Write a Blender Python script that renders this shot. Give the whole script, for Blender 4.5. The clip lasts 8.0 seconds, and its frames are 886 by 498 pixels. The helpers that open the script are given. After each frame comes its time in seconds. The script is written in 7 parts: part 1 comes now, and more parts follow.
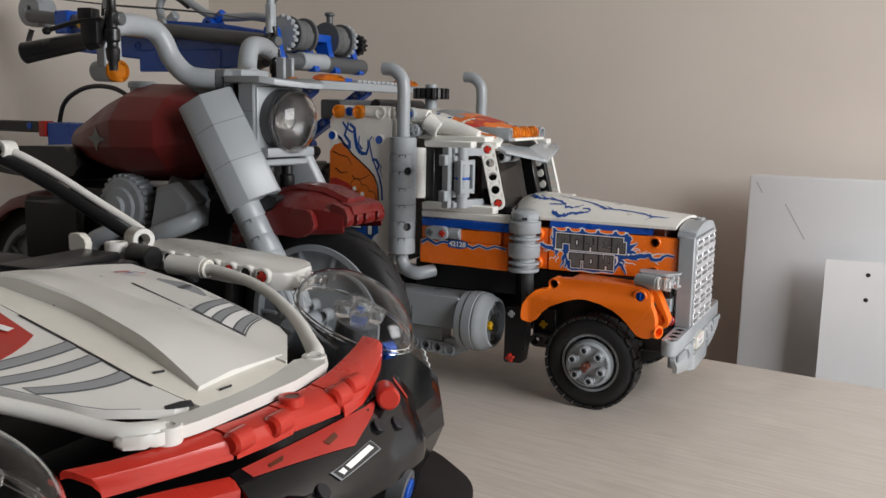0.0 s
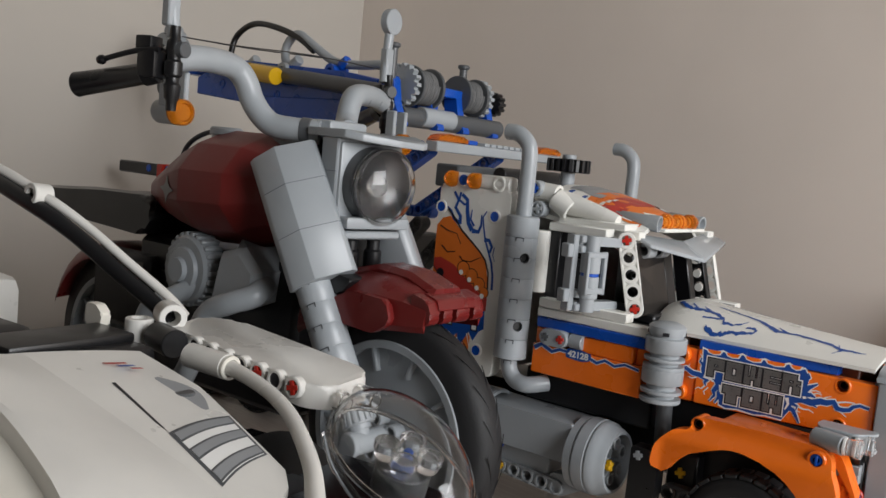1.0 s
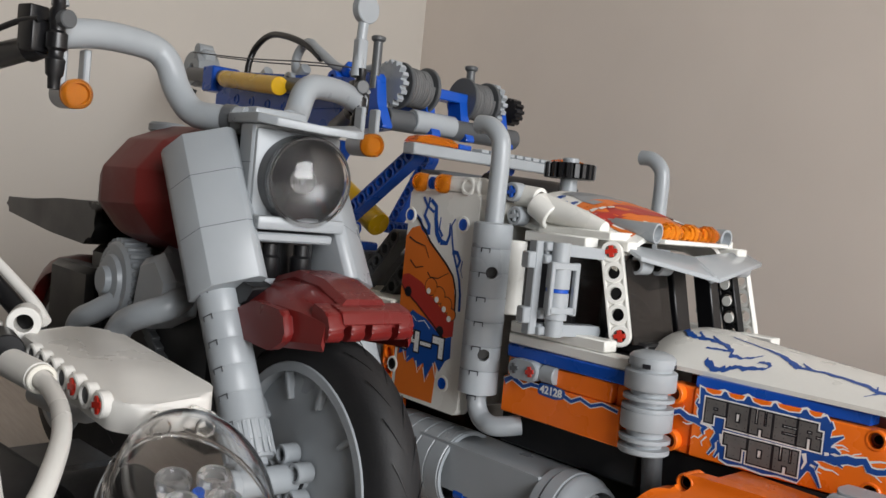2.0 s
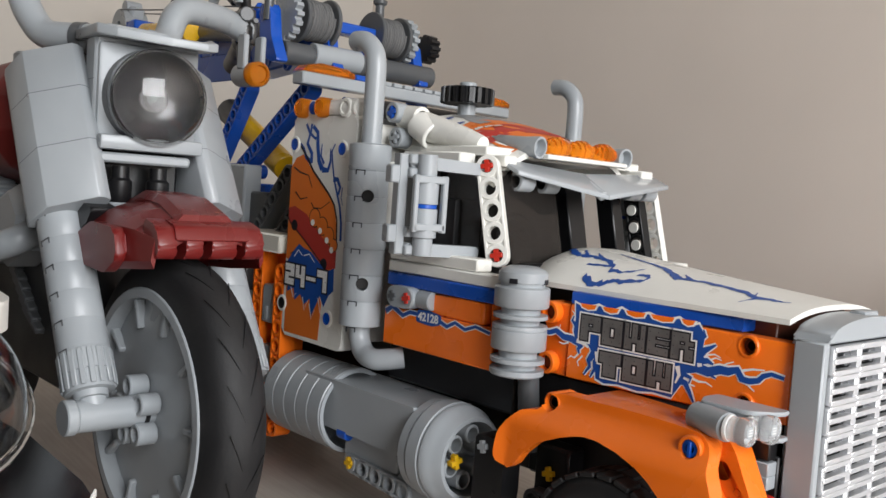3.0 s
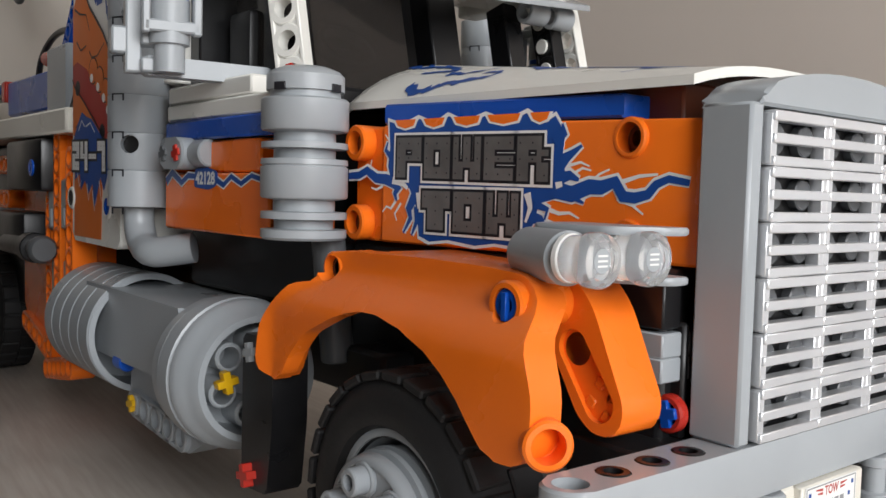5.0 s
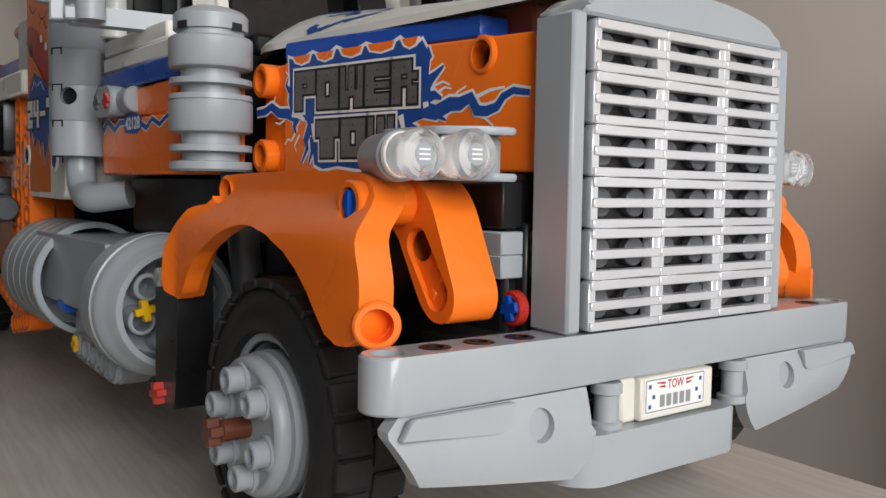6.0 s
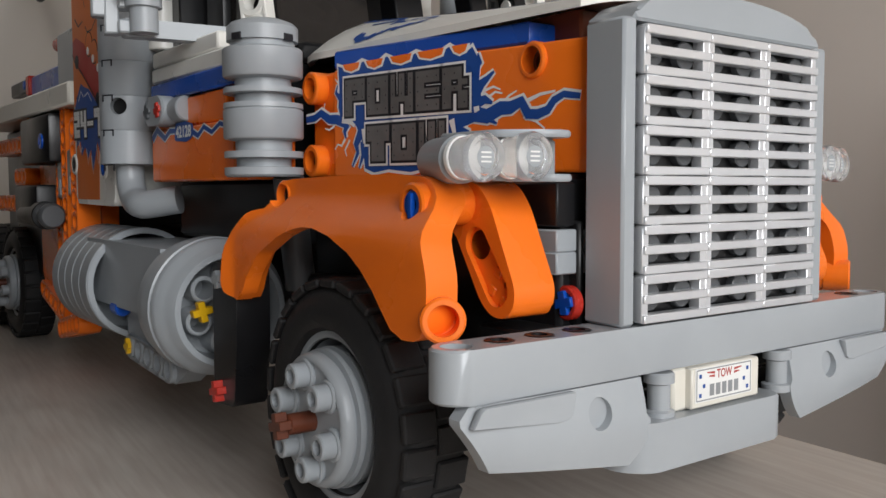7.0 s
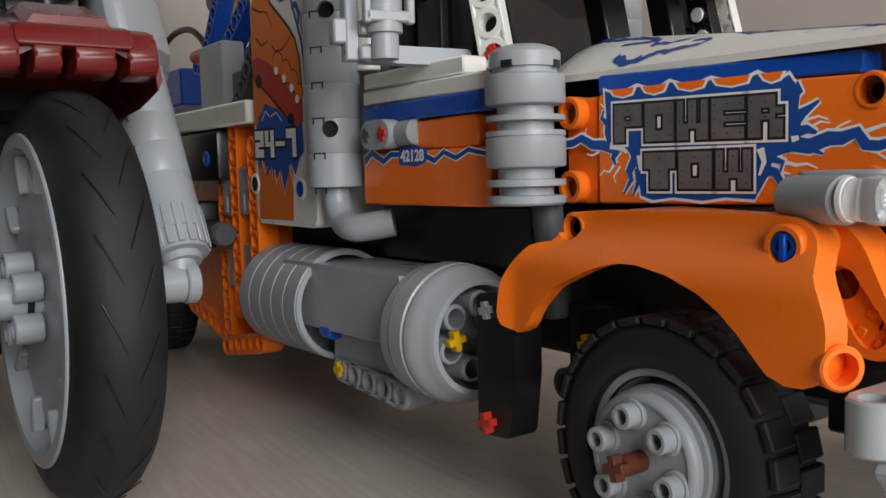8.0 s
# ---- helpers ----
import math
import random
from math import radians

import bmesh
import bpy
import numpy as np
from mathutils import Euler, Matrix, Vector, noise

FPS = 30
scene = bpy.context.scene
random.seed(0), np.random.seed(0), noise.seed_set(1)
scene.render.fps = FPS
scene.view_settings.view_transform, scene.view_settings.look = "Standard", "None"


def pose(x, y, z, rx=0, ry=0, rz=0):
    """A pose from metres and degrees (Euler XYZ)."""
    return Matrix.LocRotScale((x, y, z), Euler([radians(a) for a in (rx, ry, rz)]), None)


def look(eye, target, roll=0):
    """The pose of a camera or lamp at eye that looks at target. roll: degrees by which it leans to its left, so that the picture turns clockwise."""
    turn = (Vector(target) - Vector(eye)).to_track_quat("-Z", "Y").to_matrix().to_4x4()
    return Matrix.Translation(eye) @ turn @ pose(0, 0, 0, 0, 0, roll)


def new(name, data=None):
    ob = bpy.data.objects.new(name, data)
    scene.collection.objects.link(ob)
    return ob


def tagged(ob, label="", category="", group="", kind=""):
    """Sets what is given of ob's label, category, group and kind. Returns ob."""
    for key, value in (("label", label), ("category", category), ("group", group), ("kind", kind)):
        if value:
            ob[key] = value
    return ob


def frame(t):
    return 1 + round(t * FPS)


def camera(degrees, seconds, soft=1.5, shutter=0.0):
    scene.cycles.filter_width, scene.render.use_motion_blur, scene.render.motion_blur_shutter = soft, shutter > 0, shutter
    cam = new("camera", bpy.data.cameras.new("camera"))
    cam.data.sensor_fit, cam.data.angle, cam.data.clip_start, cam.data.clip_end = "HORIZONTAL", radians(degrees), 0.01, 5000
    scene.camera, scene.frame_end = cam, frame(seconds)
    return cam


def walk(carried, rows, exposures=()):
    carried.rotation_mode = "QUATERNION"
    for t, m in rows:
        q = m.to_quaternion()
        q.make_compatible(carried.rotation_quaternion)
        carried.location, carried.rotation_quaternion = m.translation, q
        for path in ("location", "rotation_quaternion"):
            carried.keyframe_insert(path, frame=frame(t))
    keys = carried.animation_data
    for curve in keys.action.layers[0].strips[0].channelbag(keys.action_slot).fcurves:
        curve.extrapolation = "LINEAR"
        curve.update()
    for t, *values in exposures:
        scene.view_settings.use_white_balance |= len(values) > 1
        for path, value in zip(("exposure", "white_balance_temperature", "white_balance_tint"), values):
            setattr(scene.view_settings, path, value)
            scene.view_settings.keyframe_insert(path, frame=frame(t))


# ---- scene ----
cam = camera(53.0, 8.0)
PATH = [
    (0, (0.1422, -0.5134, 0.1584), (0.0077, -0.2495, 0.1109), 1.15),
    (0.5, (0.1197, -0.4907, 0.1602), (-0.0230, -0.2309, 0.1138), 3.31),
    (1, (0.1130, -0.4136, 0.1620), (-0.0704, -0.1779, 0.1330), 5.39),
    (1.2, (0.1153, -0.3860, 0.1642), (-0.0839, -0.1628, 0.1426), 5.59),
    (2.3, (0.1314, -0.2927, 0.1384), (-0.0880, -0.0887, 0.1229), 5.44),
    (2.5, (0.1335, -0.2794, 0.1358), (-0.0861, -0.0757, 0.1196), 5.06),
    (3, (0.1492, -0.2619, 0.1233), (-0.0707, -0.0586, 0.1048), 4.08),
    (3.5, (0.1561, -0.2307, 0.1013), (-0.0659, -0.0299, 0.0816), 3.24),
    (4, (0.1406, -0.1732, 0.0868), (-0.0830, 0.0256, 0.0651), 2.42),
    (4.2, (0.1389, -0.1585, 0.0831), (-0.0862, 0.0386, 0.0614), 2.10),
    (5.3, (0.1146, -0.1386, 0.0719), (-0.1198, 0.0478, 0.0543), 1.52),
    (5.5, (0.1211, -0.1342, 0.0671), (-0.1144, 0.0508, 0.0497), 1.53),
    (6, (0.1441, -0.1275, 0.0631), (-0.0926, 0.0558, 0.0434), 0.86),
    (6.5, (0.1516, -0.1315, 0.0600), (-0.0865, 0.0499, 0.0399), 0.33),
    (7, (0.1451, -0.1372, 0.0632), (-0.0947, 0.0419, 0.0436), -0.18),
    (7.5, (0.1271, -0.1589, 0.0658), (-0.1146, 0.0176, 0.0444), -0.67),
    (8, (0.1088, -0.1804, 0.0736), (-0.1341, -0.0061, 0.0489), -1.52),
]
EXPOSURES = [(0, -0.2), (0.5, -0.22), (1, -0.2), (2.5, 0.12), (3.5, 0.08), (4, 0.0), (5.5, -0.27), (6.5, -0.36), (7, -0.46), (7.5, -0.58), (8, -0.32)]
walk(cam, [(t, look(eye, target, roll)) for t, eye, target, roll in PATH], EXPOSURES)

# ---- world and light ----
ROOM = -5.5  # degrees by which the room is turned against the row of models
world = bpy.data.worlds.new("sky")
scene.world = world
world.use_nodes = True
wn, wl = world.node_tree.nodes, world.node_tree.links
sky = wn.new("ShaderNodeTexSky")
sky.sky_type, sky.sun_disc = "NISHITA", False
sky.sun_elevation, sky.sun_rotation = radians(38), radians(200)
wn["Background"].inputs["Strength"].default_value = 0.12
wl.new(sky.outputs[0], wn["Background"].inputs[0])

sun_data = bpy.data.lights.new("sun", "SUN")
sun_data.energy, sun_data.angle, sun_data.color = 2.0, radians(0.6), (1.0, 0.94, 0.86)
sun = new("sun", sun_data)
sun.matrix_world = look((0, 0, 6), (3.0, -2.6, 0))


def room_point(x, y, z):
    a = radians(ROOM)
    return Vector((x * math.cos(a) - y * math.sin(a), x * math.sin(a) + y * math.cos(a), z))


# daylight in the window's opening
lamp_data = bpy.data.lights.new("window_daylight", "AREA")
lamp_data.shape, lamp_data.size, lamp_data.size_y = "RECTANGLE", 0.66, 0.60
lamp_data.energy, lamp_data.color = 15.5, (0.985, 0.99, 1.0)
lamp = new("window_daylight", lamp_data)
lamp.matrix_world = look(room_point(1.02, -0.17, 0.44), room_point(0.0, -0.06, 0.05))


# ---- materials ----
def shade(name, color, rough=0.3, metal=0.0, var=0.06, bump=0.02, scale=900.0, spec=0.5, coat=0.0, trans=0.0, ior=1.5, dust=0.0, pieces=False, sheen=0.0):
    """Plastic, rubber, paint or wood with cloudy variation, fine grain and a little dust on faces that look up."""
    m = bpy.data.materials.new(name)
    m.use_nodes = True
    n, l = m.node_tree.nodes, m.node_tree.links
    p = n["Principled BSDF"]
    tc = n.new("ShaderNodeTexCoord")
    big, fine = n.new("ShaderNodeTexNoise"), n.new("ShaderNodeTexNoise")
    big.inputs["Scale"].default_value, big.inputs["Detail"].default_value = scale * 0.045, 4
    fine.inputs["Scale"].default_value, fine.inputs["Detail"].default_value = scale, 5
    for q in (big, fine):
        l.new(tc.outputs["Object"], q.inputs["Vector"])
    mix = n.new("ShaderNodeMixRGB")
    mix.blend_type = "MULTIPLY"
    mix.inputs[0].default_value = 1.0
    mix.inputs[1].default_value = (*color, 1)
    ramp = n.new("ShaderNodeMapRange")
    ramp.inputs[1].default_value, ramp.inputs[2].default_value = 0.3, 0.7
    ramp.inputs[3].default_value, ramp.inputs[4].default_value = 1 - var, 1 + var * 0.5
    l.new(big.outputs[0], ramp.inputs[0])
    last = ramp.outputs[0]
    if pieces:
        info = n.new("ShaderNodeObjectInfo")
        r2 = n.new("ShaderNodeMapRange")
        r2.inputs[3].default_value, r2.inputs[4].default_value = 0.93, 1.04
        l.new(info.outputs["Random"], r2.inputs[0])
        mul = n.new("ShaderNodeMath")
        mul.operation = "MULTIPLY"
        l.new(last, mul.inputs[0]), l.new(r2.outputs[0], mul.inputs[1])
        last = mul.outputs[0]
    l.new(last, mix.inputs[2])
    col = mix.outputs[0]
    if dust:
        geo, sep = n.new("ShaderNodeNewGeometry"), n.new("ShaderNodeSeparateXYZ")
        l.new(geo.outputs["Normal"], sep.inputs[0])
        up, dn = n.new("ShaderNodeMapRange"), n.new("ShaderNodeMath")
        up.inputs[1].default_value, up.inputs[2].default_value = 0.55, 1.0
        up.inputs[3].default_value, up.inputs[4].default_value = 0.0, dust
        l.new(sep.outputs["Z"], up.inputs[0])
        dn.operation = "MULTIPLY"
        l.new(up.outputs[0], dn.inputs[0]), l.new(fine.outputs[0], dn.inputs[1])
        dmix = n.new("ShaderNodeMixRGB")
        dmix.inputs[2].default_value = (0.42, 0.40, 0.38, 1)
        l.new(dn.outputs[0], dmix.inputs[0]), l.new(col, dmix.inputs[1])
        col = dmix.outputs[0]
    l.new(col, p.inputs["Base Color"])
    rr = n.new("ShaderNodeMapRange")
    rr.inputs[1].default_value, rr.inputs[2].default_value = 0.3, 0.7
    rr.inputs[3].default_value, rr.inputs[4].default_value = max(0.02, rough * 0.8), rough * 1.25
    l.new(big.outputs[0], rr.inputs[0]), l.new(rr.outputs[0], p.inputs["Roughness"])
    p.inputs["Metallic"].default_value, p.inputs["IOR"].default_value = metal, ior
    p.inputs["Specular IOR Level"].default_value = spec
    p.inputs["Coat Weight"].default_value = coat
    p.inputs["Transmission Weight"].default_value = trans
    if bump:
        b = n.new("ShaderNodeBump")
        b.inputs["Strength"].default_value, b.inputs["Distance"].default_value = bump, 0.0004
        l.new(fine.outputs[0], b.inputs["Height"]), l.new(b.outputs[0], p.inputs["Normal"])
    return m


ORANGE = shade("orange_plastic", (0.95, 0.185, 0.012), 0.27, dust=0.12)
WHITE = shade("white_plastic", (0.80, 0.79, 0.74), 0.30, dust=0.1)
CARWHITE = shade("car_white_plastic", (0.70, 0.685, 0.645), 0.32)
STRIPEDARK = shade("dark_stripe_print", (0.075, 0.08, 0.085), 0.4)
CREAM = shade("aged_white_plastic", (0.74, 0.71, 0.63), 0.34)
BLUE = shade("blue_plastic", (0.005, 0.075, 0.43), 0.28, dust=0.08)
GREY = shade("light_grey_plastic", (0.34, 0.365, 0.385), 0.32, dust=0.06)
SILVER = shade("silver_grey_plastic", (0.37, 0.395, 0.415), 0.17, dust=0.06)
DARK = shade("dark_grey_plastic", (0.085, 0.09, 0.095), 0.36, dust=0.08)
BLACK = shade("black_plastic", (0.008, 0.008, 0.009), 0.34, dust=0.025)
GLOSSBLACK = shade("glossy_black_plastic", (0.006, 0.006, 0.007), 0.16)
RUBBER = shade("black_rubber", (0.011, 0.011, 0.012), 0.62, var=0.2, bump=0.15, dust=0.05)
RED = shade("red_plastic", (0.50, 0.03, 0.018), 0.26)
DARKRED = shade("dark_red_plastic", (0.15, 0.011, 0.010), 0.30, dust=0.06)
MATTRED = shade("matt_dark_red_plastic", (0.15, 0.012, 0.010), 0.48, dust=0.06)
YELLOW = shade("yellow_plastic", (0.80, 0.46, 0.01), 0.3)
BROWN = shade("reddish_brown_plastic", (0.11, 0.03, 0.014), 0.34)
INK = shade("blue_print", (0.008, 0.07, 0.32), 0.4)
INKDARK = shade("dark_print", (0.012, 0.012, 0.016), 0.4)
PRINTGREY = shade("grey_print", (0.13, 0.125, 0.12), 0.42, var=0.3, scale=2400)
STRIPEGREY = shade("stripe_grey_print", (0.27, 0.28, 0.29), 0.4)
PRINTRED = shade("red_print", (0.42, 0.035, 0.025), 0.42)
PRINTORANGE = shade("orange_print", (0.72, 0.17, 0.02), 0.42)
PAPERWHITE = shade("white_print", (0.82, 0.82, 0.80), 0.42)
CHROME = shade("chrome_plastic", (0.84, 0.85, 0.87), 0.34, metal=0.75, var=0.03, bump=0.01)
FROST = shade("frosted_clear_plastic", (0.97, 0.975, 0.98), 0.10, trans=0.88, ior=1.3, var=0.03, bump=0.0)
CLEAR = shade("clear_plastic", (1.0, 1.0, 1.0), 0.04, trans=1.0, ior=1.33, var=0.02, bump=0.0)
LENS = shade("clear_lens_plastic", (1.0, 1.0, 1.0), 0.04, trans=1.0, ior=1.46, var=0.02, bump=0.0)
AMBER = shade("amber_clear_plastic", (1.0, 0.30, 0.012), 0.10, trans=0.8, ior=1.3, var=0.05, bump=0.0)
SMOKED = shade("smoked_clear_plastic", (0.12, 0.105, 0.095), 0.08, trans=0.85, ior=1.3, var=0.05, bump=0.0)
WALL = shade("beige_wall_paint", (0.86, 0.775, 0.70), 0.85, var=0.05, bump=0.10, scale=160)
# side wall's cream lowered to cut its bounce onto the models
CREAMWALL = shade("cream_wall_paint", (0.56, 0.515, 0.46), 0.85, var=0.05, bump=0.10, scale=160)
# dark tone for the unseen walls, so they bounce little fill light
SHADEWALL = shade("unseen_wall_dark_paint", (0.13, 0.115, 0.10), 0.85, var=0.05, bump=0.10, scale=160)
# white dimmed to dark grey so the unseen ceiling bounces less light
CEIL = shade("dimmed_white_paint", (0.30, 0.285, 0.27), 0.9, var=0.03, bump=0.05, scale=120)
FLOORWOOD = shade("brown_floor_wood", (0.23, 0.15, 0.09), 0.5, var=0.25, scale=80)
BOARDWHITE = shade("white_board_laminate", (0.87, 0.88, 0.89), 0.4, var=0.05, scale=200)
SCRATCH = shade("pale_scratch", (0.50, 0.50, 0.51), 0.6)
PAPER = shade("white_paper", (0.95, 0.95, 0.95), 0.8, var=0.02)
STRING = shade("grey_string", (0.13, 0.13, 0.13), 0.8, bump=0.3)


def wood_top():
    m = shade("pale_wood_laminate", (0.50, 0.44, 0.38), 0.42, var=0.08, scale=700)
    n, l = m.node_tree.nodes, m.node_tree.links
    p = n["Principled BSDF"]
    tc, mp = n.new("ShaderNodeTexCoord"), n.new("ShaderNodeMapping")
    mp.inputs["Scale"].default_value = (6, 90, 6)
    mp.inputs["Rotation"].default_value = (0, 0, radians(4))
    no = n.new("ShaderNodeTexNoise")
    no.inputs["Scale"].default_value, no.inputs["Detail"].default_value = 6.0, 6
    l.new(tc.outputs["Object"], mp.inputs[0]), l.new(mp.outputs[0], no.inputs["Vector"])
    ramp = n.new("ShaderNodeValToRGB")
    ramp.color_ramp.elements[0].position, ramp.color_ramp.elements[1].position = 0.35, 0.7
    ramp.color_ramp.elements[0].color, ramp.color_ramp.elements[1].color = (0.58, 0.51, 0.45, 1), (0.68, 0.62, 0.555, 1)
    l.new(no.outputs[0], ramp.inputs[0]), l.new(ramp.outputs[0], p.inputs["Base Color"])
    return m


TABLEWOOD = wood_top()


# ---- building helpers: all sizes in millimetres ----
def root(name, at, label, category, group="", kind=""):
    e = new(name)
    e.location = Vector(at) * 0.001
    e.empty_display_size = 0.02
    tagged(e, label, category, group, kind)
    return e


def part(name, bm, material, parent=None, label="", smooth=40, mats=()):
    """Links a bmesh, in millimetres of the whole place, as one mesh under parent."""
    base = Vector((0, 0, 0))
    p = parent
    while p:
        base += p.location
        p = p.parent
    for v in bm.verts:
        v.co = v.co * 0.001 - base
    bmesh.ops.recalc_face_normals(bm, faces=bm.faces)
    me = bpy.data.meshes.new(name)
    lim = math.cos(radians(smooth))
    for e in bm.edges:
        e.smooth = len(e.link_faces) == 2 and e.link_faces[0].normal.dot(e.link_faces[1].normal) > lim
    for f in bm.faces:
        f.smooth = True
    bm.to_mesh(me)
    bm.free()
    me.materials.append(material)
    for x in mats:
        me.materials.append(x)
    ob = new(name, me)
    ob.parent = parent
    if label:
        ob["label"] = label
    return ob


def B():
    return bmesh.new()


def punch(ob, a, b, r, seg=24):
    """Cuts a round hole from a to b (millimetres of the whole place) through a part."""
    base = Vector((0, 0, 0))
    p = ob
    while p:
        base += p.location
        p = p.parent
    bm = bmesh.new()
    lathe(bm, a, b, [(0, r), ((Vector(b) - Vector(a)).length, r)], seg)
    for v in bm.verts:
        v.co = v.co * 0.001 - base
    bmesh.ops.recalc_face_normals(bm, faces=bm.faces)
    me = bpy.data.meshes.new("cutter")
    bm.to_mesh(me)
    bm.free()
    cutter = new("cutter", me)
    cutter.location = base
    mod = ob.modifiers.new("hole", "BOOLEAN")
    mod.object, mod.operation, mod.solver = cutter, "DIFFERENCE", "EXACT"
    bpy.context.view_layer.update()
    cut = bpy.data.meshes.new_from_object(ob.evaluated_get(bpy.context.evaluated_depsgraph_get()))
    ob.modifiers.clear()
    bm = bmesh.new()
    bm.from_mesh(cut)
    for e in bm.edges:
        e.smooth = len(e.link_faces) == 2 and e.link_faces[0].normal.dot(e.link_faces[1].normal) > 0.72
    for f in bm.faces:
        f.smooth = True
    bm.to_mesh(cut)
    bm.free()
    ob.data = cut
    bpy.data.objects.remove(cutter)


def frame_to(a, b):
    a, b = Vector(a), Vector(b)
    return Matrix.Translation(a) @ (b - a).to_track_quat("Z", "Y").to_matrix().to_4x4(), (b - a).length


def box(bm, x0, x1, y0, y1, z0, z1, bev=0.4, m=None, seg=1):
    g = bmesh.ops.create_cube(bm, size=1.0)["verts"]
    for v in g:
        v.co = Vector((x0 + (v.co.x + 0.5) * (x1 - x0), y0 + (v.co.y + 0.5) * (y1 - y0), z0 + (v.co.z + 0.5) * (z1 - z0)))
    if bev:
        es = list({e for v in g for e in v.link_edges})
        r = bmesh.ops.bevel(bm, geom=es, offset=bev, segments=seg, affect="EDGES", profile=0.5)
        g = list({v for f in r["faces"] for v in f.verts} | {v for v in g if v.is_valid})
    if m is not None:
        for v in g:
            v.co = m @ v.co
    return bm


def ring(bm, m, r, seg, z):
    return [bm.verts.new(m @ Vector((r * math.cos(2 * math.pi * i / seg), r * math.sin(2 * math.pi * i / seg), z))) for i in range(seg)]


def bridge(bm, a, b):
    k = len(a)
    for i in range(k):
        bm.faces.new((a[i], a[(i + 1) % k], b[(i + 1) % k], b[i]))


def lathe(bm, a, b, prof, seg=28, close=True):
    """Turned form along a-b; prof: (distance from a, radius)."""
    m, _ = frame_to(a, b)
    rings = [ring(bm, m, max(r, 0.02), seg, z) for z, r in prof]
    for p, q in zip(rings, rings[1:]):
        bridge(bm, p, q)
    if close:
        bm.faces.new(rings[0])
        bm.faces.new(rings[-1])
    return bm


def cyl(bm, a, b, r, r2=None, seg=24, bev=0.4):
    L = (Vector(b) - Vector(a)).length
    r2 = r if r2 is None else r2
    bev = min(bev, L * 0.3, r * 0.3)
    return lathe(bm, a, b, [(0, r - bev), (bev, r), (L - bev, r2), (L, r2 - bev)], seg)


def tube(bm, a, b, ro, ri, seg=24, bev=0.35):
    L = (Vector(b) - Vector(a)).length
    m, _ = frame_to(a, b)
    prof = [(0, ri), (0, ro - bev), (bev, ro), (L - bev, ro), (L, ro - bev), (L, ri)]
    rings = [ring(bm, m, r, seg, z) for z, r in prof]
    for p, q in zip(rings, rings[1:] + rings[:1]):
        bridge(bm, p, q)
    return bm


def sweep(bm, pts, r, seg=14, smooth=4, cap=True, closed=False):
    """Round rod along a smoothed line of points; r one radius or a list."""
    P = [Vector(p) for p in pts]
    rs = r if isinstance(r, (list, tuple)) else [r] * len(P)
    out, rad = [], []
    for i in range(len(P) - 1):
        p0, p1, p2, p3 = P[max(i - 1, 0)], P[i], P[i + 1], P[min(i + 2, len(P) - 1)]
        for k in range(smooth):
            t = k / smooth
            out.append(0.5 * ((2 * p1) + (p2 - p0) * t + (2 * p0 - 5 * p1 + 4 * p2 - p3) * t * t + (3 * p1 - p0 - 3 * p2 + p3) * t ** 3))
            rad.append(rs[i] + (rs[i + 1] - rs[i]) * t)
    out.append(P[-1]), rad.append(rs[-1])
    up = Vector((0.13, 0.21, 0.97))
    rings = []
    for i, p in enumerate(out):
        d = (out[min(i + 1, len(out) - 1)] - out[max(i - 1, 0)]).normalized()
        s = d.cross(up)
        if s.length < 0.05:
            s = d.cross(Vector((1, 0, 0)))
        s.normalize()
        u = s.cross(d)
        up = u
        rings.append([bm.verts.new(p + (s * math.cos(2 * math.pi * k / seg) + u * math.sin(2 * math.pi * k / seg)) * rad[i]) for k in range(seg)])
    for a, b in zip(rings, rings[1:]):
        bridge(bm, a, b)
    if cap:
        bm.faces.new(rings[0])
        bm.faces.new(rings[-1])
    return bm


def prism(bm, poly, axis, a, b, bev=0.4):
    """A flat outline given in the two other axes, in order x, y, z, drawn out along axis from a to b."""
    def at(p, h):
        return {"x": Vector((h, p[0], p[1])), "y": Vector((p[0], h, p[1])), "z": Vector((p[0], p[1], h))}[axis]
    lo = [bm.verts.new(at(p, a)) for p in poly]
    hi = [bm.verts.new(at(p, b)) for p in poly]
    f1, f2 = bm.faces.new(lo), bm.faces.new(hi)
    bridge(bm, lo, hi)
    if bev:
        bmesh.ops.bevel(bm, geom=list({e for f in (f1, f2) for e in f.edges}), offset=bev, segments=1, affect="EDGES", profile=0.5, clamp_overlap=True)
    return bm


def round_poly(pts, r=2.0, n=4):
    """An outline with rounded corners."""
    out = []
    k = len(pts)
    for i in range(k):
        a, p, b = Vector(pts[i - 1]), Vector(pts[i]), Vector(pts[(i + 1) % k])
        da, db = (a - p), (b - p)
        q = min(r, da.length * 0.45, db.length * 0.45)
        s, e = p + da.normalized() * q, p + db.normalized() * q
        for j in range(n + 1):
            t = j / n
            out.append(tuple((1 - t) ** 2 * s + 2 * t * (1 - t) * p + t * t * e))
    return out


def arc(cx, cy, r, a0, a1, n=10):
    return [(cx + r * math.cos(radians(a0 + (a1 - a0) * i / n)), cy + r * math.sin(radians(a0 + (a1 - a0) * i / n))) for i in range(n + 1)]


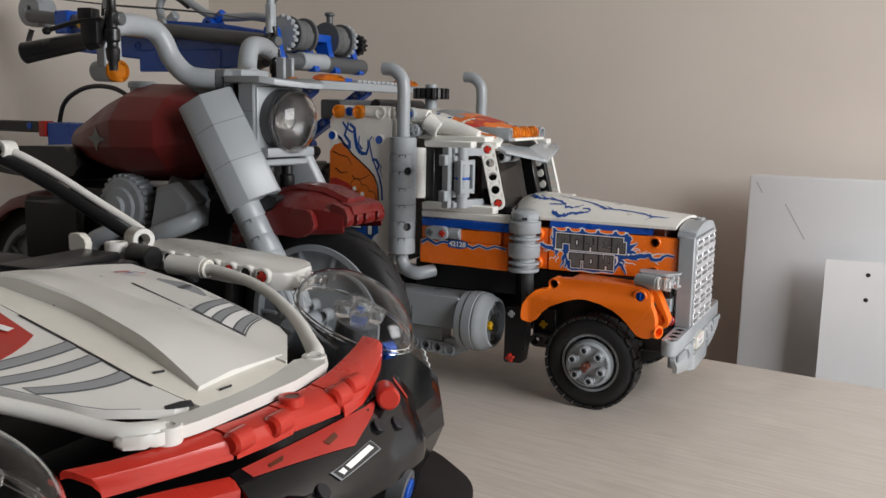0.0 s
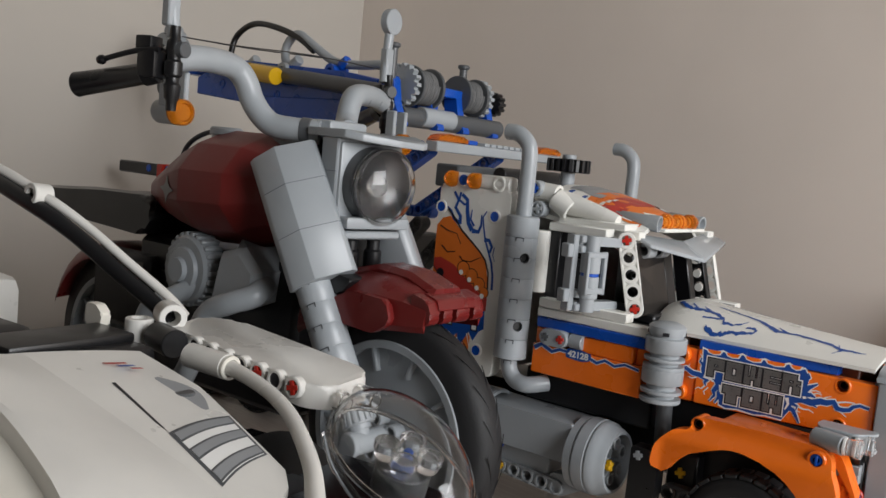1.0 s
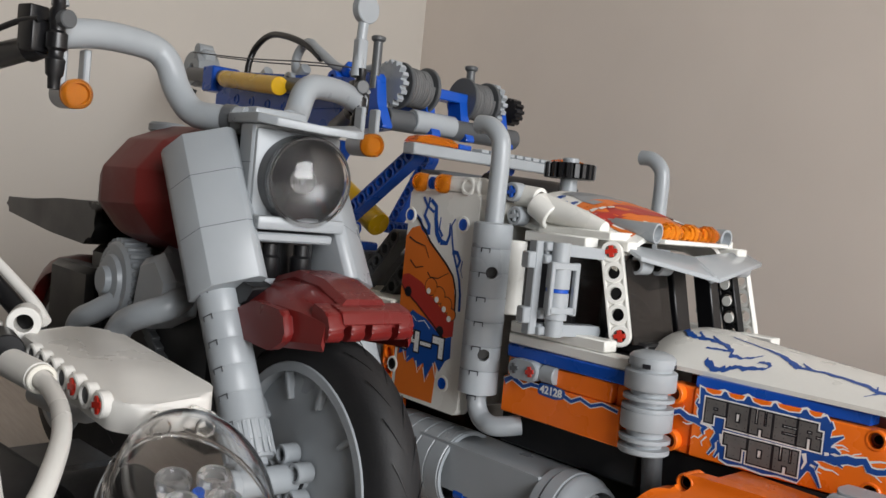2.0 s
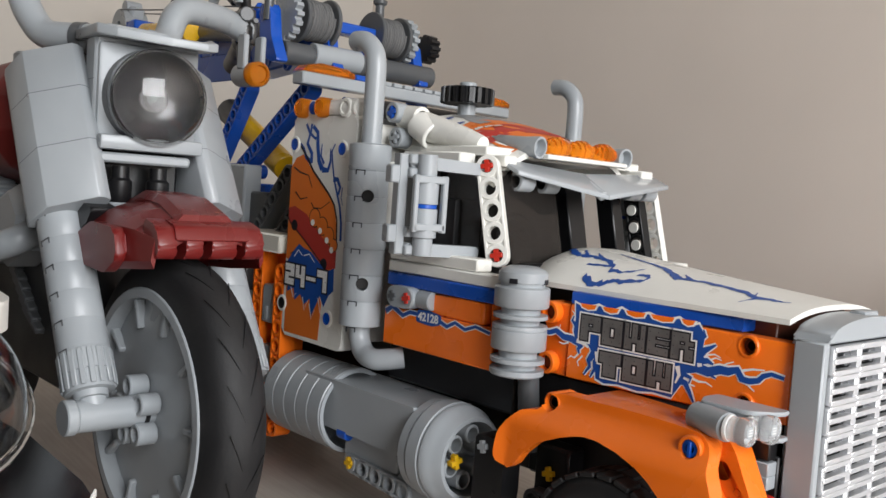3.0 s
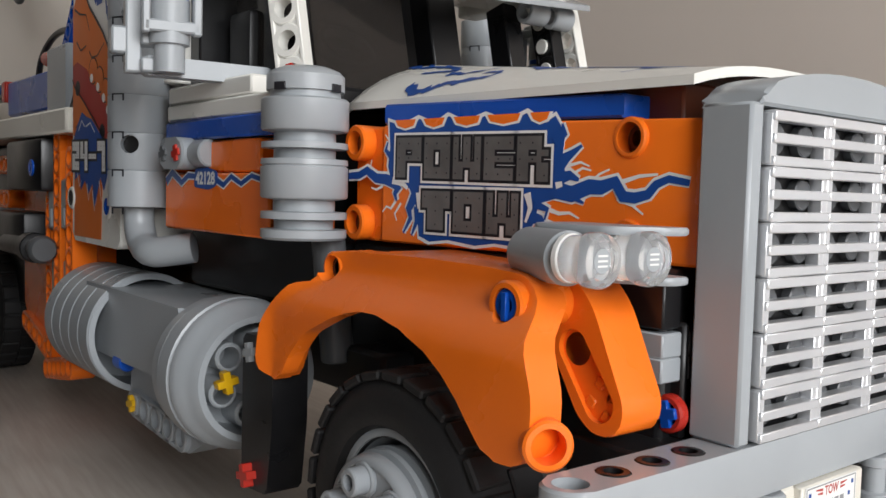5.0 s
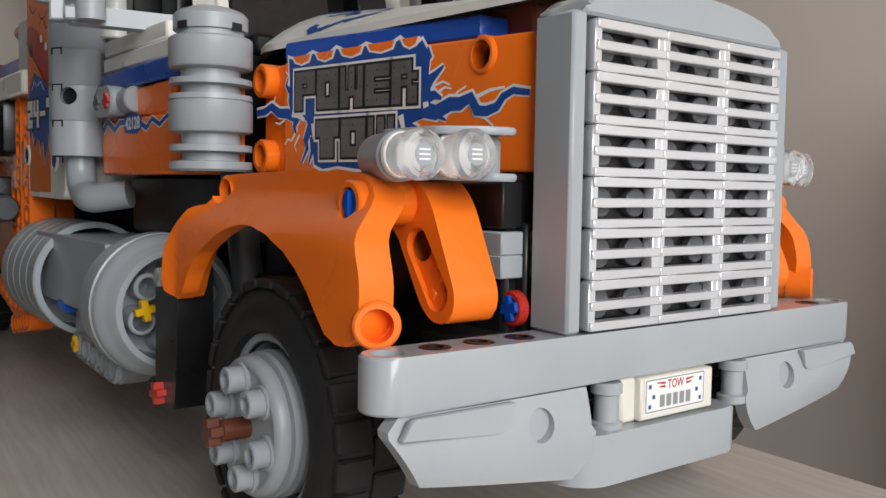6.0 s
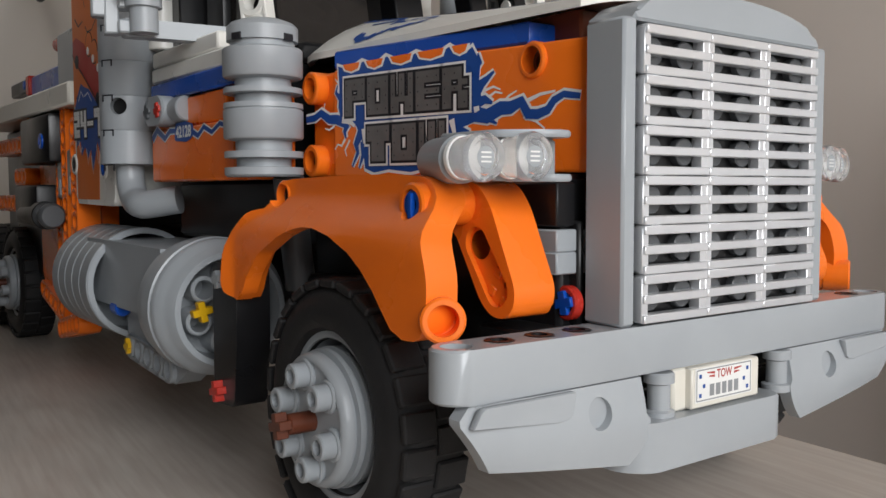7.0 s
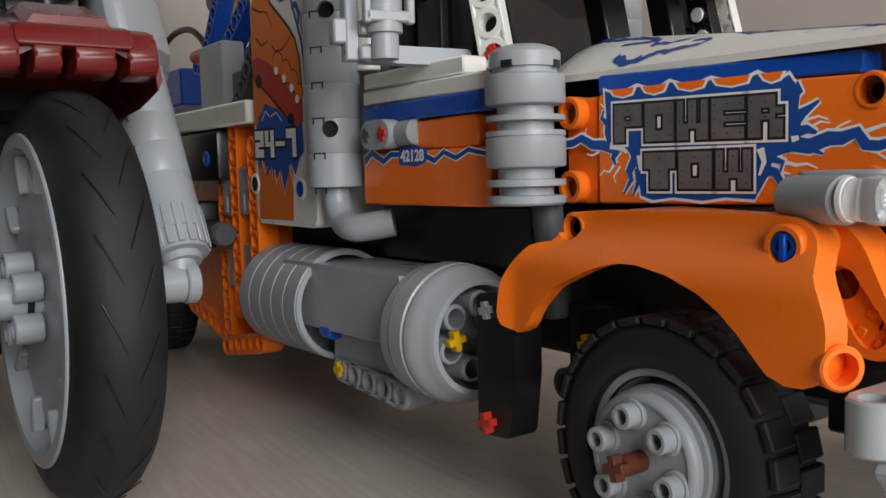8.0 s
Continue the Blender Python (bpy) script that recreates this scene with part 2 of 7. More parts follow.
def beam(name, a, b, side, material, parent, label="", width=7.4, thick=7.8, holes=True, through_hole=True):
    """A studless beam from the centre of its first hole to that of its last; side: the way its holes run.
    Built as rounded rims round each hole with flat webs between, as on the real part."""
    a, b, side = Vector(a), Vector(b), Vector(side).normalized()
    L = (b - a).length
    n = max(1, round(L / 8.0))
    d = (b - a) / L
    bm = B()
    w = side.cross(d).normalized()
    h = width / 2
    m = Matrix((d.to_4d(), w.to_4d(), side.to_4d(), (0, 0, 0, 1))).transposed()
    for i in range(3):
        m[3][i] = 0
    m = Matrix.Translation(a) @ m
    ri = 2.45
    if holes:
        step = L / n
        # rims: tubes; webs: upper and lower flanges and a thin middle
        for i in range(n + 1):
            c = a + d * step * i
            tube(bm, c - side * thick / 2, c + side * thick / 2, h, ri, 20, 0.3)
        box(bm, 0, L, h - 1.1, h, -thick / 2, thick / 2, 0.25, m)
        box(bm, 0, L, -h, -h + 1.1, -thick / 2, thick / 2, 0.25, m)
        for i in range(n):
            box(bm, step * i + ri + 0.4, step * (i + 1) - ri - 0.4, -h + 0.6, h - 0.6, -thick * 0.36, thick * 0.36, 0, m)
    else:
        poly = arc(0, 0, h, 90, 270, 8) + arc(L, 0, h, -90, 90, 8)
        lo = [bm.verts.new(m @ Vector((p[0], p[1], -thick / 2))) for p in poly]
        hi = [bm.verts.new(m @ Vector((p[0], p[1], thick / 2))) for p in poly]
        f1, f2 = bm.faces.new(lo), bm.faces.new(hi)
        bridge(bm, lo, hi)
        bmesh.ops.bevel(bm, geom=list({e for f in (f1, f2) for e in f.edges}), offset=0.35, segments=1, affect="EDGES", profile=0.5)
    return part(name, bm, material, parent, label)


def pin(name, at, side, material, parent, r=2.4, depth=1.0, label=""):
    """The end of a pin in its hole: a ring with a slot."""
    at, side = Vector(at), Vector(side).normalized()
    bm = B()
    tube(bm, at - side * depth, at + side * 0.25, r + 0.5, r - 0.9, 18, 0.2)
    lathe(bm, at - side * 2.0, at + side * 0.06, [(0, r - 0.7), (2.06, r - 0.7)], 14)
    return part(name, bm, material, parent, label)


def cross(name, at, side, material, parent, size=2.3, label=""):
    """The end of a cross axle."""
    at, side = Vector(at), Vector(side).normalized()
    m, _ = frame_to(at - side * 2, at)
    m = m @ pose(0, 0, 0, 0, 0, 12)
    bm = B()
    box(bm, -size, size, -0.85, 0.85, 0, 2.4, 0.15, m)
    box(bm, -0.85, 0.85, -size, size, 0, 2.39, 0.15, m)
    return part(name, bm, material, parent, label)


def decal(name, pts, origin, ex, ey, material, parent, lift=0.12, label=""):
    """A thin printed sheet with the given outline on a plane; lift: its height over the plane."""
    o, ex, ey = Vector(origin), Vector(ex).normalized(), Vector(ey).normalized()
    nrm = ex.cross(ey)
    bm = B()
    lo = [bm.verts.new(o + ex * p[0] + ey * p[1] + nrm * (lift - 0.06)) for p in pts]
    hi = [bm.verts.new(o + ex * p[0] + ey * p[1] + nrm * lift) for p in pts]
    bm.faces.new(hi)
    bm.faces.new(lo)
    bridge(bm, lo, hi)
    return part(name, bm, material, parent, label)


def bolt(pts, w0, w1):
    """Outline of a jagged streak along points, from width w0 to w1."""
    P = [Vector(p) for p in pts]
    L, R = [], []
    for i, p in enumerate(P):
        d = (P[min(i + 1, len(P) - 1)] - P[max(i - 1, 0)]).normalized()
        w = (w0 + (w1 - w0) * i / (len(P) - 1)) / 2
        s = Vector((-d.y, d.x)) * w
        L.append(tuple(p + s)), R.append(tuple(p - s))
    return L + R[::-1]


def streaks(name, lines, origin, ex, ey, material, parent, lift):
    """Jagged streaks printed on one sheet, a part each. lines: (points, width, end width)."""
    o, ex, ey = Vector(origin), Vector(ex).normalized(), Vector(ey).normalized()
    nrm = ex.cross(ey)
    for n, (pts, w0, w1) in enumerate(lines):
        bm = B()
        k = len(pts)
        vs = [bm.verts.new(o + ex * p[0] + ey * p[1] + nrm * (lift + 0.002 * (n % 8))) for p in bolt(pts, w0, w1)]
        for i in range(k - 1):
            bm.faces.new((vs[i], vs[i + 1], vs[2 * k - 2 - i], vs[2 * k - 1 - i]))
        part(name, bm, material, parent)


def words(name, text, size, origin, ex, ey, material, parent, lift=0.2, fat=0.0, width=None, label="", shear=0.0, deep=0.04):
    """Letters of the built-in font, size in millimetres high, centred on origin."""
    cu = bpy.data.curves.new(name, "FONT")
    cu.body, cu.size, cu.offset, cu.extrude, cu.resolution_u, cu.shear = text, 1.0, fat, 0.0, 3, shear
    cu.align_x, cu.align_y = "CENTER", "CENTER"
    tmp = bpy.data.objects.new(name, cu)
    scene.collection.objects.link(tmp)
    me = bpy.data.meshes.new_from_object(tmp.evaluated_get(bpy.context.evaluated_depsgraph_get()))
    bpy.data.objects.remove(tmp)
    o, ex, ey = Vector(origin), Vector(ex).normalized(), Vector(ey).normalized()
    nrm = ex.cross(ey)
    xs, ys = [v.co.x for v in me.vertices], [v.co.y for v in me.vertices]
    w, h, cx, cy = max(xs) - min(xs), max(ys) - min(ys), (max(xs) + min(xs)) / 2, (max(ys) + min(ys)) / 2
    sy = size / h
    sx = (width / w) if width else sy
    bm = B()
    bm.from_mesh(me)
    for v in bm.verts:
        v.co = o + ex * (v.co.x - cx) * sx + ey * (v.co.y - cy) * sy + nrm * lift
    bpy.data.meshes.remove(me)
    return part(name, bm, material, parent, label)


GLYPHS = {
    "P": "11111 11.11 11111 11... 11...", "O": "11111 11.11 11.11 11.11 11111", "W": "1.1.1 1.1.1 1.1.1 11111 11.11",
    "E": "11111 11... 11111 11... 11111", "R": "1111. 11.11 1111. 11.11 11.11", "T": "11111 11111 .111. .111. .111.",
    "2": "11111 ...11 11111 11... 11111", "4": "11.11 11.11 11111 ...11 ...11", "-": "..... ..... 11111 ..... .....", "7": "11111 ...11 ...11 ...11 ...11"}
COLUMNS, ROWS = (0, 0.2, 0.37, 0.63, 0.78, 1), (1, 0.70, 0.56, 0.42, 0.28, 0)


def block_words(name, text, origin, ex, ey, width, height, layers, parent, gap=0.22, slope=0.0):
    """Square display letters in flat layers, each a grown copy of the strokes: (growth, material, lift)."""
    o, ex, ey = Vector(origin), Vector(ex).normalized(), Vector(ey).normalized()
    nrm = ex.cross(ey)
    n = len(text)
    cw = width / (n + gap * (n - 1))
    for grow, material, lift in layers:
        bm = B()
        for i, ch in enumerate(text):
            rows = GLYPHS[ch].split()
            x0 = -width / 2 + i * cw * (1 + gap)
            for r, row in enumerate(rows):
                k = 0
                while k < 5:
                    if row[k] == "1":
                        e = k
                        while e < 5 and row[e] == "1":
                            e += 1
                        xa, xb = x0 + COLUMNS[k] * cw - grow, x0 + COLUMNS[e] * cw + grow
                        ya, yb = (ROWS[r + 1] - 0.5) * height - grow, (ROWS[r] - 0.5) * height + grow
                        h = lift + 0.004 * ((r * 5 + k) % 7)
                        bm.faces.new([bm.verts.new(o + ex * p + ey * (q + slope * p) + nrm * h) for p, q in ((xa, ya), (xb, ya), (xb, yb), (xa, yb))])
                        k = e
                    else:
                        k += 1
        part(name, bm, material, parent)
    # small dark rivets along the strokes
    bm = B()
    q = height * 0.022
    for i, ch in enumerate(text):
        x0 = -width / 2 + i * cw * (1 + gap)
        for r, row in enumerate(GLYPHS[ch].split()):
            for k in (0, 2, 4):
                if row[k] == "1" and r in (0, 2, 4):
                    p, u = x0 + (COLUMNS[k] + COLUMNS[k + 1]) / 2 * cw, ((ROWS[r] + ROWS[r + 1]) / 2 - 0.5) * height
                    bm.faces.new([bm.verts.new(o + ex * (p + q * math.cos(a * math.pi / 3)) + ey * (u + slope * p + q * math.sin(a * math.pi / 3)) + nrm * (layers[-1][2] + 0.06)) for a in range(6)])
    tagged(part(name + "_rivets", bm, INKDARK, parent), kind="stuff")


X, Y, Z = Vector((1, 0, 0)), Vector((0, 1, 0)), Vector((0, 0, 1))


# ---- the room ----
def room_slab(name, x0, x1, y0, y1, z0, z1, material, label, category, bev=0.0, kind="structure"):
    bm = B()
    box(bm, x0, x1, y0, y1, z0, z1, bev)
    ob = part(name, bm, material)
    ob.rotation_euler = (0, 0, radians(ROOM))
    return tagged(ob, label, category, kind=kind)


# room axes: wall_back at y = 223, wall_left at x = -586
room_slab("wall_north", -586, 1050, 223, 323, -750, 1800, WALL, "plain beige painted wall behind the models", "wall")
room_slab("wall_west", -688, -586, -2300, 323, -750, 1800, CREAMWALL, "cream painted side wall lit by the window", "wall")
# unseen walls behind and round the window, darkened to hold back fill light
room_slab("wall_south", -688, 1150, -2400, -2300, -750, 1800, SHADEWALL, "unseen wall darkened to cut bounced light", "wall")
room_slab("wall_east_low", 1050, 1150, -2300, 323, -750, 120, SHADEWALL, "unseen darkened wall under the window", "wall")
room_slab("wall_east_top", 1050, 1150, -2300, 323, 900, 1800, SHADEWALL, "unseen darkened wall over the window", "wall")
room_slab("wall_east_side", 1050, 1150, -2300, -580, 120, 900, SHADEWALL, "unseen darkened wall beside the window", "wall")
room_slab("wall_east_corner", 1050, 1150, 200, 323, 120, 900, SHADEWALL, "unseen darkened wall beside the window", "wall")
room_slab("floor", -688, 1150, -2400, 323, -800, -750, FLOORWOOD, "brown wooden floor under the table", "floor")
room_slab("ceiling", -688, 1150, -2400, 323, 1800, 1850, CEIL, "unseen ceiling, its white dimmed to cut bounced light", "ceiling")


def window():
    w = new("window_1")
    tagged(w, "window with dimmed white frame that lets in daylight", "window", kind="structure")
    for nm, x0, x1, y0, y1, z0, z1 in (("window_frame", 1055, 1105, -580, -530, 120, 900), ("window_frame", 1055, 1105, 160, 200, 120, 900),
                                       ("window_frame", 1055, 1105, -530, 160, 850, 900), ("window_frame", 1055, 1105, -530, 160, 120, 170)):
        bm = B()
        box(bm, x0, x1, y0, y1, z0, z1, 2)
        part(nm, bm, CEIL, w)
    w.rotation_euler = (0, 0, radians(ROOM))


window()

# table: its far edge runs along the wall with a gap
bm = B()
box(bm, -560, 700, -1000, 85, -33, -5.1, 1.2, seg=2)
top = part("table", bm, TABLEWOOD)
top.rotation_euler = (0, 0, radians(ROOM))
tagged(top, "pale wood laminate table top, bare around the models", "table")
for x in (-520, 660):
    for y in (-960, 45):
        bm = B()
        box(bm, x - 25, x + 25, y - 25, y + 25, -750, -33, 2)
        part("leg", bm, TABLEWOOD, top)


def wall_board():
    """A panel behind the table's far edge, turned a little to the window, and a sheet in front of it."""
    bm = B()
    box(bm, 0, 230, 0, 16, -640, 112.9, 1.5, seg=2)
    b = part("white_panel", bm, BOARDWHITE)
    b.location = room_point(27, 182, 0) * 0.001
    b.rotation_euler = (0, 0, radians(ROOM + 5))
    tagged(b, "white laminated panel with thin scratches standing behind the table", "panel")
    for a, c in (((26, 93), (41, 68)), ((5, 108), (9.6, 100))):
        bm = B()
        d = Vector((c[0] - a[0], 0, c[1] - a[1]))
        s = Vector((-d.z, 0, d.x)).normalized() * 0.3
        p, q = Vector((a[0], -0.15, a[1])), Vector((c[0], -0.15, c[1]))
        bm.faces.new([bm.verts.new(v) for v in (p + s, p - s, q - s, q + s)])
        mark = part("scratch", bm, SCRATCH)
        mark.parent = b
    bm = B()
    box(bm, 0, 115, -0.6, 0.6, -300, 58.1, 0.1)
    s = part("paper_sheet", bm, PAPER)
    s.location = room_point(86.4, 168, 0) * 0.001
    s.rotation_euler = (0, 0, radians(ROOM + 8))
    tagged(s, "bright white punched paper sheet leaning on the panel", "paper")
    for x, z in ((27.7, 48.9), (27.7, 31.3)):
        bm = B()
        cyl(bm, (x, -0.5, z), (x, -0.75, z), 1.5, bev=0.05)
        h = part("hole", bm, INKDARK)
        h.parent = s


wall_board()


# ---- the tow truck ----
truck = root("tow_truck", (-120, 0, 0), "orange and white brick-built tow truck with blue crane and printed panels", "toy truck", "brick-built models on the table")


LUG = []


def lug_mesh():
    if not LUG:
        bm = B()
        box(bm, -1.0, 0.6, -2.6, 2.6, -3.3, 3.3, 0.35)
        for v in bm.verts:
            v.co *= 0.001
        me = bpy.data.meshes.new("tread_lug")
        bm.to_mesh(me)
        bm.free()
        me.materials.append(RUBBER)
        LUG.append(me)
    return LUG[0]


def road_wheel(at, s):
    """One wheel; s: the side it faces (-1: towards the open side)."""
    x, y, z = at
    w = new("wheel")
    w.parent = truck
    w.location = Vector(at) * 0.001 - truck.location
    w["label"] = "black rubber tyre on grey six-nub rim"
    out = Vector((0, s, 0))
    c = Vector(at)
    bm = B()
    prof = [(6.4, 14.6), (6.4, 21.0), (7.2, 24.0), (9, 25.4), (18, 25.4), (20.2, 24.2), (21.6, 21.4), (21.8, 18.6), (21.2, 16.9), (19.4, 16.0), (19.4, 14.6)]
    m, _ = frame_to(c - out * 11, c + out * 11)
    rings = [ring(bm, m, r, 48, h) for h, r in prof]
    for p, q in zip(rings, rings[1:] + rings[:1]):
        bridge(bm, p, q)
    part("tyre", bm, RUBBER, w)
    # tread lugs, two staggered rows
    for i in range(26):
        for row, off in ((6.8, 0.0), (13.8, 0.5)):
            g = new("tread_lug", lug_mesh())
            g.parent = w
            rot = m.to_3x3().to_4x4() @ Matrix.Rotation(2 * math.pi * (i + off) / 26, 4, "Z")
            g.matrix_local = rot @ Matrix.Translation(Vector((25.4, 0, row + 4 - 11)) * 0.001)
    bm = B()
    lathe(bm, c - out * 9, c + out * 9, [(0, 14.5), (0, 15.4), (16.6, 15.6), (17.0, 16.3), (17.8, 16.3), (18.0, 15.9), (17.8, 14.9), (13.5, 13.9), (2, 13.6)], 48, False)
    lathe(bm, c - out * 6, c + out * 13.0, [(0, 13.9), (7, 13.9), (7.2, 12.7), (14.6, 13.3), (14.8, 12.1), (15.5, 12.1), (15.7, 13.1), (16.6, 13.0), (16.8, 11.9), (17.5, 11.9), (17.7, 12.7), (18.8, 12.5), (19.4, 12.1), (19.7, 11.4), (19.7, 11.0), (19.2, 10.8)], 48)
    for i in range(6):
        a = math.pi / 3 * i + 0.72
        p = c + Vector((math.cos(a) * 8.5, 0, math.sin(a) * 8.5))
        tube(bm, p + out * 12.6, p + out * 16.8, 2.4, 1.4, 18, 0.3)
        tube(bm, p + out * 12.6, p + out * 14.0, 3.1, 1.4, 18, 0.3)
    part("rim", bm, GREY, w)
    cross("axle_end", c + out * 20.6, out, BROWN, w, 2.4, "reddish brown cross axle")
    bm = B()
    cyl(bm, c + out * 11, c + out * 18.6, 2.0, seg=12)
    part("axle", bm, BROWN, w)
    return w


road_wheel((0.8, -46.5, 20.9), -1)
road_wheel((0.8, 48, 20.9), 1)
for wx in (-310, -362):
    road_wheel((wx, -40, 20.9), -1)
    road_wheel((wx, 52, 20.9), 1)

bm = B()
box(bm, -385, 30, -20, 22, 26, 50, 1)
box(bm, -118, -50, -40, 42, 50, 66, 1)
part("chassis", bm, BLACK, truck)
bm = B()
cyl(bm, (0.8, -40, 20.9), (0.8, 44, 20.9), 2.4)
box(bm, -8, 6, -30, 34, 20, 30, 1)
part("front_axle", bm, DARK, truck)

# bonnet: its sides draw in towards the nose
TAPER = 0.118
HS = -28.0


def side_y(x, s=-1):
    """How far out a bonnet side stands at x; s: the side it faces."""
    return 1.2 + s * (29.2 + TAPER * (25.9 - x))


EX = Vector((1, TAPER, 0)).normalized()


def bonnet_side(s):
    bm = B()
    prism(bm, round_poly([(-33.2, 66.4), (38.6, 66.4), (38.6, 89.2), (-33.2, 90.6)], 0.8, 2), "y", 0, 7)
    for v in bm.verts:
        v.co.y = side_y(v.co.x, s) - s * v.co.y
    return part("bonnet_side", bm, ORANGE, truck, "orange side panel with printed lettering" if s < 0 else "")


side = bonnet_side(-1)
bonnet_side(1)
for hz in (86.5, 70):
    y = side_y(25.9)
    punch(side, (25.9, y - 3, hz), (25.9, y + 9, hz), 2.5)
    bm = B()
    tube(bm, (25.9, y - 0.5, hz), (25.9, y + 2, hz), 3.4, 2.5, 24)
    part("hole_rim", bm, ORANGE, side)
    bm = B()
    tube(bm, (25.9, y + 2.2, hz), (25.9, y + 8, hz), 2.45, 1.5, 18, 0.2)
    part("pin", bm, BROWN, side)
bm = B()
box(bm, -44, 30, HS + 8, 24, 60, 96, 0.5)
part("engine_block", bm, BROWN, truck, "dark brown engine bay under the bonnet")
bm = B()
prism(bm, round_poly([(-33.4, 90.7), (23.2, 90.0), (23.2, 94.0), (-33.4, 94.8)], 0.6, 2), "y", 0, 9)
for v in bm.verts:
    v.co.y = side_y(v.co.x) + 0.3 + v.co.y + (max(0, v.co.x - 20) ** 2 * 0.25 if v.co.y < 4 else 0)
part("stripe", bm, BLUE, truck, "blue tile strip along the bonnet")
bm = B()
box(bm, -44, -33.6, side_y(-39) + 1.4, side_y(-39) + 9, 66.4, 90.4, 0.6)
sock = part("side_block", bm, ORANGE, truck)
for sz in (87, 70.2):
    bm = B()
    tube(bm, (-40.2, side_y(-40) - 1.6, sz), (-40.2, side_y(-40) + 6, sz), 3.8, 2.5)
    part("pin_socket", bm, ORANGE, sock)
    bm = B()
    cyl(bm, (-40.2, side_y(-40) + 0.8, sz), (-40.2, side_y(-40) + 3, sz), 2.5, seg=18, bev=0.05)
    part("hole", bm, BROWN, sock)


def bonnet_top():
    """A crowned cover that drops and narrows towards the nose."""
    bm = B()
    rows = []
    N, K = 16, 14
    for i in range(N + 1):
        t = i / N
        x = -60 + 97 * t
        crown = 109.4 - 10.4 * t ** 0.85 - (4.0 * (1 - t / 0.12) ** 2 if t < 0.12 else 0)
        edge = 96.4 - 0.6 * t
        hw = (34.5 - 6.0 * t) * (1 if t > 0.1 else 0.8 + 2 * t)
        row = []
        for k in range(K + 1):
            u = -1 + 2 * k / K
            z = edge + (crown - edge) * (1 - abs(u) ** 2.6)
            row.append((x, 1.2 + u * hw, z))
        rows.append(row)
    for d in (0.0, -1.6):
        g = [[bm.verts.new((p[0], p[1], p[2] + d)) for p in r] for r in rows]
        for a, b in zip(g, g[1:]):
            for i in range(K):
                bm.faces.new((a[i], a[i + 1], b[i + 1], b[i]))
        if d == 0.0:
            top = g
        else:
            for i in range(N):
                for c in (0, K):
                    bm.faces.new((top[i][c], top[i + 1][c], g[i + 1][c], g[i][c]))
            for i in range(K):
                for r in (0, N):
                    bm.faces.new((top[r][i], top[r][i + 1], g[r][i + 1], g[r][i]))
    ob = part("bonnet", bm, WHITE, truck, "white crowned bonnet with blue flame print", 50)

    def on(x, u):
        t = (x + 60) / 97
        crown = 109.4 - 10.4 * t ** 0.85 - (4.0 * (1 - t / 0.12) ** 2 if t < 0.12 else 0)
        edge = 96.4 - 0.6 * t
        return Vector((x, 1.2 + u * (34.5 - 6.0 * t), edge + (crown - edge) * (1 - abs(u) ** 2.6) + 0.12))

    rnd = random.Random(5)
    bm = B()
    flames = [([(-54, -0.36), (-50, -0.46), (-46, -0.52), (-42, -0.47), (-37.5, -0.48), (-33, -0.51), (-30, -0.58), (-29, -0.67), (-25.3, -0.69), (-22, -0.63), (-20, -0.5)], 0.09, 0.05),
              ([(-35, -0.86), (-30.5, -0.95), (-26.4, -0.92), (-23.8, -0.86), (-19.3, -0.83), (-14.8, -0.77), (-13.8, -0.68), (-16.3, -0.63), (-18.6, -0.68)], 0.09, 0.05),
              ([(-38, -0.14), (-29.3, -0.19), (-23, -0.23), (-16.5, -0.3), (-11.4, -0.42), (-6.3, -0.53)], 0.03, 0.11),
              ([(-6.3, -0.53), (0.6, -0.46), (8.4, -0.44), (15.5, -0.49), (19.8, -0.58)], 0.06, 0.11),
              ([(19.8, -0.58), (26.3, -0.56), (30, -0.52)], 0.1, 0.02),
              ([(-48, -0.33), (-44, -0.47)], 0.03, 0.06), ([(-42.5, -0.33), (-38, -0.47)], 0.02, 0.06), ([(-38.8, -0.66), (-33, -0.62), (-30, -0.6)], 0.03, 0.06),
              ([(-7.5, -0.34), (-2.9, -0.49)], 0.02, 0.07), ([(18.3, -0.4), (19.8, -0.56)], 0.02, 0.07), ([(18.6, -0.8), (21.6, -0.62)], 0.02, 0.07),
              ([(-46, 0.5), (-38, 0.42), (-28, 0.54), (-16, 0.46), (0, 0.54), (16, 0.5)], 0.09, 0.02)]
    for pts, w0, w1 in flames:
        fine = []
        for a, b in zip(pts, pts[1:]):
            for j in range(4):
                f = j / 4
                fine.append((a[0] + (b[0] - a[0]) * f, a[1] + (b[1] - a[1]) * f))
        fine.append(pts[-1])
        prev = None
        for i, (x, u) in enumerate(fine):
            w = w0 + (w1 - w0) * i / (len(fine) - 1)
            w *= 0.75 + 0.6 * rnd.random()
            u += 0.035 * (rnd.random() - 0.5)
            cur = (bm.verts.new(on(x, max(-0.985, u - w / 2))), bm.verts.new(on(x, min(0.985, u + w / 2))))
            if prev:
                bm.faces.new((prev[0], prev[1], cur[1], cur[0]))
            prev = cur
    part("flame_print", bm, INK, ob, "blue flame print")


bonnet_top()

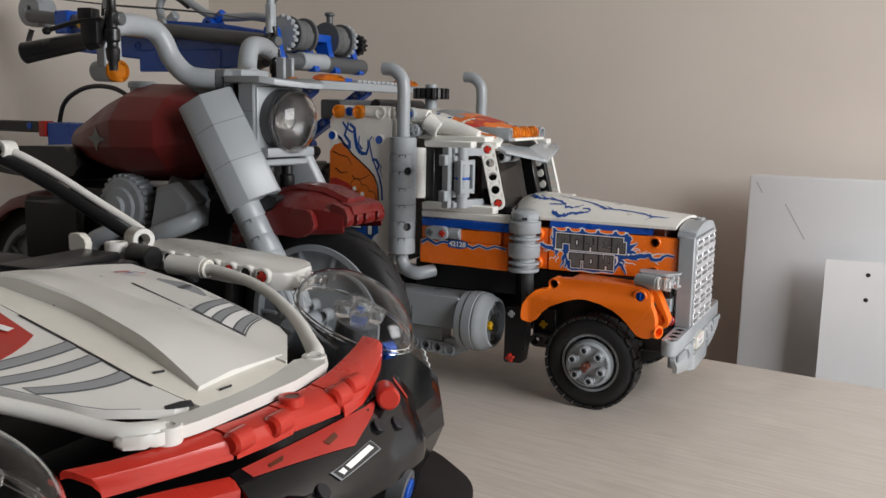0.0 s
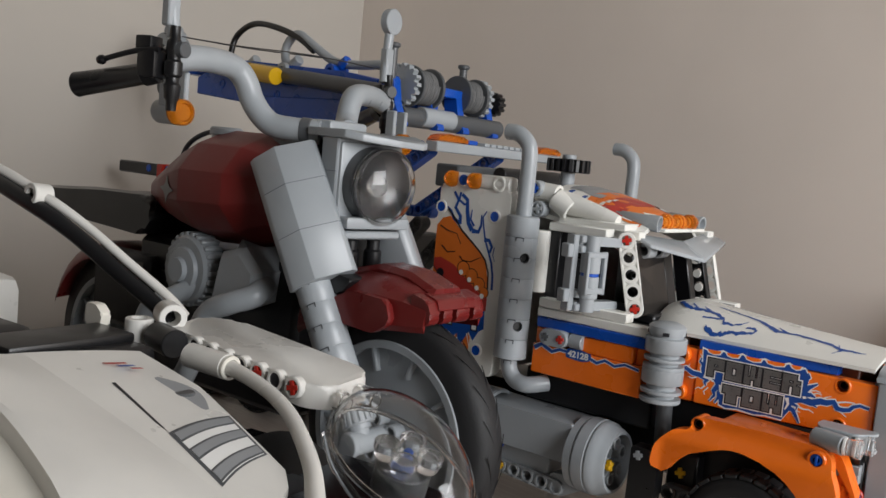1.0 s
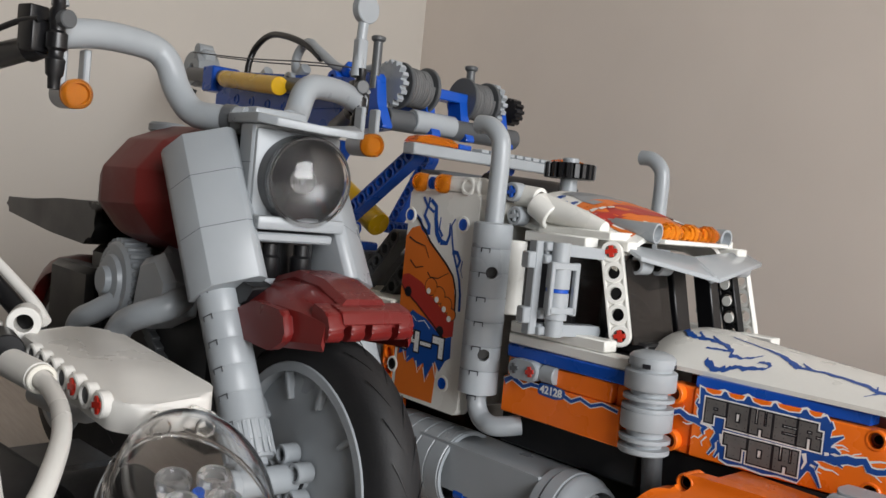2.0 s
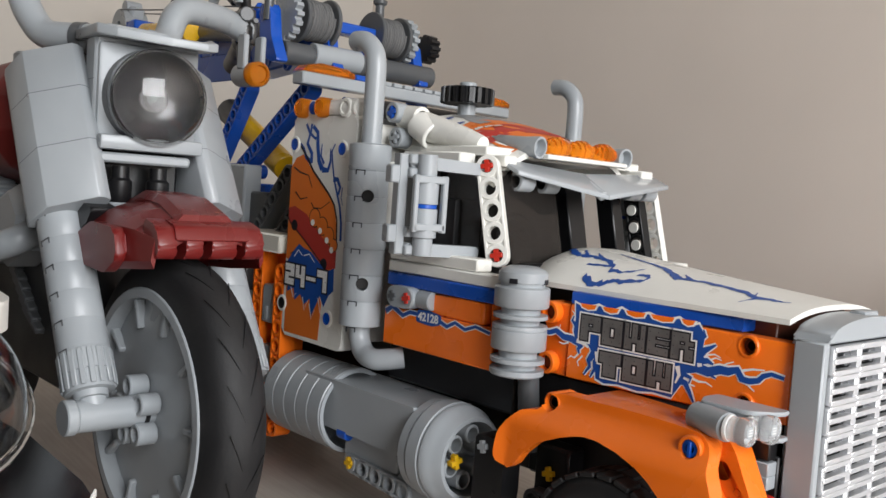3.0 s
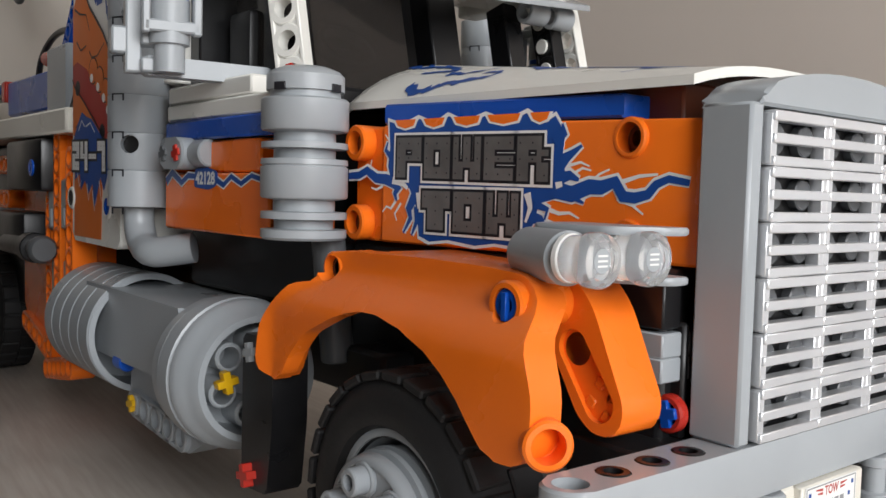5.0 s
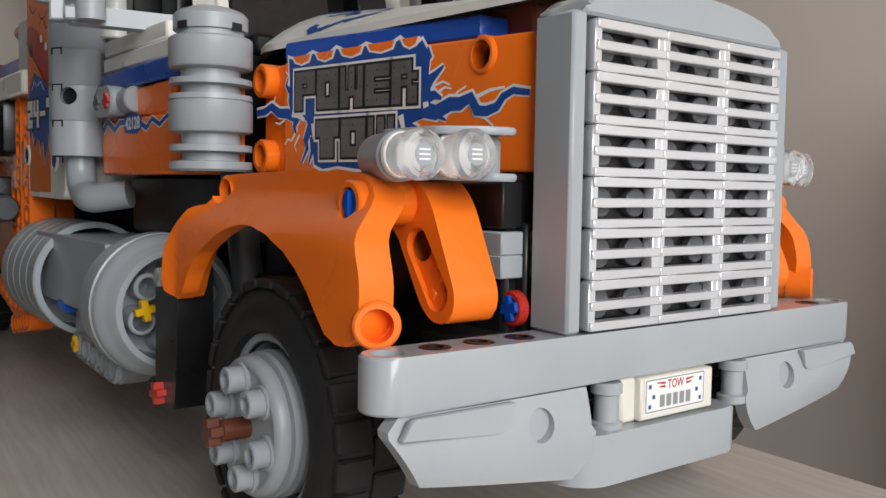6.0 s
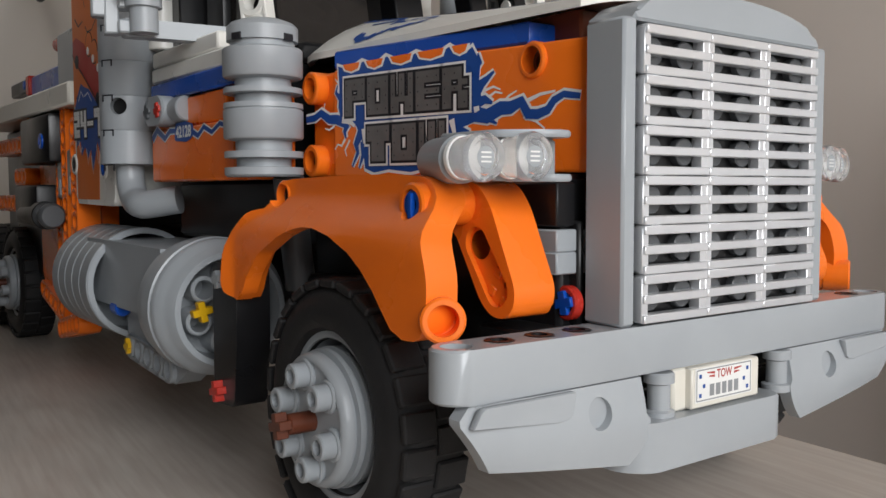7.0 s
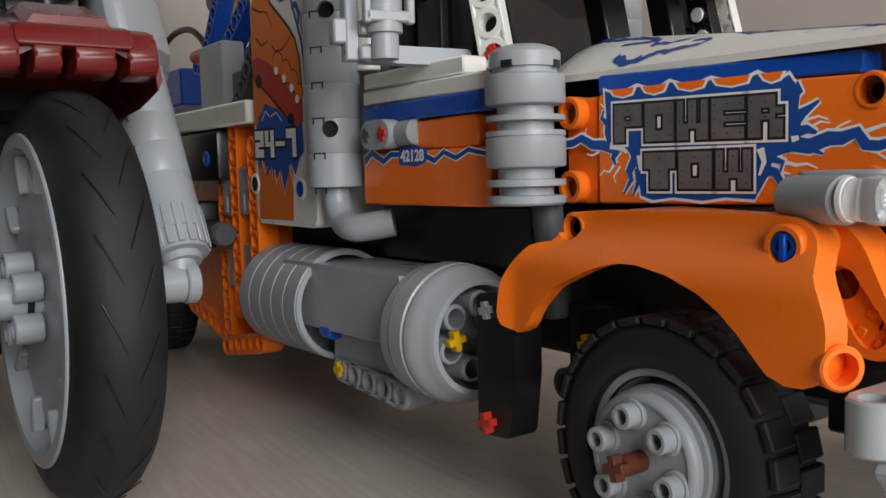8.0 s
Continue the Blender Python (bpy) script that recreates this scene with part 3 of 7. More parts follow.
# print on the bonnet side
DO = (-2, side_y(-2), 78)
BLOB = [(-29.4, 13.2), (-29, 8), (-29.5, 4), (-28.4, 0.6), (-23, -0.4), (-21, -4), (-20, -9.8), (-17, -10.8), (-12, -10.2), (-5, -10.9), (0, -10.2), (6.2, -10.6), (9.0, -6), (10, -2.6), (14.6, -1.4), (15.6, 2), (14.8, 6), (15.2, 9.5), (13, 12.6), (10.5, 11.4), (6.8, 13.4), (2, 11.8), (-3, 13.3), (-8, 12), (-12.5, 13.6), (-16, 12), (-20.5, 13.4), (-25, 12)]
decal("splash_edge", [(p[0] * 1.015 - 0.1, p[1] * 1.06) for p in BLOB], DO, EX, Z, PAPERWHITE, side, 0.08)
decal("splash", BLOB, DO, EX, Z, INK, side, 0.12, "blue splash print round the lettering")
for a, b in ((-27.6, -21.6), (-19.4, -13.6), (-11.2, -4.4), (-2.6, 5.2), (7.4, 11.8)):
    m = (a + b) / 2
    decal("splash_gap_edge", [(a - 0.7, 13.4), (a + 0.4, 11.9), (m, 11.2), (b - 0.2, 11.7), (b + 0.7, 13.4)], DO, EX, Z, PAPERWHITE, side, 0.15)
    decal("splash_gap", [(a, 13.4), (a + 0.8, 12.2), (m, 11.6), (b - 0.6, 12.1), (b, 13.4)], DO, EX, Z, ORANGE, side, 0.18)
RIGHT = [(13, 0), (17, -0.8), (20.6, 0.5), (23, 0.4), (25.6, 1.3), (27.2, -1.0), (29.4, -1.2), (31.8, -0.6), (33.2, 1.0), (35.4, 1.9), (39, 1.3)]
LEFT = [(-42, 2.0), (-38.5, 2.2), (-36, 3.2), (-33, 1.6), (-30, 1.4), (-26, 0.2)]
BL = [(RIGHT, 3.0, 1.0), (LEFT, 1.4, 2.4), ([(13.4, 3), (15.6, 5.4), (17, 6.2), (18.8, 7.4)], 2.6, 0.5), ([(13, 8), (15.2, 9.6), (14.6, 11.2)], 2.2, 0.4),
      ([(13, 1.5), (16.6, 2.4), (18.4, 1.6)], 2.6, 0.6), ([(14, -0.8), (17, -1.2), (19.6, -2.3)], 1.8, 0.4), ([(8, -5), (10.4, -5.4), (12, -8), (13.4, -10.6)], 2.4, 0.5), ([(9, -2.6), (12, -3.6), (11.4, -5.4)], 1.6, 0.4),
      ([(-26, 0.2), (-27.2, -1.6), (-26.6, -3)], 1.8, 0.5), ([(-21, -1.4), (-23, -4.6), (-22.4, -6.4), (-24.4, -9.4)], 2.4, 0.4), ([(-20.6, -4), (-20.6, -7), (-22, -9.8)], 1.8, 0.4), ([(-28.6, 6), (-30.2, 7.4), (-29.6, 9)], 1.4, 0.4)]
FORK = [([(20, 0.6), (22.4, 2.6), (24.4, 3.4)], 0.6, 0.3), ([(27, 1.4), (30, 2.3), (33.4, 2.6)], 0.8, 0.4), ([(26, -1.4), (29, -2.4), (31, -3.8)], 0.7, 0.3), ([(16, 4), (18.6, 4.6), (20.4, 3.9)], 0.6, 0.3), ([(17, 2.6), (19, 3.6), (20.8, 3.2)], 0.6, 0.3),
        ([(11.6, -3.4), (14.4, -4.2), (16.6, -4.0), (18.6, -4.9)], 0.9, 0.3), ([(11.4, -5.4), (13.4, -5.8)], 0.7, 0.3), ([(-27, -3), (-28.4, -4.6), (-29.8, -4.2), (-31, -5.4)], 0.7, 0.3), ([(-25.4, -3.4), (-27.2, -5.6), (-26.6, -7)], 0.6, 0.3),
        ([(-33.4, 2.6), (-35, 4.2), (-34.6, 5.4)], 0.6, 0.3), ([(-31, 0), (-33, -0.8), (-34.6, -0.4)], 0.6, 0.3), ([(-29.4, 9.4), (-30.6, 10.6)], 0.5, 0.2)]
streaks("bolt_print_edge", [([(p[0], p[1] + 0.1) for p in q], a + 1.0, b + 0.8) for q, a, b in BL] + FORK, DO, EX, Z, PAPERWHITE, side, 0.1)
streaks("bolt_print", BL, DO, EX, Z, INK, side, 0.22)
streaks("bolt_light", [([(-28, 1.2), (-25, 0.6), (-23.4, -0.4)], 1.5, 0.8), ([(13.6, 0.6), (15, 0.9)], 1.2, 0.9), ([(7.4, -0.8), (8.2, -3.4), (7.2, -6)], 1.6, 0.5), ([(-20.4, -1.2), (-20.2, -4.4)], 1.2, 0.4)], DO, EX, Z, PAPERWHITE, side, 0.26)
LAYERS = [(1.0, PAPERWHITE, 0.30), (0.5, INKDARK, 0.36), (0.0, PRINTGREY, 0.42)]
word_at = lambda u, v: Vector(DO) + EX * u + Z * v
block_words("lettering", "POWER", word_at(-7.3, 5.5), EX, Z, 38.6, 8.0, LAYERS, side, 0.12, -0.016)
block_words("lettering", "TOW", word_at(-6.7, -4.65), EX, Z, 24.6, 7.6, LAYERS, side, 0.12, -0.006)

# radiator
bm = B()
box(bm, 39.2, 47.8, -28.4, -25.2, 40.8, 91, 0.5)
box(bm, 38.4, 47.8, 26.4, 30.4, 41, 91, 0.5)
box(bm, 37, 43.6, -25, 27, 40.5, 90, 0.3)
part("radiator_frame", bm, GREY, truck)
bm = B()
cap = [(-26.5, 90.6), (28, 90.6), (28, 91.5)] + [(28 - 1.0 - 26.2 * (1 - math.cos(radians(a))), 91.5 + 5.6 * math.sin(radians(a))) for a in range(10, 91, 10)]
cap += [(0.8 - 26.3 * math.sin(radians(a)), 91.5 + 5.6 * math.cos(radians(a))) for a in range(10, 91, 10)]
prism(bm, cap, "x", 37.5, 47.8, 0.5)
box(bm, 40, 45, 3, 12, 96, 98, 0.5)
part("radiator_cap", bm, GREY, truck, "rounded grey cap over the radiator")
bm = B()
box(bm, 43.8, 45.4, -25.1, 26.2, 41, 90, 0.2)
core = part("radiator_core", bm, BLACK, truck, "black plates with studs behind the slats")
bm = B()
for c in range(6):
    for r in range(6):
        y, z = -20.2 + 8.35 * c, 45.3 + 8.15 * r
        cyl(bm, (45.2, y, z), (46.9, y, z), 2.45, seg=16, bev=0.2)
part("core_stud", bm, DARK, core)
slat_mesh = None
for c in range(3):
    for r in range(6):
        y0, z0 = -24.4 + 16.7 * c, 41.2 + 8.15 * r
        if slat_mesh is None:
            bm = B()
            for z_lo, z_hi in ((0.06, 1.45), (3.3, 4.7), (6.55, 7.94)):
                box(bm, 0.6, 3.0, 0.06, 16.64, z_lo, z_hi * 1.015, 0.16)
            for yy in (-0.1, 15.0):
                box(bm, 0.2, 2.5, yy, yy + 1.6, 0.3, 7.7, 0.12)
            first = part("grille_tile", bm, CHROME, truck, "silver slatted tile")
            slat_mesh = first.data
            slat_mesh.transform(Matrix.Translation(truck.location))
            g = first
        else:
            g = new("grille_tile", slat_mesh)
            g.parent = truck
        g.location = Vector((46.1, y0, z0)) * 0.001 - truck.location

# headlamps
def headlamp(s, cy, ahead=0.0, down=0.0):
    bm = B()
    cyl(bm, (20.5, cy + s * 44.6, 68.6), (33.2, cy + s * 49.0, 68.6), 3.9, seg=28, bev=0.6)
    prism(bm, round_poly([(20, cy + s * 41), (33, cy + s * 44), (38, cy + s * 37), (38, cy + s * 33), (22, cy + s * 33)], 1.5, 3), "z", 65.2, 72.0, 0.5)
    for v in bm.verts:
        v.co += Vector((ahead, 0, -down))
    h = part("headlamp", bm, GREY, truck, "grey housing with two clear round lenses")
    bm = B()
    prism(bm, round_poly([(20, cy + s * 40), (22, cy + s * 45.6), (36, cy + s * 45), (41.6, cy + s * 37.6), (41.6, cy + s * 33), (20, cy + s * 33)], 1.5, 3), "z", 72.0, 73.2, 0.3)
    prism(bm, round_poly([(34, cy + s * 42), (41.6, cy + s * 37.6), (41.6, cy + s * 33), (34, cy + s * 33)], 1.0, 3), "z", 65.0, 66.2, 0.3)
    for v in bm.verts:
        v.co += Vector((ahead, 0, -down))
    part("housing_top", bm, GREY, h)
    for p in (Vector((34.0 + ahead, cy + s * 49.2, 68.7 - down)), Vector((36.4 + ahead, cy + s * 41.4, 68.9 - down))):
        bm = B()
        lathe(bm, p, p + X * 5.4, [(0, 2.6), (0, 3.3), (2.8, 3.4), (3.0, 3.8), (4.8, 3.85), (5.3, 3.6), (5.4, 3.3), (5.4, 2.9), (5.0, 2.6), (5.0, 0.05)], 32)
        lens = part("lens", bm, FROST, h, "clear round lens")
        # white disc added behind the clear lens to brighten it
        bm = B()
        cyl(bm, p - X * 1.2, p - X * 0.2, 3.5, seg=24, bev=0.1)
        part("lens_white_backing", bm, PAPERWHITE, lens)
        bm = B()
        cyl(bm, p + X * 5.02, p + X * 5.1, 1.7, seg=20, bev=0.01)
        part("lens_mark", bm, GREY, lens, "round grey moulding mark")
        streaks("mark_bar", [([(-1.0, k), (1.0, k)], 0.28, 0.28) for k in (-0.7, 0.0, 0.7)], p + X * 5.1, Y, Z, PAPERWHITE, lens, 0.08)


headlamp(-1, -1.9, 1.7, 0.4)
headlamp(1, 3)
bm = B()
box(bm, 24, 37.4, -33, -28.6, 57.1, 64.6, 0.3)
part("lamp_post", bm, BLACK, truck)
for z0, z1 in ((49.4, 53.15), (53.2, 57.0)):
    bm = B()
    box(bm, 27, 37.6, -33.2, -26.0, z0 - 0.4, z1 - 0.4, 0.25)
    part("lamp_bracket", bm, GREY, truck)
bm = B()
tube(bm, (36.6, -30.4, 44.0), (36.6, -28.4, 44.0), 3.0, 2.0)
part("bush", bm, RED, truck)
cross("axle_end", (36.6, -30.6, 44.0), -Y, BLUE, truck, 2.1, "blue cross axle")
bm = B()
box(bm, 20, 38.2, -28.6, -27, 40, 58, 0.5)
part("bumper_arm", bm, BLACK, truck)
cross("axle_end", (-33, -40, 34.9), -Y, YELLOW, truck, 2.3, "yellow cross axle")
bm = B()
box(bm, -40, -26, -39, -30, 26, 44, 1)
part("axle_block", bm, BLACK, truck)

# bumper
bm = B()
poly = arc(44, -59.4, 4.0, 180, 360, 10) + arc(44, 55.4, 4.0, 0, 180, 10)
prism(bm, poly, "z", 32.6, 40.7, 0.4)
bp = part("bumper", bm, SILVER, truck, "light grey beam bumper with round ends")
for y in (-59.4, -51.2, -43, -34.8, 47.2, 55.4):
    punch(bp, (44, y, 45), (44, y, 33.6), 2.45)
    bm = B()
    tube(bm, (44, y, 36), (44, y, 40.85), 2.42, 1.4, 18, 0.2)
    cyl(bm, (44, y, 35), (44, y, 39.6), 1.4, seg=14)
    if y not in (-59.4, 55.4):
        part("pin", bm, BLACK, bp)
    else:
        bm.free()


def bumper_skirt(s):
    """Curved fairing under the bumper: an arrow-headed plate with a round dimple and a step in its upper edge."""
    inner, tip, dim, hinge = (23.2, 62.2, 34.8, 17.8) if s < 0 else (17.4, 59.0, 31.6, 17.2)
    bm = B()
    g = []
    for i in range(13):
        a = i / 12
        z = 32.4 - 14.0 * a
        y0 = inner + (0.9 if a < 0.5 else 4.6 * ((a - 0.5) / 0.5) ** 2)
        y1 = tip - (2.6 * (0.2 - a) / 0.2 if a < 0.2 else 5.6 * (a - 0.2) / 0.8)
        row = []
        for k in range(13):
            u = k / 12
            row.append((48.2 + 1.6 * math.sin(a * math.pi * 0.8) - 1.0 * u ** 3, s * (y0 + (y1 - y0) * u), z + 4.0 * u * a))
        g.append(row)
    for d in (0, -2.5):
        q = [[bm.verts.new((p[0] + d, p[1], p[2])) for p in r] for r in g]
        for a, b in zip(q, q[1:]):
            for i in range(12):
                bm.faces.new((a[i], a[i + 1], b[i + 1], b[i]))
        if d == 0:
            f = q
        else:
            for i in range(12):
                for c in (0, 12):
                    bm.faces.new((f[i][c], f[i + 1][c], q[i + 1][c], q[i][c]))
                    bm.faces.new((f[c][i], f[c][i + 1], q[c][i + 1], q[c][i]))
    ob = part("skirt", bm, SILVER, truck, "curved grey fairing below the bumper")
    punch(ob, (54, s * dim, 28.0), (48.2, s * dim, 28.0), 2.6)
    bm = B()
    prism(bm, round_poly([(s * (tip - 1.4), 29.6), (s * (tip - 3.4), 32.4), (s * (dim + 5.4), 32.4), (s * (dim + 6.4), 28.6), (s * (dim + 9), 28.2)], 0.5, 3), "x", 48.4, 49.7, 0.25)
    part("skirt_step", bm, SILVER, ob)
    bm = B()
    lathe(bm, (46.8, s * hinge, 24.0), (46.8, s * hinge, 34), [(0, 2.4), (0.3, 2.8), (1.6, 2.8), (1.9, 2.0), (6.2, 2.0), (6.5, 2.7), (8.0, 2.7), (8.3, 2.4)], 20)
    part("hinge", bm, SILVER, truck)


bumper_skirt(-1)
bumper_skirt(1)
bm = B()
prism(bm, round_poly([(36, -27.5), (46.6, -27.5), (50.6, -23.5), (50.6, 14), (42, 14)], 3, 5), "z", 16.4, 24.8, 0.4)
part("skirt_middle", bm, SILVER, truck)
bm = B()
box(bm, 42, 48.0, -15.4, 7.8, 24.9, 32.5, 0.5)
box(bm, 47.5, 49.4, -12.2, 7.4, 25.2, 32.4, 0.3)
pl = part("plate_block", bm, CREAM, truck, "cream tile that carries a printed plate")
PO = (49.4, -3.2, 29.2)
decal("plate_print", [(-8.2, -3.0), (8.2, -3.0), (8.2, 3.0), (-8.2, 3.0)], PO, Y, Z, PAPERWHITE, pl, 0.1)
streaks("plate_border", [([(-7.8, 2.7), (7.8, 2.7)], 0.22, 0.22), ([(-7.8, -2.7), (7.8, -2.7)], 0.22, 0.22), ([(-7.8, -2.7), (-7.8, 2.7)], 0.22, 0.22), ([(7.8, -2.7), (7.8, 2.7)], 0.22, 0.22)], PO, Y, Z, STRIPEGREY, pl, 0.14)
words("plate_word", "TOW", 1.6, (49.4, -3.2, 30.8), Y, Z, PRINTRED, pl, 0.14, 0.02, 4.4)
for k in (-1, 1):
    streaks("plate_wing", [([(k * 2.8, 1.9), (k * 5.0, 2.1)], 0.45, 0.2), ([(k * 2.8, 1.3), (k * 4.4, 1.4)], 0.45, 0.2)], PO, Y, Z, PRINTRED, pl, 0.14)
    streaks("plate_mark", [([(k * q - 0.35, h), (k * q + 0.35, h)], 0.7, 0.7) for q, h in ((6.8, 1.6), (5.8, -0.2), (6.8, -1.8))], PO, Y, Z, INK, pl, 0.14)
streaks("plate_bar", [([(-4.2 + 1.75 * k, -1.1), (-2.9 + 1.75 * k, -1.1)], 2.1, 2.1) for k in range(5)], PO, Y, Z, STRIPEGREY, pl, 0.14)
bm = B()
cyl(bm, (40, -20, 24), (40, 24, 24), 3)
box(bm, 25, 42, -40, 40, 28, 40, 0.5)
part("bumper_mount", bm, BLACK, truck)


# front mudguards
def mudguard(s, cy):
    outer = [(-38.2, 40.8), (-39.3, 43.2), (-38.4, 50.6), (-35.4, 55.0), (-31.6, 58.6), (-29.2, 59.3), (-25.8, 59.7), (-24.9, 61.0), (-24.6, 63.4), (-22.9, 65.0), (-19.8, 65.7), (5.1, 66.2), (19.5, 66.0), (28.5, 65.4), (30.9, 62.6), (32.2, 59.8), (32.8, 57.4), (34.8, 54.4), (36.2, 49.4), (36.0, 45.4), (35.6, 41.8), (33.6, 39.8), (30.6, 39.6)]
    inner = [(28.2, 40.1), (26.1, 40.8), (23.5, 43.5), (20.6, 46.7), (17.1, 49.8), (12.7, 52.6), (6.1, 55.1), (-1.6, 56.4), (-6.4, 56.4), (-9.9, 55.7), (-14.4, 54.2), (-23.1, 50.4), (-28.4, 45.6), (-31.1, 41.7), (-33.9, 39.9)]
    arch = inner[::-1]  # from the rear foot to the front one
    edge = round_poly(outer, 1.6, 3)
    keys = [(0.0, 0.0), (0.16, 0.085), (0.30, 0.20), (0.44, 0.30), (0.60, 0.48), (0.74, 0.68), (0.86, 0.79), (0.95, 0.90), (1.0, 1.0)]

    def along(line, f):
        """The place at a share f of a line's length."""
        d = [math.dist(a, b) for a, b in zip(line, line[1:])]
        r = f * sum(d)
        for (a, b), q in zip(zip(line, line[1:]), d):
            if r <= q + 1e-6:
                k = r / q if q else 0
                return (a[0] + (b[0] - a[0]) * k, a[1] + (b[1] - a[1]) * k)
            r -= q
        return line[-1]

    def face_out(p):
        """How far out the face stands: it leans outwards below the pins, and more towards its rear foot."""
        f = min(1, max(0, (63.5 - p[1]) / 9.5))
        rear = 0.356 * (-18 - p[0]) * min(1, (-18 - p[0]) / 8) if p[0] < -18 else 0
        return 52.9 + max(6.1 * f * f * (3 - 2 * f), rear)

    bm = B()
    K = 8
    rows = []
    for (a0, b0), (a1, b1) in zip(keys, keys[1:]):
        n = 7
        for q in range(n):
            f = q / n
            rows.append((along(arch, a0 + (a1 - a0) * f), along(edge, b0 + (b1 - b0) * f)))
    rows.append((arch[-1], edge[-1]))
    front, back = [], []
    for a, b in rows:
        line = [(a[0] + (b[0] - a[0]) * k / K, a[1] + (b[1] - a[1]) * k / K) for k in range(K + 1)]
        front.append([bm.verts.new((p[0], cy + s * face_out(p), p[1])) for p in line])
        back.append([bm.verts.new((p[0], cy + s * max(45.6, face_out(p) - (3.5 if k < 2 else 6)), p[1])) for k, p in enumerate(line)])
    n = len(rows)
    for g in (front, back):
        for a, b in zip(g, g[1:]):
            for k in range(K):
                bm.faces.new((a[k], a[k + 1], b[k + 1], b[k]))
    for i in range(n - 1):
        for k in (0, K):
            bm.faces.new((front[i][k], front[i + 1][k], back[i + 1][k], back[i][k]))
    for k in range(K):
        for i in (0, n - 1):
            bm.faces.new((front[i][k], front[i][k + 1], back[i][k + 1], back[i][k]))
    rim = [front[0][k] for k in range(K)] + [r[K] for r in front[:-1]] + [front[-1][k] for k in range(K, 0, -1)] + [r[0] for r in front[:0:-1]]
    rim = [bm.edges.get((a, b)) for a, b in zip(rim, rim[1:] + rim[:1])]
    bmesh.ops.bevel(bm, geom=[e for e in rim if e], offset=0.7, segments=3, affect="EDGES", profile=0.6, clamp_overlap=True)
    g = part("mudguard", bm, ORANGE, truck, "glossy orange mudguard arched over the front wheel", 50)
    bm = B()
    prism(bm, round_poly([(-15, 58), (19, 58), (20, 61), (19, 64.6), (-15, 66)], 1.5), "y", cy + s * 31, cy + s * 46.8, 0.6)
    part("mudguard_top", bm, ORANGE, g)
    punch(g, (-22.7, cy + s * 60, 62.3), (-22.7, cy + s * 40, 62.3), 2.5)
    punch(g, (26.2, cy + s * 60, 61.0), (26.2, cy + s * 40, 61.0), 2.6)
    for hx, hz, r, dy, be in ((-22.7, 62.3, 3.2, 53.4, 44), (26.2, 61.0, 3.6, 55.0, 44)):
        bm = B()
        tube(bm, (hx, cy + s * dy, hz), (hx, cy + s * be, hz), r, 2.5 if hz > 50 else 3.0, 28)
        part("hole_rim", bm, ORANGE, g)
    bm = B()
    tube(bm, (-22.7, cy + s * 51.8, 62.3), (-22.7, cy + s * 42, 62.3), 2.42, 1.5, 18, 0.2)
    part("pin", bm, BLACK, g, "black pin")
    bm = B()
    tube(bm, (26.2, cy + s * 54.7, 61.0), (26.2, cy + s * 36, 61.0), 2.45, 1.3, 20, 0.25)
    box(bm, 25.7, 26.7, cy + s * 54.7 - 0.6, cy + s * 54.7 + 0.4, 58.7, 62.9, 0.1)
    part("pin", bm, BLUE, g, "blue pin")
    bm = B()
    sweep(bm, [(28.5, cy + s * 51.4, 43.2), (31, cy + s * 53.0, 43.3), (34.4, cy + s * 55.2, 43.4)], [2.6, 3.2, 3.4], 20, 4)
    part("lobe", bm, ORANGE, g)
    lobe_out, lobe_in = Vector((37.8, cy + s * 57.0, 43.4)), Vector((32.6, cy + s * 54.2, 43.4))
    bm = B()
    tube(bm, lobe_out, lobe_in, 3.6, 2.5, 32)
    cyl(bm, lobe_in.lerp(lobe_out, 0.2), lobe_in, 2.6, seg=24, bev=0.05)
    part("hole_rim", bm, ORANGE, g)
    st = new("mudguard_strut")
    st.parent = truck
    st.location = Vector((32, cy + s * 40, 54)) * 0.001 - truck.location
    st["label"] = "orange bent strut with holes"
    bm = B()
    arm = round_poly([(12, 64.8), (12, 58.0), (22.8, 58.0), (31.0, 44.6), (34.0, 42.4), (38.6, 42.6), (39.8, 47.0), (33.4, 61.0), (29.8, 64.8)], 3.4, 5)
    prism(bm, arm, "y", cy + s * 35.4, cy + s * 44.2, 0.25)
    am = part("arm", bm, ORANGE, st)
    for k in range(9):
        f = k / 8
        punch(am, (29.8 + 5.2 * f, cy + s * 47, 54.4 - 7.4 * f), (29.8 + 5.2 * f, cy + s * 43.2, 54.4 - 7.4 * f), 2.8)
    punch(am, (29.9, cy + s * 48, 54.2), (29.9, cy + s * 30, 54.2), 2.5)
    bm = B()
    for q in range(4):
        c = Matrix.Translation((35.2, cy + s * 42.8, 47.4)) @ Matrix.Rotation(radians(90 * q + 30), 4, "Y")
        box(bm, 0.9, 2.6, -0.7, 0.7, 0.9, 2.6, 0.2, c)
    part("cross_hole", bm, ORANGE, st)


mudguard(-1, 0)
mudguard(1, 3)
# dark wheel housing
bm = B()
box(bm, -50, 36, -31, -24, 30, 66, 1)
part("wheel_housing", bm, BLACK, truck)
bm = B()
box(bm, -50, 36, 24, 34, 30, 66, 1)
part("wheel_housing", bm, BLACK, truck)

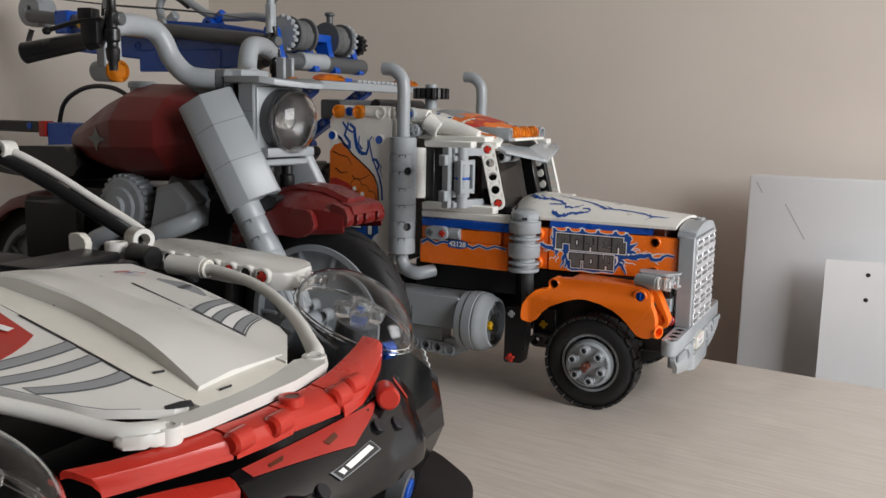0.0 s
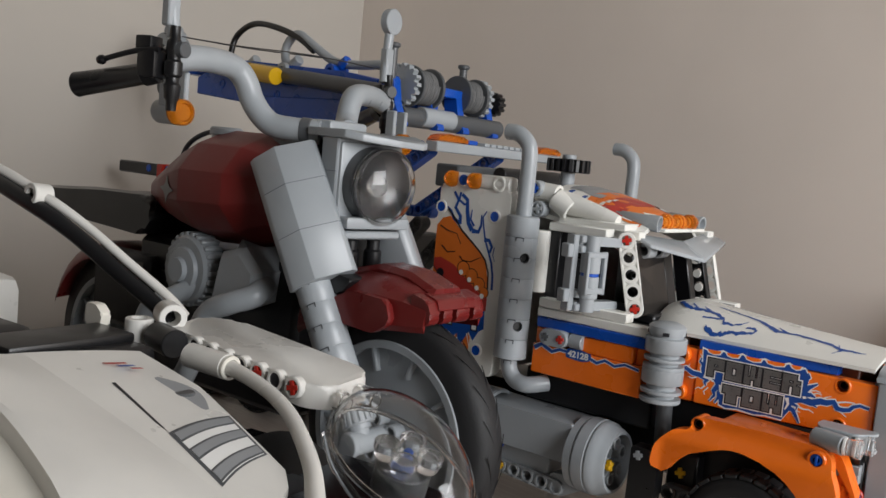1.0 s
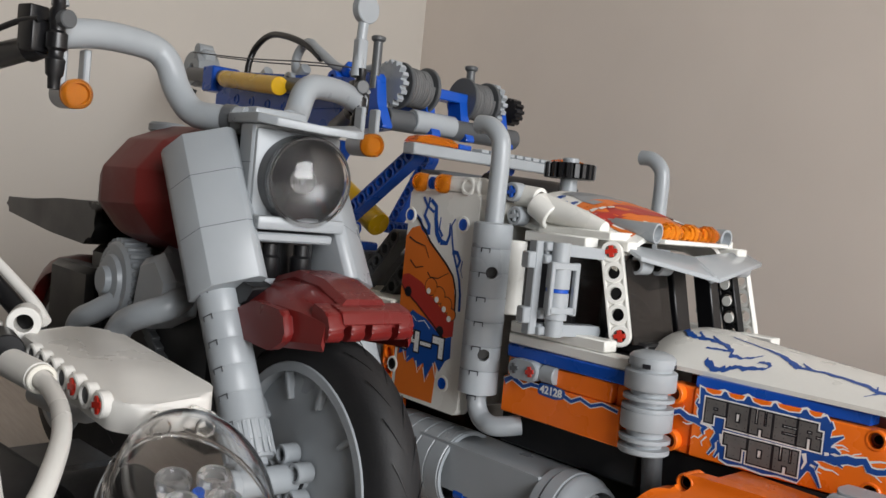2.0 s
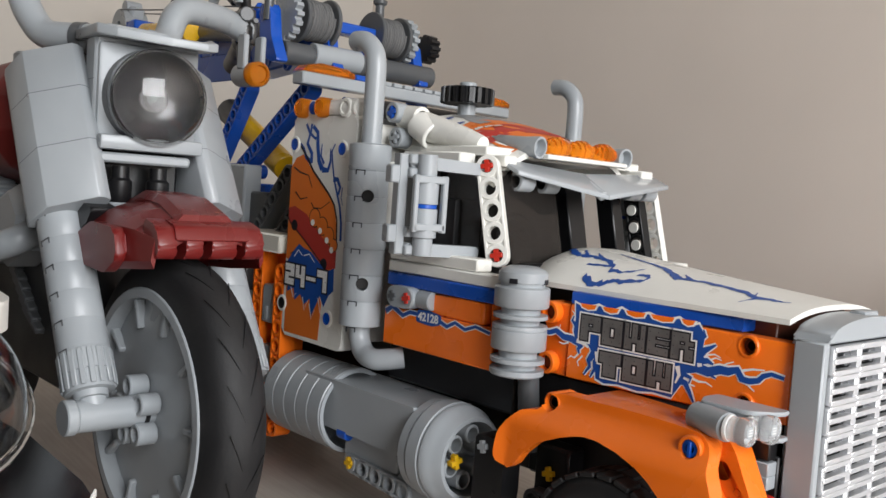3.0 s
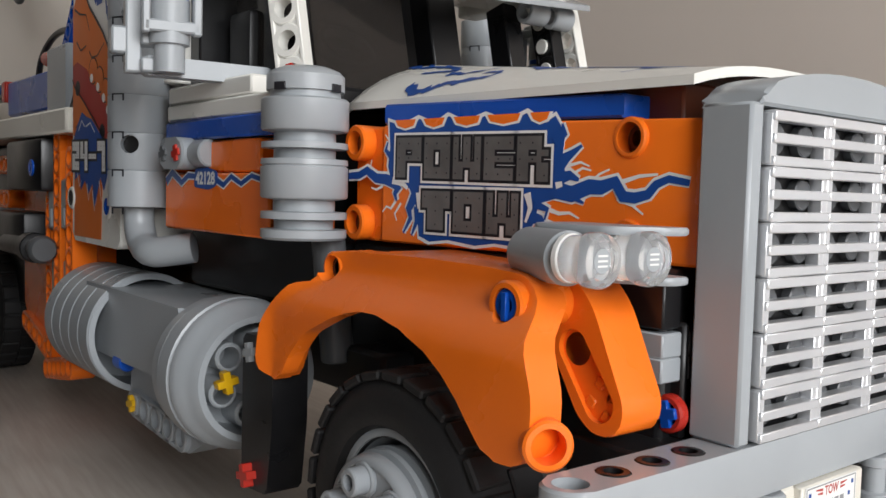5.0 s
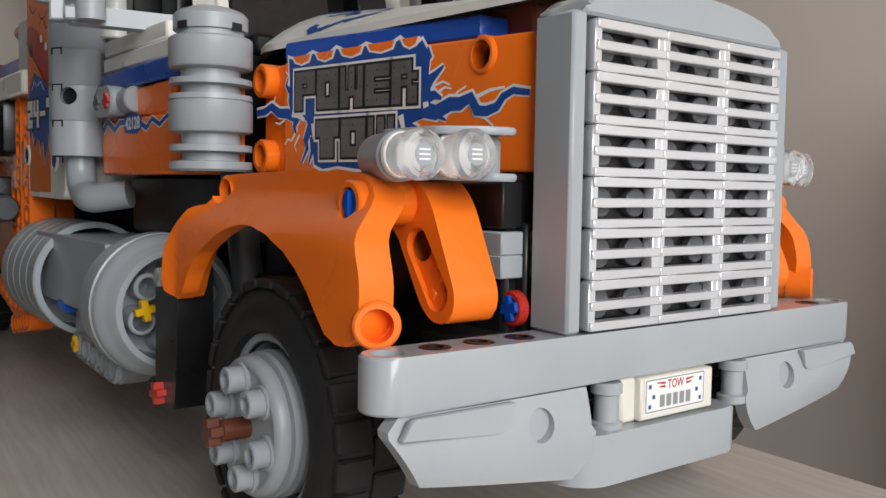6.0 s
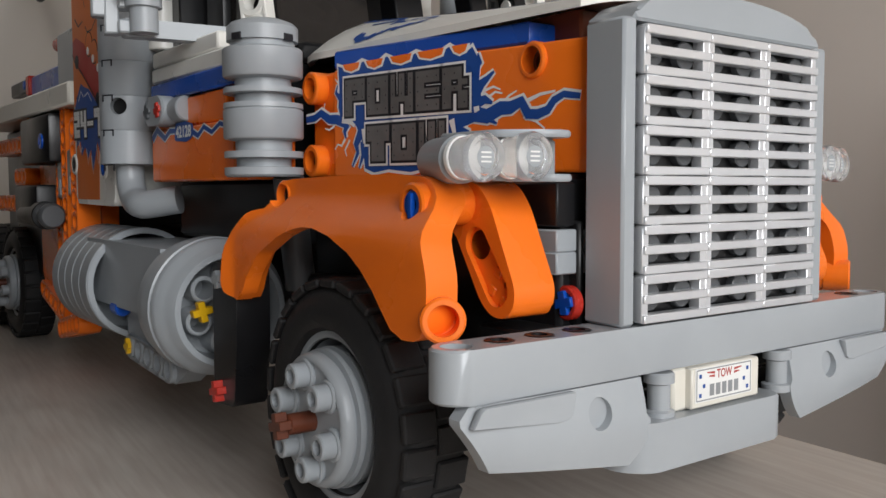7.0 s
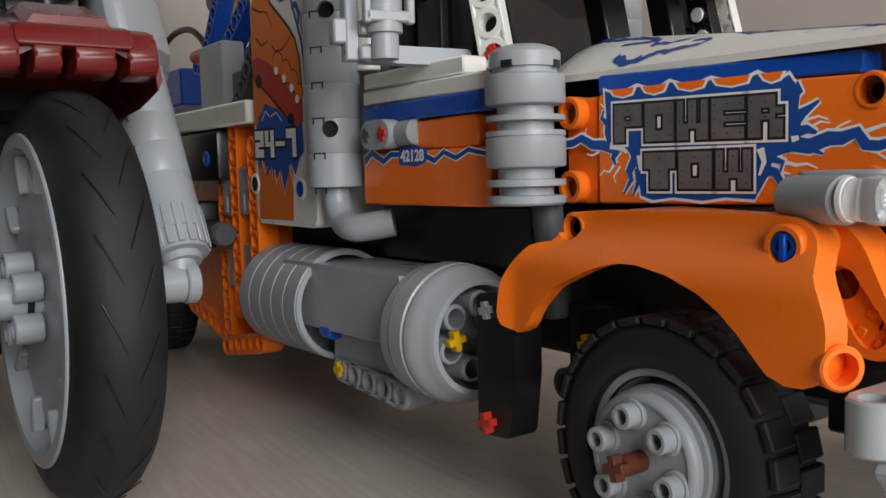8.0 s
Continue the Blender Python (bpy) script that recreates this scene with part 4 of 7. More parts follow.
# air filter column
bm = B()
fx, fy = -43.4, -47.5
prof = [(66.5, 7.6), (67, 8.1), (68.6, 8.1), (68.8, 5.6), (70.6, 5.6), (70.8, 8.1), (72.2, 8.1), (72.4, 5.8), (74.6, 5.8), (75, 7.9), (75.4, 8.2), (81.4, 8.2), (81.5, 7.9), (81.8, 7.9), (81.9, 8.2), (83.0, 8.1), (83.2, 5.8), (85, 5.8), (85.2, 8.1), (86.4, 8.1), (86.6, 5.8), (88.4, 5.8), (88.8, 7.9), (89.2, 8.2), (95, 8.2), (95.4, 7.8), (95.5, 6.6), (96.8, 6.6), (96.9, 7.3), (100, 7.3), (101.0, 6.4), (101.9, 4.2), (102.2, 0.1)]
lathe(bm, (fx, fy, 0), (fx, fy, 110), [(z, r * 1.1) for z, r in prof], 40)
part("air_filter", bm, GREY, truck, "ribbed round grey air filter column")
bm = B()
cyl(bm, (fx, fy + 9, 40), (fx, fy + 6, 66.8), 3.6)
part("filter_pipe", bm, DARK, truck)
bm = B()
for a in (20, 200, 290):
    c, s_ = math.cos(radians(a)), math.sin(radians(a))
    box(bm, 7.6, 8.2, -1.4, 1.4, 96.6, 98.2, 0.1, Matrix.Translation((fx, fy, 0)) @ Matrix.Rotation(radians(a), 4, "Z"))
part("filter_notch", bm, INKDARK, truck)


# exhaust stacks
def stack(x, y, s):
    bm = B()
    r = 8.0
    prof = [(71, r - 1.0)]
    for i in range(7):
        z0 = 71 + i * 9.85
        prof += [(z0 + 0.25, r), (z0 + 9.6, r), (z0 + 9.7, r - 0.35)]
    prof += [(140.2, r - 0.8), (140.3, 4.2)]
    lathe(bm, (x, y, 0), (x, y, 200), prof, 36)
    e = part("exhaust_column", bm, GREY, truck, "tall grey exhaust column of round bricks with bent pipe")
    bm = B()
    sweep(bm, [(x, y, 139), (x, y, 155), (x, y, 168), (x - 1.5, y, 174.5), (x - 7, y, 179), (x - 13.5, y, 179.8)], 3.9, 20, 5)
    part("exhaust_pipe", bm, GREY, e)
    bm = B()
    sweep(bm, [(x, y, 73), (x + 0.5, y, 66), (x + 4, y, 61), (x + 10, y, 59.6), (x + 14, y + 3, 60), (x + 18, y + 8, 61)], 4.0, 18, 5)
    part("exhaust_elbow", bm, GREY, e)
    bm = B()
    for i in range(7):
        z0 = 71 + i * 9.85
        for a in (-62,):
            t = Matrix.Translation((x, y, 0)) @ Matrix.Rotation(radians(a), 4, "Z")
            box(bm, r - 0.3, r + 0.06, -1.9, 1.9, z0 - 0.28, z0 + 0.05 , 0, t)
            box(bm, r - 0.3, r + 0.06, -1.9, -1.6, z0 - 1.8, z0, 0, t)
            box(bm, r - 0.3, r + 0.06, 1.6, 1.9, z0 - 1.8, z0, 0, t)
    part("joint_notch", bm, INKDARK, e)
    for z in (87.5, 120.5):
        a = radians(-38)
        p = Vector((x, y, z))
        d = Vector((math.cos(a), math.sin(a), 0))
        punch(e, p + d * 2, p + d * (r + 3), 2.4)
        # black plug in the punched hole: its inner shade put in as colour
        bm = B()
        cyl(bm, p + d * 2.2, p + d * 5.6, 2.35, seg=18, bev=0.1)
        part("hole", bm, BLACK, e)
    return e


stack(-119.8, -54, 1)
stack(-130, 77, -1)

# ---- cab ----
CN, CF = -52.0, 60.0
bm = B()
box(bm, -109, -52, CN + 1, CN + 9, 66, 80.2, 0.5)
box(bm, -84, -57, CN + 1.5, CN + 9, 80.4, 88, 0.5)
box(bm, -109, -100, CN + 3, CN + 9, 80.4, 88, 0.5)
box(bm, -56.5, -46, CN + 4, CN + 14, 66, 88, 0.5)
cab_side = part("cab_side", bm, ORANGE, truck, "orange lower cab side with blue streak print")
bm = B()
box(bm, -108, -50, CF - 8, CF, 66, 88, 0.5)
part("cab_side", bm, ORANGE, truck)
bm = B()
box(bm, -108, -50, CN + 0.6, CN + 8, 88.3, 93.2, 0.5)
part("cab_stripe", bm, BLUE, truck, "blue strip along the cab")
bm = B()
box(bm, -108.5, -50, CN + 1.2, CN + 9, 93.4, 97.6, 0.5)
part("cab_sill", bm, WHITE, truck)
bm = B()
box(bm, -108.5, -62, CN + 1.5, CN + 9, 97.8, 102.2, 0.5)
part("cab_sill", bm, WHITE, truck)
bm = B()
box(bm, -108.5, -50, CF - 8, CF, 88, 102, 0.5)
part("cab_sill", bm, WHITE, truck)
bm = B()
prism(bm, arc(-100, 85, 3.9, 90, 270, 10) + arc(-92.5, 85, 3.9, -90, 90, 10), "y", CN - 3.0, CN + 4, 0.5)
cn = part("side_connector", bm, GREY, truck)
cross("axle_end", (-100.2, CN - 3.2, 85), -Y, DARK, cn, 2.0)
cross("axle_end", (-92.2, CN - 3.2, 85), -Y, RED, cn, 2.0, "red cross axle")
bm = B()
cyl(bm, (-89, CN + 1.5, 85), (-82, CN + 1.5, 85), 3.4)
part("side_pin", bm, GREY, truck)
CO = (-80, CN + 1, 79)
CB = [([(-28, -1), (-24, 1.4), (-18, -1.2), (-14, 0.6), (-9, 0.4)], 2.0, 1.2), ([(1, 0), (6, -1.6), (10, 0.4), (15, -1.2), (20, 0.6), (27, -0.6)], 1.4, 1.0)]
streaks("streak_edge", [(p, a + 0.9, b + 0.7) for p, a, b in CB], CO, X, Z, PAPERWHITE, cab_side, 0.08)
streaks("streak_print", CB, CO, X, Z, INK, cab_side, 0.13)
decal("number_field", round_poly([(-10.5, -2.2), (-2, -2.8), (2.4, -1.8), (3, 1.6), (-3, 2.6), (-10, 2.2)], 1.2, 3), (-80, CN + 1, 79), X, Z, INK, cab_side, 0.15)
words("cab_number", "42128", 3.2, (-84, CN + 1, 79), X, Z, PAPERWHITE, cab_side, 0.2, 0.04, 11.0)

# windows: dark cab, pillars, roof
bm = B()
box(bm, -108, -60, CN + 12, CF - 12, 66, 96, 0.5)
box(bm, -110, -104, CN + 8, 36, 96, 138, 0.5)
part("cab_interior", bm, BLACK, truck, "dark cab interior")
for y0, top in ((-38, 122), (18, 106)):
    bm = B()
    box(bm, -100, -88, y0, y0 + 24, 96, top, 1.5, seg=2)
    part("cab_seat", bm, BLACK, truck)
bm = B()
box(bm, -100, -77, -35.6, -34.4, 100, 134, 0.2)
part("side_pane", bm, SMOKED, truck, "smoked clear side pane")
bm = B()
t = Matrix.Translation((-62, 0, 100)) @ Matrix.Rotation(radians(-14), 4, "Y")
box(bm, -0.7, 0.7, -33.5, -6, 0, 34, 0.2, t)
part("windscreen_pane", bm, SMOKED, truck, "smoked clear windscreen pane")
PS = Vector((0.423, -0.89, 0.107)).normalized()
beam("pillar", (-72.4, -38.0, 134.0), (-64.6, -38.0, 103.2), PS, WHITE, truck, "white slanted windscreen pillar with holes", 8.2, 3.8)
cross("axle_end", Vector((-72.4, -38.0, 134.0)) + PS * 2.2, PS, RED, truck, 2.2, "red cross axle")
cross("axle_end", Vector((-64.6, -38.0, 103.2)) + PS * 2.2, PS, RED, truck, 2.2, "red cross axle")
beam("pillar", (-74.5, CF + 2, 132), (-66, CF + 2, 101), (0, -1, 0), WHITE, truck, "", 7.6, 3.6)
beam("pillar_inner", (-77.5, CF - 4, 130), (-70, CF - 4, 101), (0, -1, 0), BLACK, truck, "black slanted beam with round studs", 7.6, 5)
for i in range(4):
    p = Vector((-77.5, CF - 6.6, 130)).lerp(Vector((-70, CF - 6.6, 101)), (i + 0.1) / 4)
    bm = B()
    cyl(bm, p, p - Y * 0.8, 2.3, seg=16, bev=0.15)
    part("stud", bm, WHITE, truck)
for yy, half in ((13, 5.0), (40, 3.4)):
    bm = B()
    tt = Matrix.Translation((-72, yy, 99)) @ Matrix.Rotation(radians(-13), 4, "Y")
    box(bm, -4, 4, -half, half, 0, 34, 0.5, tt)
    part("pillar_middle", bm, BLACK, truck)
bm = B()
box(bm, -70, -58, -30, 40, 96, 101, 1)
cyl(bm, (-76, -20, 96), (-72, -20, 112), 2.2)
tube(bm, (-73, -20, 111), (-71, -20, 113), 8, 6.4, 24)
part("dashboard", bm, BLACK, truck)
bm = B()
box(bm, -110, -79, CN + 6, CN + 14, 134.5, 138.6, 0.5)
box(bm, -82, -68, -34.4, -28, 134.5, 138.6, 0.5)
box(bm, -110, -68, CF - 12, CF - 4, 134.5, 138.6, 0.5)
box(bm, -110, -74, CN + 14, CF - 6, 138.0, 141.5, 0.5)
part("roof", bm, WHITE, truck)


def sun_visor():
    """Two grey wings that meet in a clip at the middle, folded down at the front."""
    for s in (-1, 1):
        mid, end = 4.0, (-33.0 if s < 0 else 60.0)
        bm = B()
        pts = [(-73, end, 137.8), (-62.5, end, 133.4), (-50.5, mid, 127.0), (-63, mid, 134.8)]
        lo = [bm.verts.new((p[0], p[1], p[2] - 1.8)) for p in pts]
        hi = [bm.verts.new(p) for p in pts]
        bm.faces.new(lo), bm.faces.new(hi)
        bridge(bm, lo, hi)
        bmesh.ops.bevel(bm, geom=list(bm.edges), offset=0.5, segments=2, affect="EDGES", profile=0.5)
        part("sun_visor", bm, SILVER, truck, "folded light grey sun visor wing")
    bm = B()
    cyl(bm, (-52, 2.5, 126.4), (-60, 2.5, 130.6), 1.9)
    part("visor_clip", bm, SILVER, truck)
    for y in (-25, -12, 42, 53):
        bm = B()
        tube(bm, (-66 + abs(y - 4) * -0.06, y - 3.8, 129.6), (-66 + abs(y - 4) * -0.06, y + 3.8, 129.6), 3.6, 2.3, 20)
        part("visor_hinge", bm, SILVER, truck)


sun_visor()


def side_mirror(place, side):
    """Open grey frame with a round bar and a thin blue ring; built along its own x, then put in place."""
    def put(bm):
        for v in bm.verts:
            v.co = place @ v.co
        return bm

    bm = B()
    prism(bm, [(0, 102), (3.4, 102), (3.4, 136), (0, 136)], "y", -2.4, 2.4)
    mm = part("side_mirror", put(bm), GREY, truck, "grey bracket mirror with round bar and blue ring")
    for z in (102, 108, 128, 132.6):
        bm = B()
        box(bm, 3, 8, -4.4, 1.4, z, z + 3.4, 0.5)
        part("bracket", put(bm), GREY, mm)
    for z in (109, 129):
        bm = B()
        box(bm, -3.0, 0.5, -2.4, 2.4, z - 3, z + 3, 0.5)
        part("bracket", put(bm), GREY, mm)
    bm = B()
    lathe(bm, (9, -5, 0), (9, -5, 200), [(102, 3.4), (108, 3.4), (108.2, 4.4), (117.9, 4.4), (118, 3.3), (119.4, 3.3), (119.5, 4.4), (128.4, 4.4), (128.6, 3.4), (136, 3.4)], 24)
    part("mirror_bar", put(bm), GREY, mm)
    bm = B()
    tube(bm, (9, -5, 118), (9, -5, 119.4), 4.1, 3.1, 20, 0.1)
    part("ring", put(bm), BLUE, mm)
    bm = B()
    for z in (110.4, 126.4):
        prism(bm, [(3, z), (15, z), (15, z + 2.6), (3, z + 2.6)], "y", -9.4, -7.0)
    box(bm, 13.4, 15.4, -9.4, -7.0, 110, 129.2, 0.4)
    box(bm, 2.6, 4.4, -9.4, -7.0, 110, 129.2, 0.4)
    part("mirror_frame", put(bm), GREY, mm)
    if side:
        for arm in ([(4, 101.6), (33, 101.2), (33, 105.4), (4, 106)], [(4, 131.4), (33, 130.6), (33, 134.6), (4, 136)]):
            bm = B()
            prism(bm, round_poly(arm, 1.0), "y", -2.6, 2.6)
            part("mirror_arm", put(bm), GREY, mm)


side_mirror(Matrix.Translation((-83, -71, 0)) @ Matrix.Rotation(radians(76.8), 4, "Z"), True)
side_mirror(Matrix.Translation((-92, CF + 6, 0)), False)
bm = B()
cyl(bm, (-113, CN + 6, 104), (-113, CN + 6, 134), 4.0)
part("white_post", bm, WHITE, truck)

# roof fairing and lamps
def roof_fairing():
    bm = B()
    g = []
    for i in range(13):
        t = i / 12
        x = -124 + 54 * t
        z = 157.0 - 13 * t ** 1.6
        row = []
        for k in range(13):
            u = -1 + k / 6
            row.append((x, 4 + u * 41, z - 15 * abs(u) ** 3.0))
        g.append(row)
    for d in (0, -2.2):
        q = [[bm.verts.new((p[0], p[1], p[2] + d)) for p in r] for r in g]
        for a, b in zip(q, q[1:]):
            for i in range(12):
                bm.faces.new((a[i], a[i + 1], b[i + 1], b[i]))
        if d == 0:
            f = q
        else:
            for i in range(12):
                for c in (0, 12):
                    bm.faces.new((f[i][c], f[i + 1][c], q[i + 1][c], q[i][c]))
                    bm.faces.new((f[c][i], f[c][i + 1], q[c][i + 1], q[c][i]))
    ob = part("roof_fairing", bm, WHITE, truck, "white curved roof fairing with orange and blue print")

    def patch(nm, mat, x0, x1, u0, u1, lift):
        bm = B()
        n = 8
        rows = []
        for i in range(n + 1):
            x = x0 + (x1 - x0) * i / n
            t = (x + 124) / 54
            row = []
            for k in range(n + 1):
                u = u0 + (u1 - u0) * k / n + 0.03 * math.sin(7 * i + 3 * k)
                row.append(bm.verts.new((x + 0.8 * math.sin(5 * k + i), 4 + u * 41, 157.0 - 13 * max(t, 0) ** 1.6 - 15 * abs(u) ** 3.0 + lift)))
            rows.append(row)
        for a, b in zip(rows, rows[1:]):
            for i in range(n):
                bm.faces.new((a[i], a[i + 1], b[i + 1], b[i]))
        part(nm, bm, mat, ob)

    patch("print_grey", STRIPEGREY, -118, -100, -0.5, 0.35, 0.2)
    patch("print_orange", PRINTORANGE, -104, -74, -0.7, 0.75, 0.25)
    patch("print_red", PRINTRED, -96, -84, -0.72, 0.3, 0.4)
    patch("print_white", PAPERWHITE, -88, -78, 0.35, 0.7, 0.4)
    for k in range(4):
        patch("print_knuckle", PRINTORANGE, -101 + 1.2 * k, -96.5 + 1.2 * k, -0.74 + 0.1 * k, -0.67 + 0.1 * k, 0.5)
        patch("print_nail", PAPERWHITE, -98 + 1.2 * k, -96.6 + 1.2 * k, -0.735 + 0.1 * k, -0.69 + 0.1 * k, 0.6)
    for x0, x1, u0, u1 in ((-116, -113.5, -0.85, -0.55), (-113, -109, -0.80, -0.74), (-111, -108.6, -0.9, -0.66), (-107, -105, -0.86, -0.6), (-104, -102.6, -0.92, -0.76)):
        patch("print_blue", INK, x0, x1, u0, u1, 0.35)
    for nm, a, b, ro in (("fairing_tube", (-113, -37, 149.5), (-104, -36.5, 144.5), 5.4), ("fairing_tube", (-124, -36, 152.6), (-112, -36, 151.6), 4.6)):
        bm = B()
        tube(bm, a, b, ro, ro - 1.5)
        part(nm, bm, WHITE, ob)
    bm = B()
    sweep(bm, [(-118, -33, 150.5), (-112, -34, 149), (-104, -34, 147), (-92, -34, 144.6), (-80, -34, 142)], [4.0, 5.5, 5.5, 4.6, 3.0], 18, 4)
    part("fairing_edge", bm, WHITE, ob)


roof_fairing()
bm = B()
tube(bm, (-122.5, -43, 153.6), (-122.5, -37, 153.6), 4.0, 2.6)
tube(bm, (-119.5, -43, 143.8), (-119.5, -37, 143.8), 4.0, 2.6)
rc = part("roof_connector", bm, GREY, truck)
cross("axle_end", (-122.5, -43, 153.6), -Y, BLUE, rc, 2.4, "blue cross axle")
cross("axle_end", (-119.5, -43, 143.8), -Y, GREY, rc, 2.4)


def horn(y0, y1):
    bm = B()
    lathe(bm, (-97, y0, 145.2), (-65.5, y1, 142.4), [(0, 2.6), (1, 3.4), (3.5, 3.4), (4, 2.2), (11, 2.2), (12, 2.9), (24, 3.4), (30.5, 4.1), (31.4, 4.0), (31.4, 3.2), (28, 2.6), (28, 0.1)], 24)
    part("air_horn", bm, GREY, truck, "grey air horn with open bell")


horn(-22, -18.5)
horn(36, 33)
for i, y in enumerate((-8, 6, 20)):
    bm = B()
    lathe(bm, (-68, y - 5.5, 143.2), (-68, y + 6.5, 143.2), [(0, 2.4), (0.4, 2.8), (2.2, 2.9), (2.5, 3.6), (4.4, 3.7), (4.7, 4.2), (7.6, 4.2), (7.9, 3.6), (9.6, 3.5), (10, 2.8), (12, 2.6)], 10)
    part("beacon", bm, AMBER, truck, "clear orange beacon")
bm = B()
box(bm, -72, -64, -16, 32, 138.6, 140.4, 0.4)
part("beacon_bar", bm, WHITE, truck)
# black gear and light bar over the sleeper
bm = B()
gx, gy, gz = -135, 9, 163
m = Matrix.Translation((gx, gy, gz))
teeth = []
for i in range(20):
    for r, da in ((10.0, -7.0), (11.9, -4.2), (11.9, 4.2), (10.0, 7.0)):
        a = radians(18 * i + da)
        teeth.append((gx + r * math.cos(a), gy + r * math.sin(a)))
prism(bm, teeth, "z", gz, gz + 7, 0.4)
part("roof_gear", bm, BLACK, truck, "black toothed knob wheel lying flat")
bm = B()
cyl(bm, (gx, gy, 150), (gx, gy, 163), 4.0)
cyl(bm, (gx, gy, 170), (gx, gy, 172.5), 3.8)
part("gear_post", bm, GREY, truck)

# ---- sleeper ----
SN = -56.0
bm = B()
prism(bm, round_poly([(-171, 59.4), (-128.5, 58.8), (-126.5, 151), (-170, 152)], 2.5), "y", SN, SN + 7, 0.8)
sl = part("sleeper_panel", bm, WHITE, truck, "white sleeper side panel with orange and blue print")
bm = B()
box(bm, -170, -128, SN + 7, 62, 62, 149, 0.6)
part("sleeper_body", bm, WHITE, truck)
for px, pz in ((-168.6, 139.6), (-135, 138), (-138.4, 70.6), (-171.6, 72.5)):
    bm = B()
    tube(bm, (px, SN - 0.5, pz), (px, SN + 3, pz), 3.5, 2.5, 20)
    part("pin_rim", bm, WHITE, sl)
    pin("pin", (px, SN - 0.2, pz), -Y, BLUE if px > -171 else BLACK, sl, 2.3, 1.5)
SO = (-171, SN, 60)
decal("print_body", [(0.6, 32), (16, 26), (30, 27), (35.5, 32), (36, 43), (33, 56), (24, 63.6), (15, 70), (9, 75.5), (4, 74), (0.6, 70)], SO, X, Z, PRINTORANGE, sl, 0.1, "orange printed figure shape")
decal("print_block", [(2, 0.8), (27, 0.8), (28, 16), (24, 22), (10, 24), (2, 20)], SO, X, Z, PRINTORANGE, sl, 0.1)
decal("print_red_shape", [(0.8, 53), (5, 54), (14, 51), (23, 44.5), (30, 40), (36, 37.5), (36, 31), (30, 30), (23, 34.5), (12, 41.5), (3, 46.5), (0.8, 49)], SO, X, Z, PRINTRED, sl, 0.16)
for cx, cz in ((5.5, 46), (28, 32)):
    decal("print_disc", arc(cx, cz, 2.3, 0, 340, 14), SO, X, Z, INKDARK, sl, 0.2)
for a, b, r in ((20, 50, 3.6), (25.5, 47, 3.5), (30.5, 43.6, 3.2), (34, 40, 2.4)):
    decal("print_knuckle_edge", arc(a, b, r + 0.4, 0, 345, 16), SO, X, Z, INKDARK, sl, 0.2)
    decal("print_knuckle", arc(a, b, r, 0, 345, 16), SO, X, Z, PRINTORANGE, sl, 0.24)
    decal("print_nail", arc(a - 1.2, b - 2.0, 1.3, 0, 345, 12), SO, X, Z, PAPERWHITE, sl, 0.28)
streaks("print_outline", [([(7, 79), (12, 74.5), (17, 69), (24, 63.8), (29, 60), (33, 56), (35.4, 50), (36, 42)], 1.0, 0.8), ([(17, 56), (19, 54), (24, 54), (30, 57)], 0.6, 0.3), ([(3, 70), (8, 68), (14, 67), (17, 62)], 0.7, 0.3), ([(5, 60), (9, 57), (14, 58)], 0.7, 0.4), ([(4, 34), (9, 36), (14, 33)], 0.5, 0.4), ([(0.8, 49), (3, 46.5), (12, 41.5), (23, 34.5), (30, 30)], 0.6, 0.6)], SO, X, Z, INKDARK, sl, 0.32)
FL = [([(10, 88), (13, 84), (11.5, 80), (15, 76), (15, 72)], 1.4, 2.2), ([(6.5, 80), (9, 78), (11, 74.5), (15, 72.2)], 0.8, 2.2), ([(14, 88), (13.4, 84), (17, 82), (19, 83)], 1.4, 1.2), ([(15, 87), (18.5, 84.5), (19, 79), (20.4, 73), (23, 69.6)], 1.8, 2.6), ([(23, 69.6), (27, 69.4), (28.4, 73), (28, 78)], 2.6, 0.6), ([(22, 80), (21.6, 75), (24, 72)], 0.6, 1.4), ([(31, 80), (29, 77), (30, 72), (31.6, 66), (34.4, 60), (36.6, 55), (38, 49), (38.4, 42)], 0.7, 1.4), ([(31, 66), (34, 66), (36, 63), (35, 60)], 2.2, 1.2), ([(37.5, 63), (37, 59), (38.4, 56)], 0.6, 0.3)]
streaks("print_flame", FL, SO, X, Z, INK, sl, 0.14)
decal("print_splash", [(1.5, 30), (6, 35), (10, 38.5), (14, 37), (19, 36), (24, 33), (30, 29), (35.5, 31), (36, 22), (33, 20), (30, 15), (27, 19), (24, 14), (21.5, 10), (20, 17), (16, 14), (13, 18), (9, 15), (8, 20), (3, 18), (4, 23)], SO, X, Z, INK, sl, 0.34)
streaks("print_splash_edge", [([(7, 33), (10, 36), (13, 34)], 0.5, 0.4), ([(14, 34), (18, 35), (22, 32)], 0.5, 0.4), ([(6, 20), (8, 16), (10, 18)], 0.6, 0.3), ([(15, 17), (16.5, 12), (19, 16)], 0.6, 0.3), ([(20, 15), (22, 9), (24, 13)], 0.6, 0.3), ([(26, 18), (28, 12)], 0.6, 0.3)], SO, X, Z, PAPERWHITE, sl, 0.38)
block_words("print_number", "24-7", (-154.7, SN, 85.2), X, Z, 30.0, 8.4, [(0.9, INKDARK, 0.42), (0.15, PAPERWHITE, 0.48)], sl, 0.2, -0.02)
bm = B()
cyl(bm, (-168, -53, 154), (-128, -53, 154), 4.0)
box(bm, -150, -128, -56, -49, 150, 157.6, 1, seg=2)
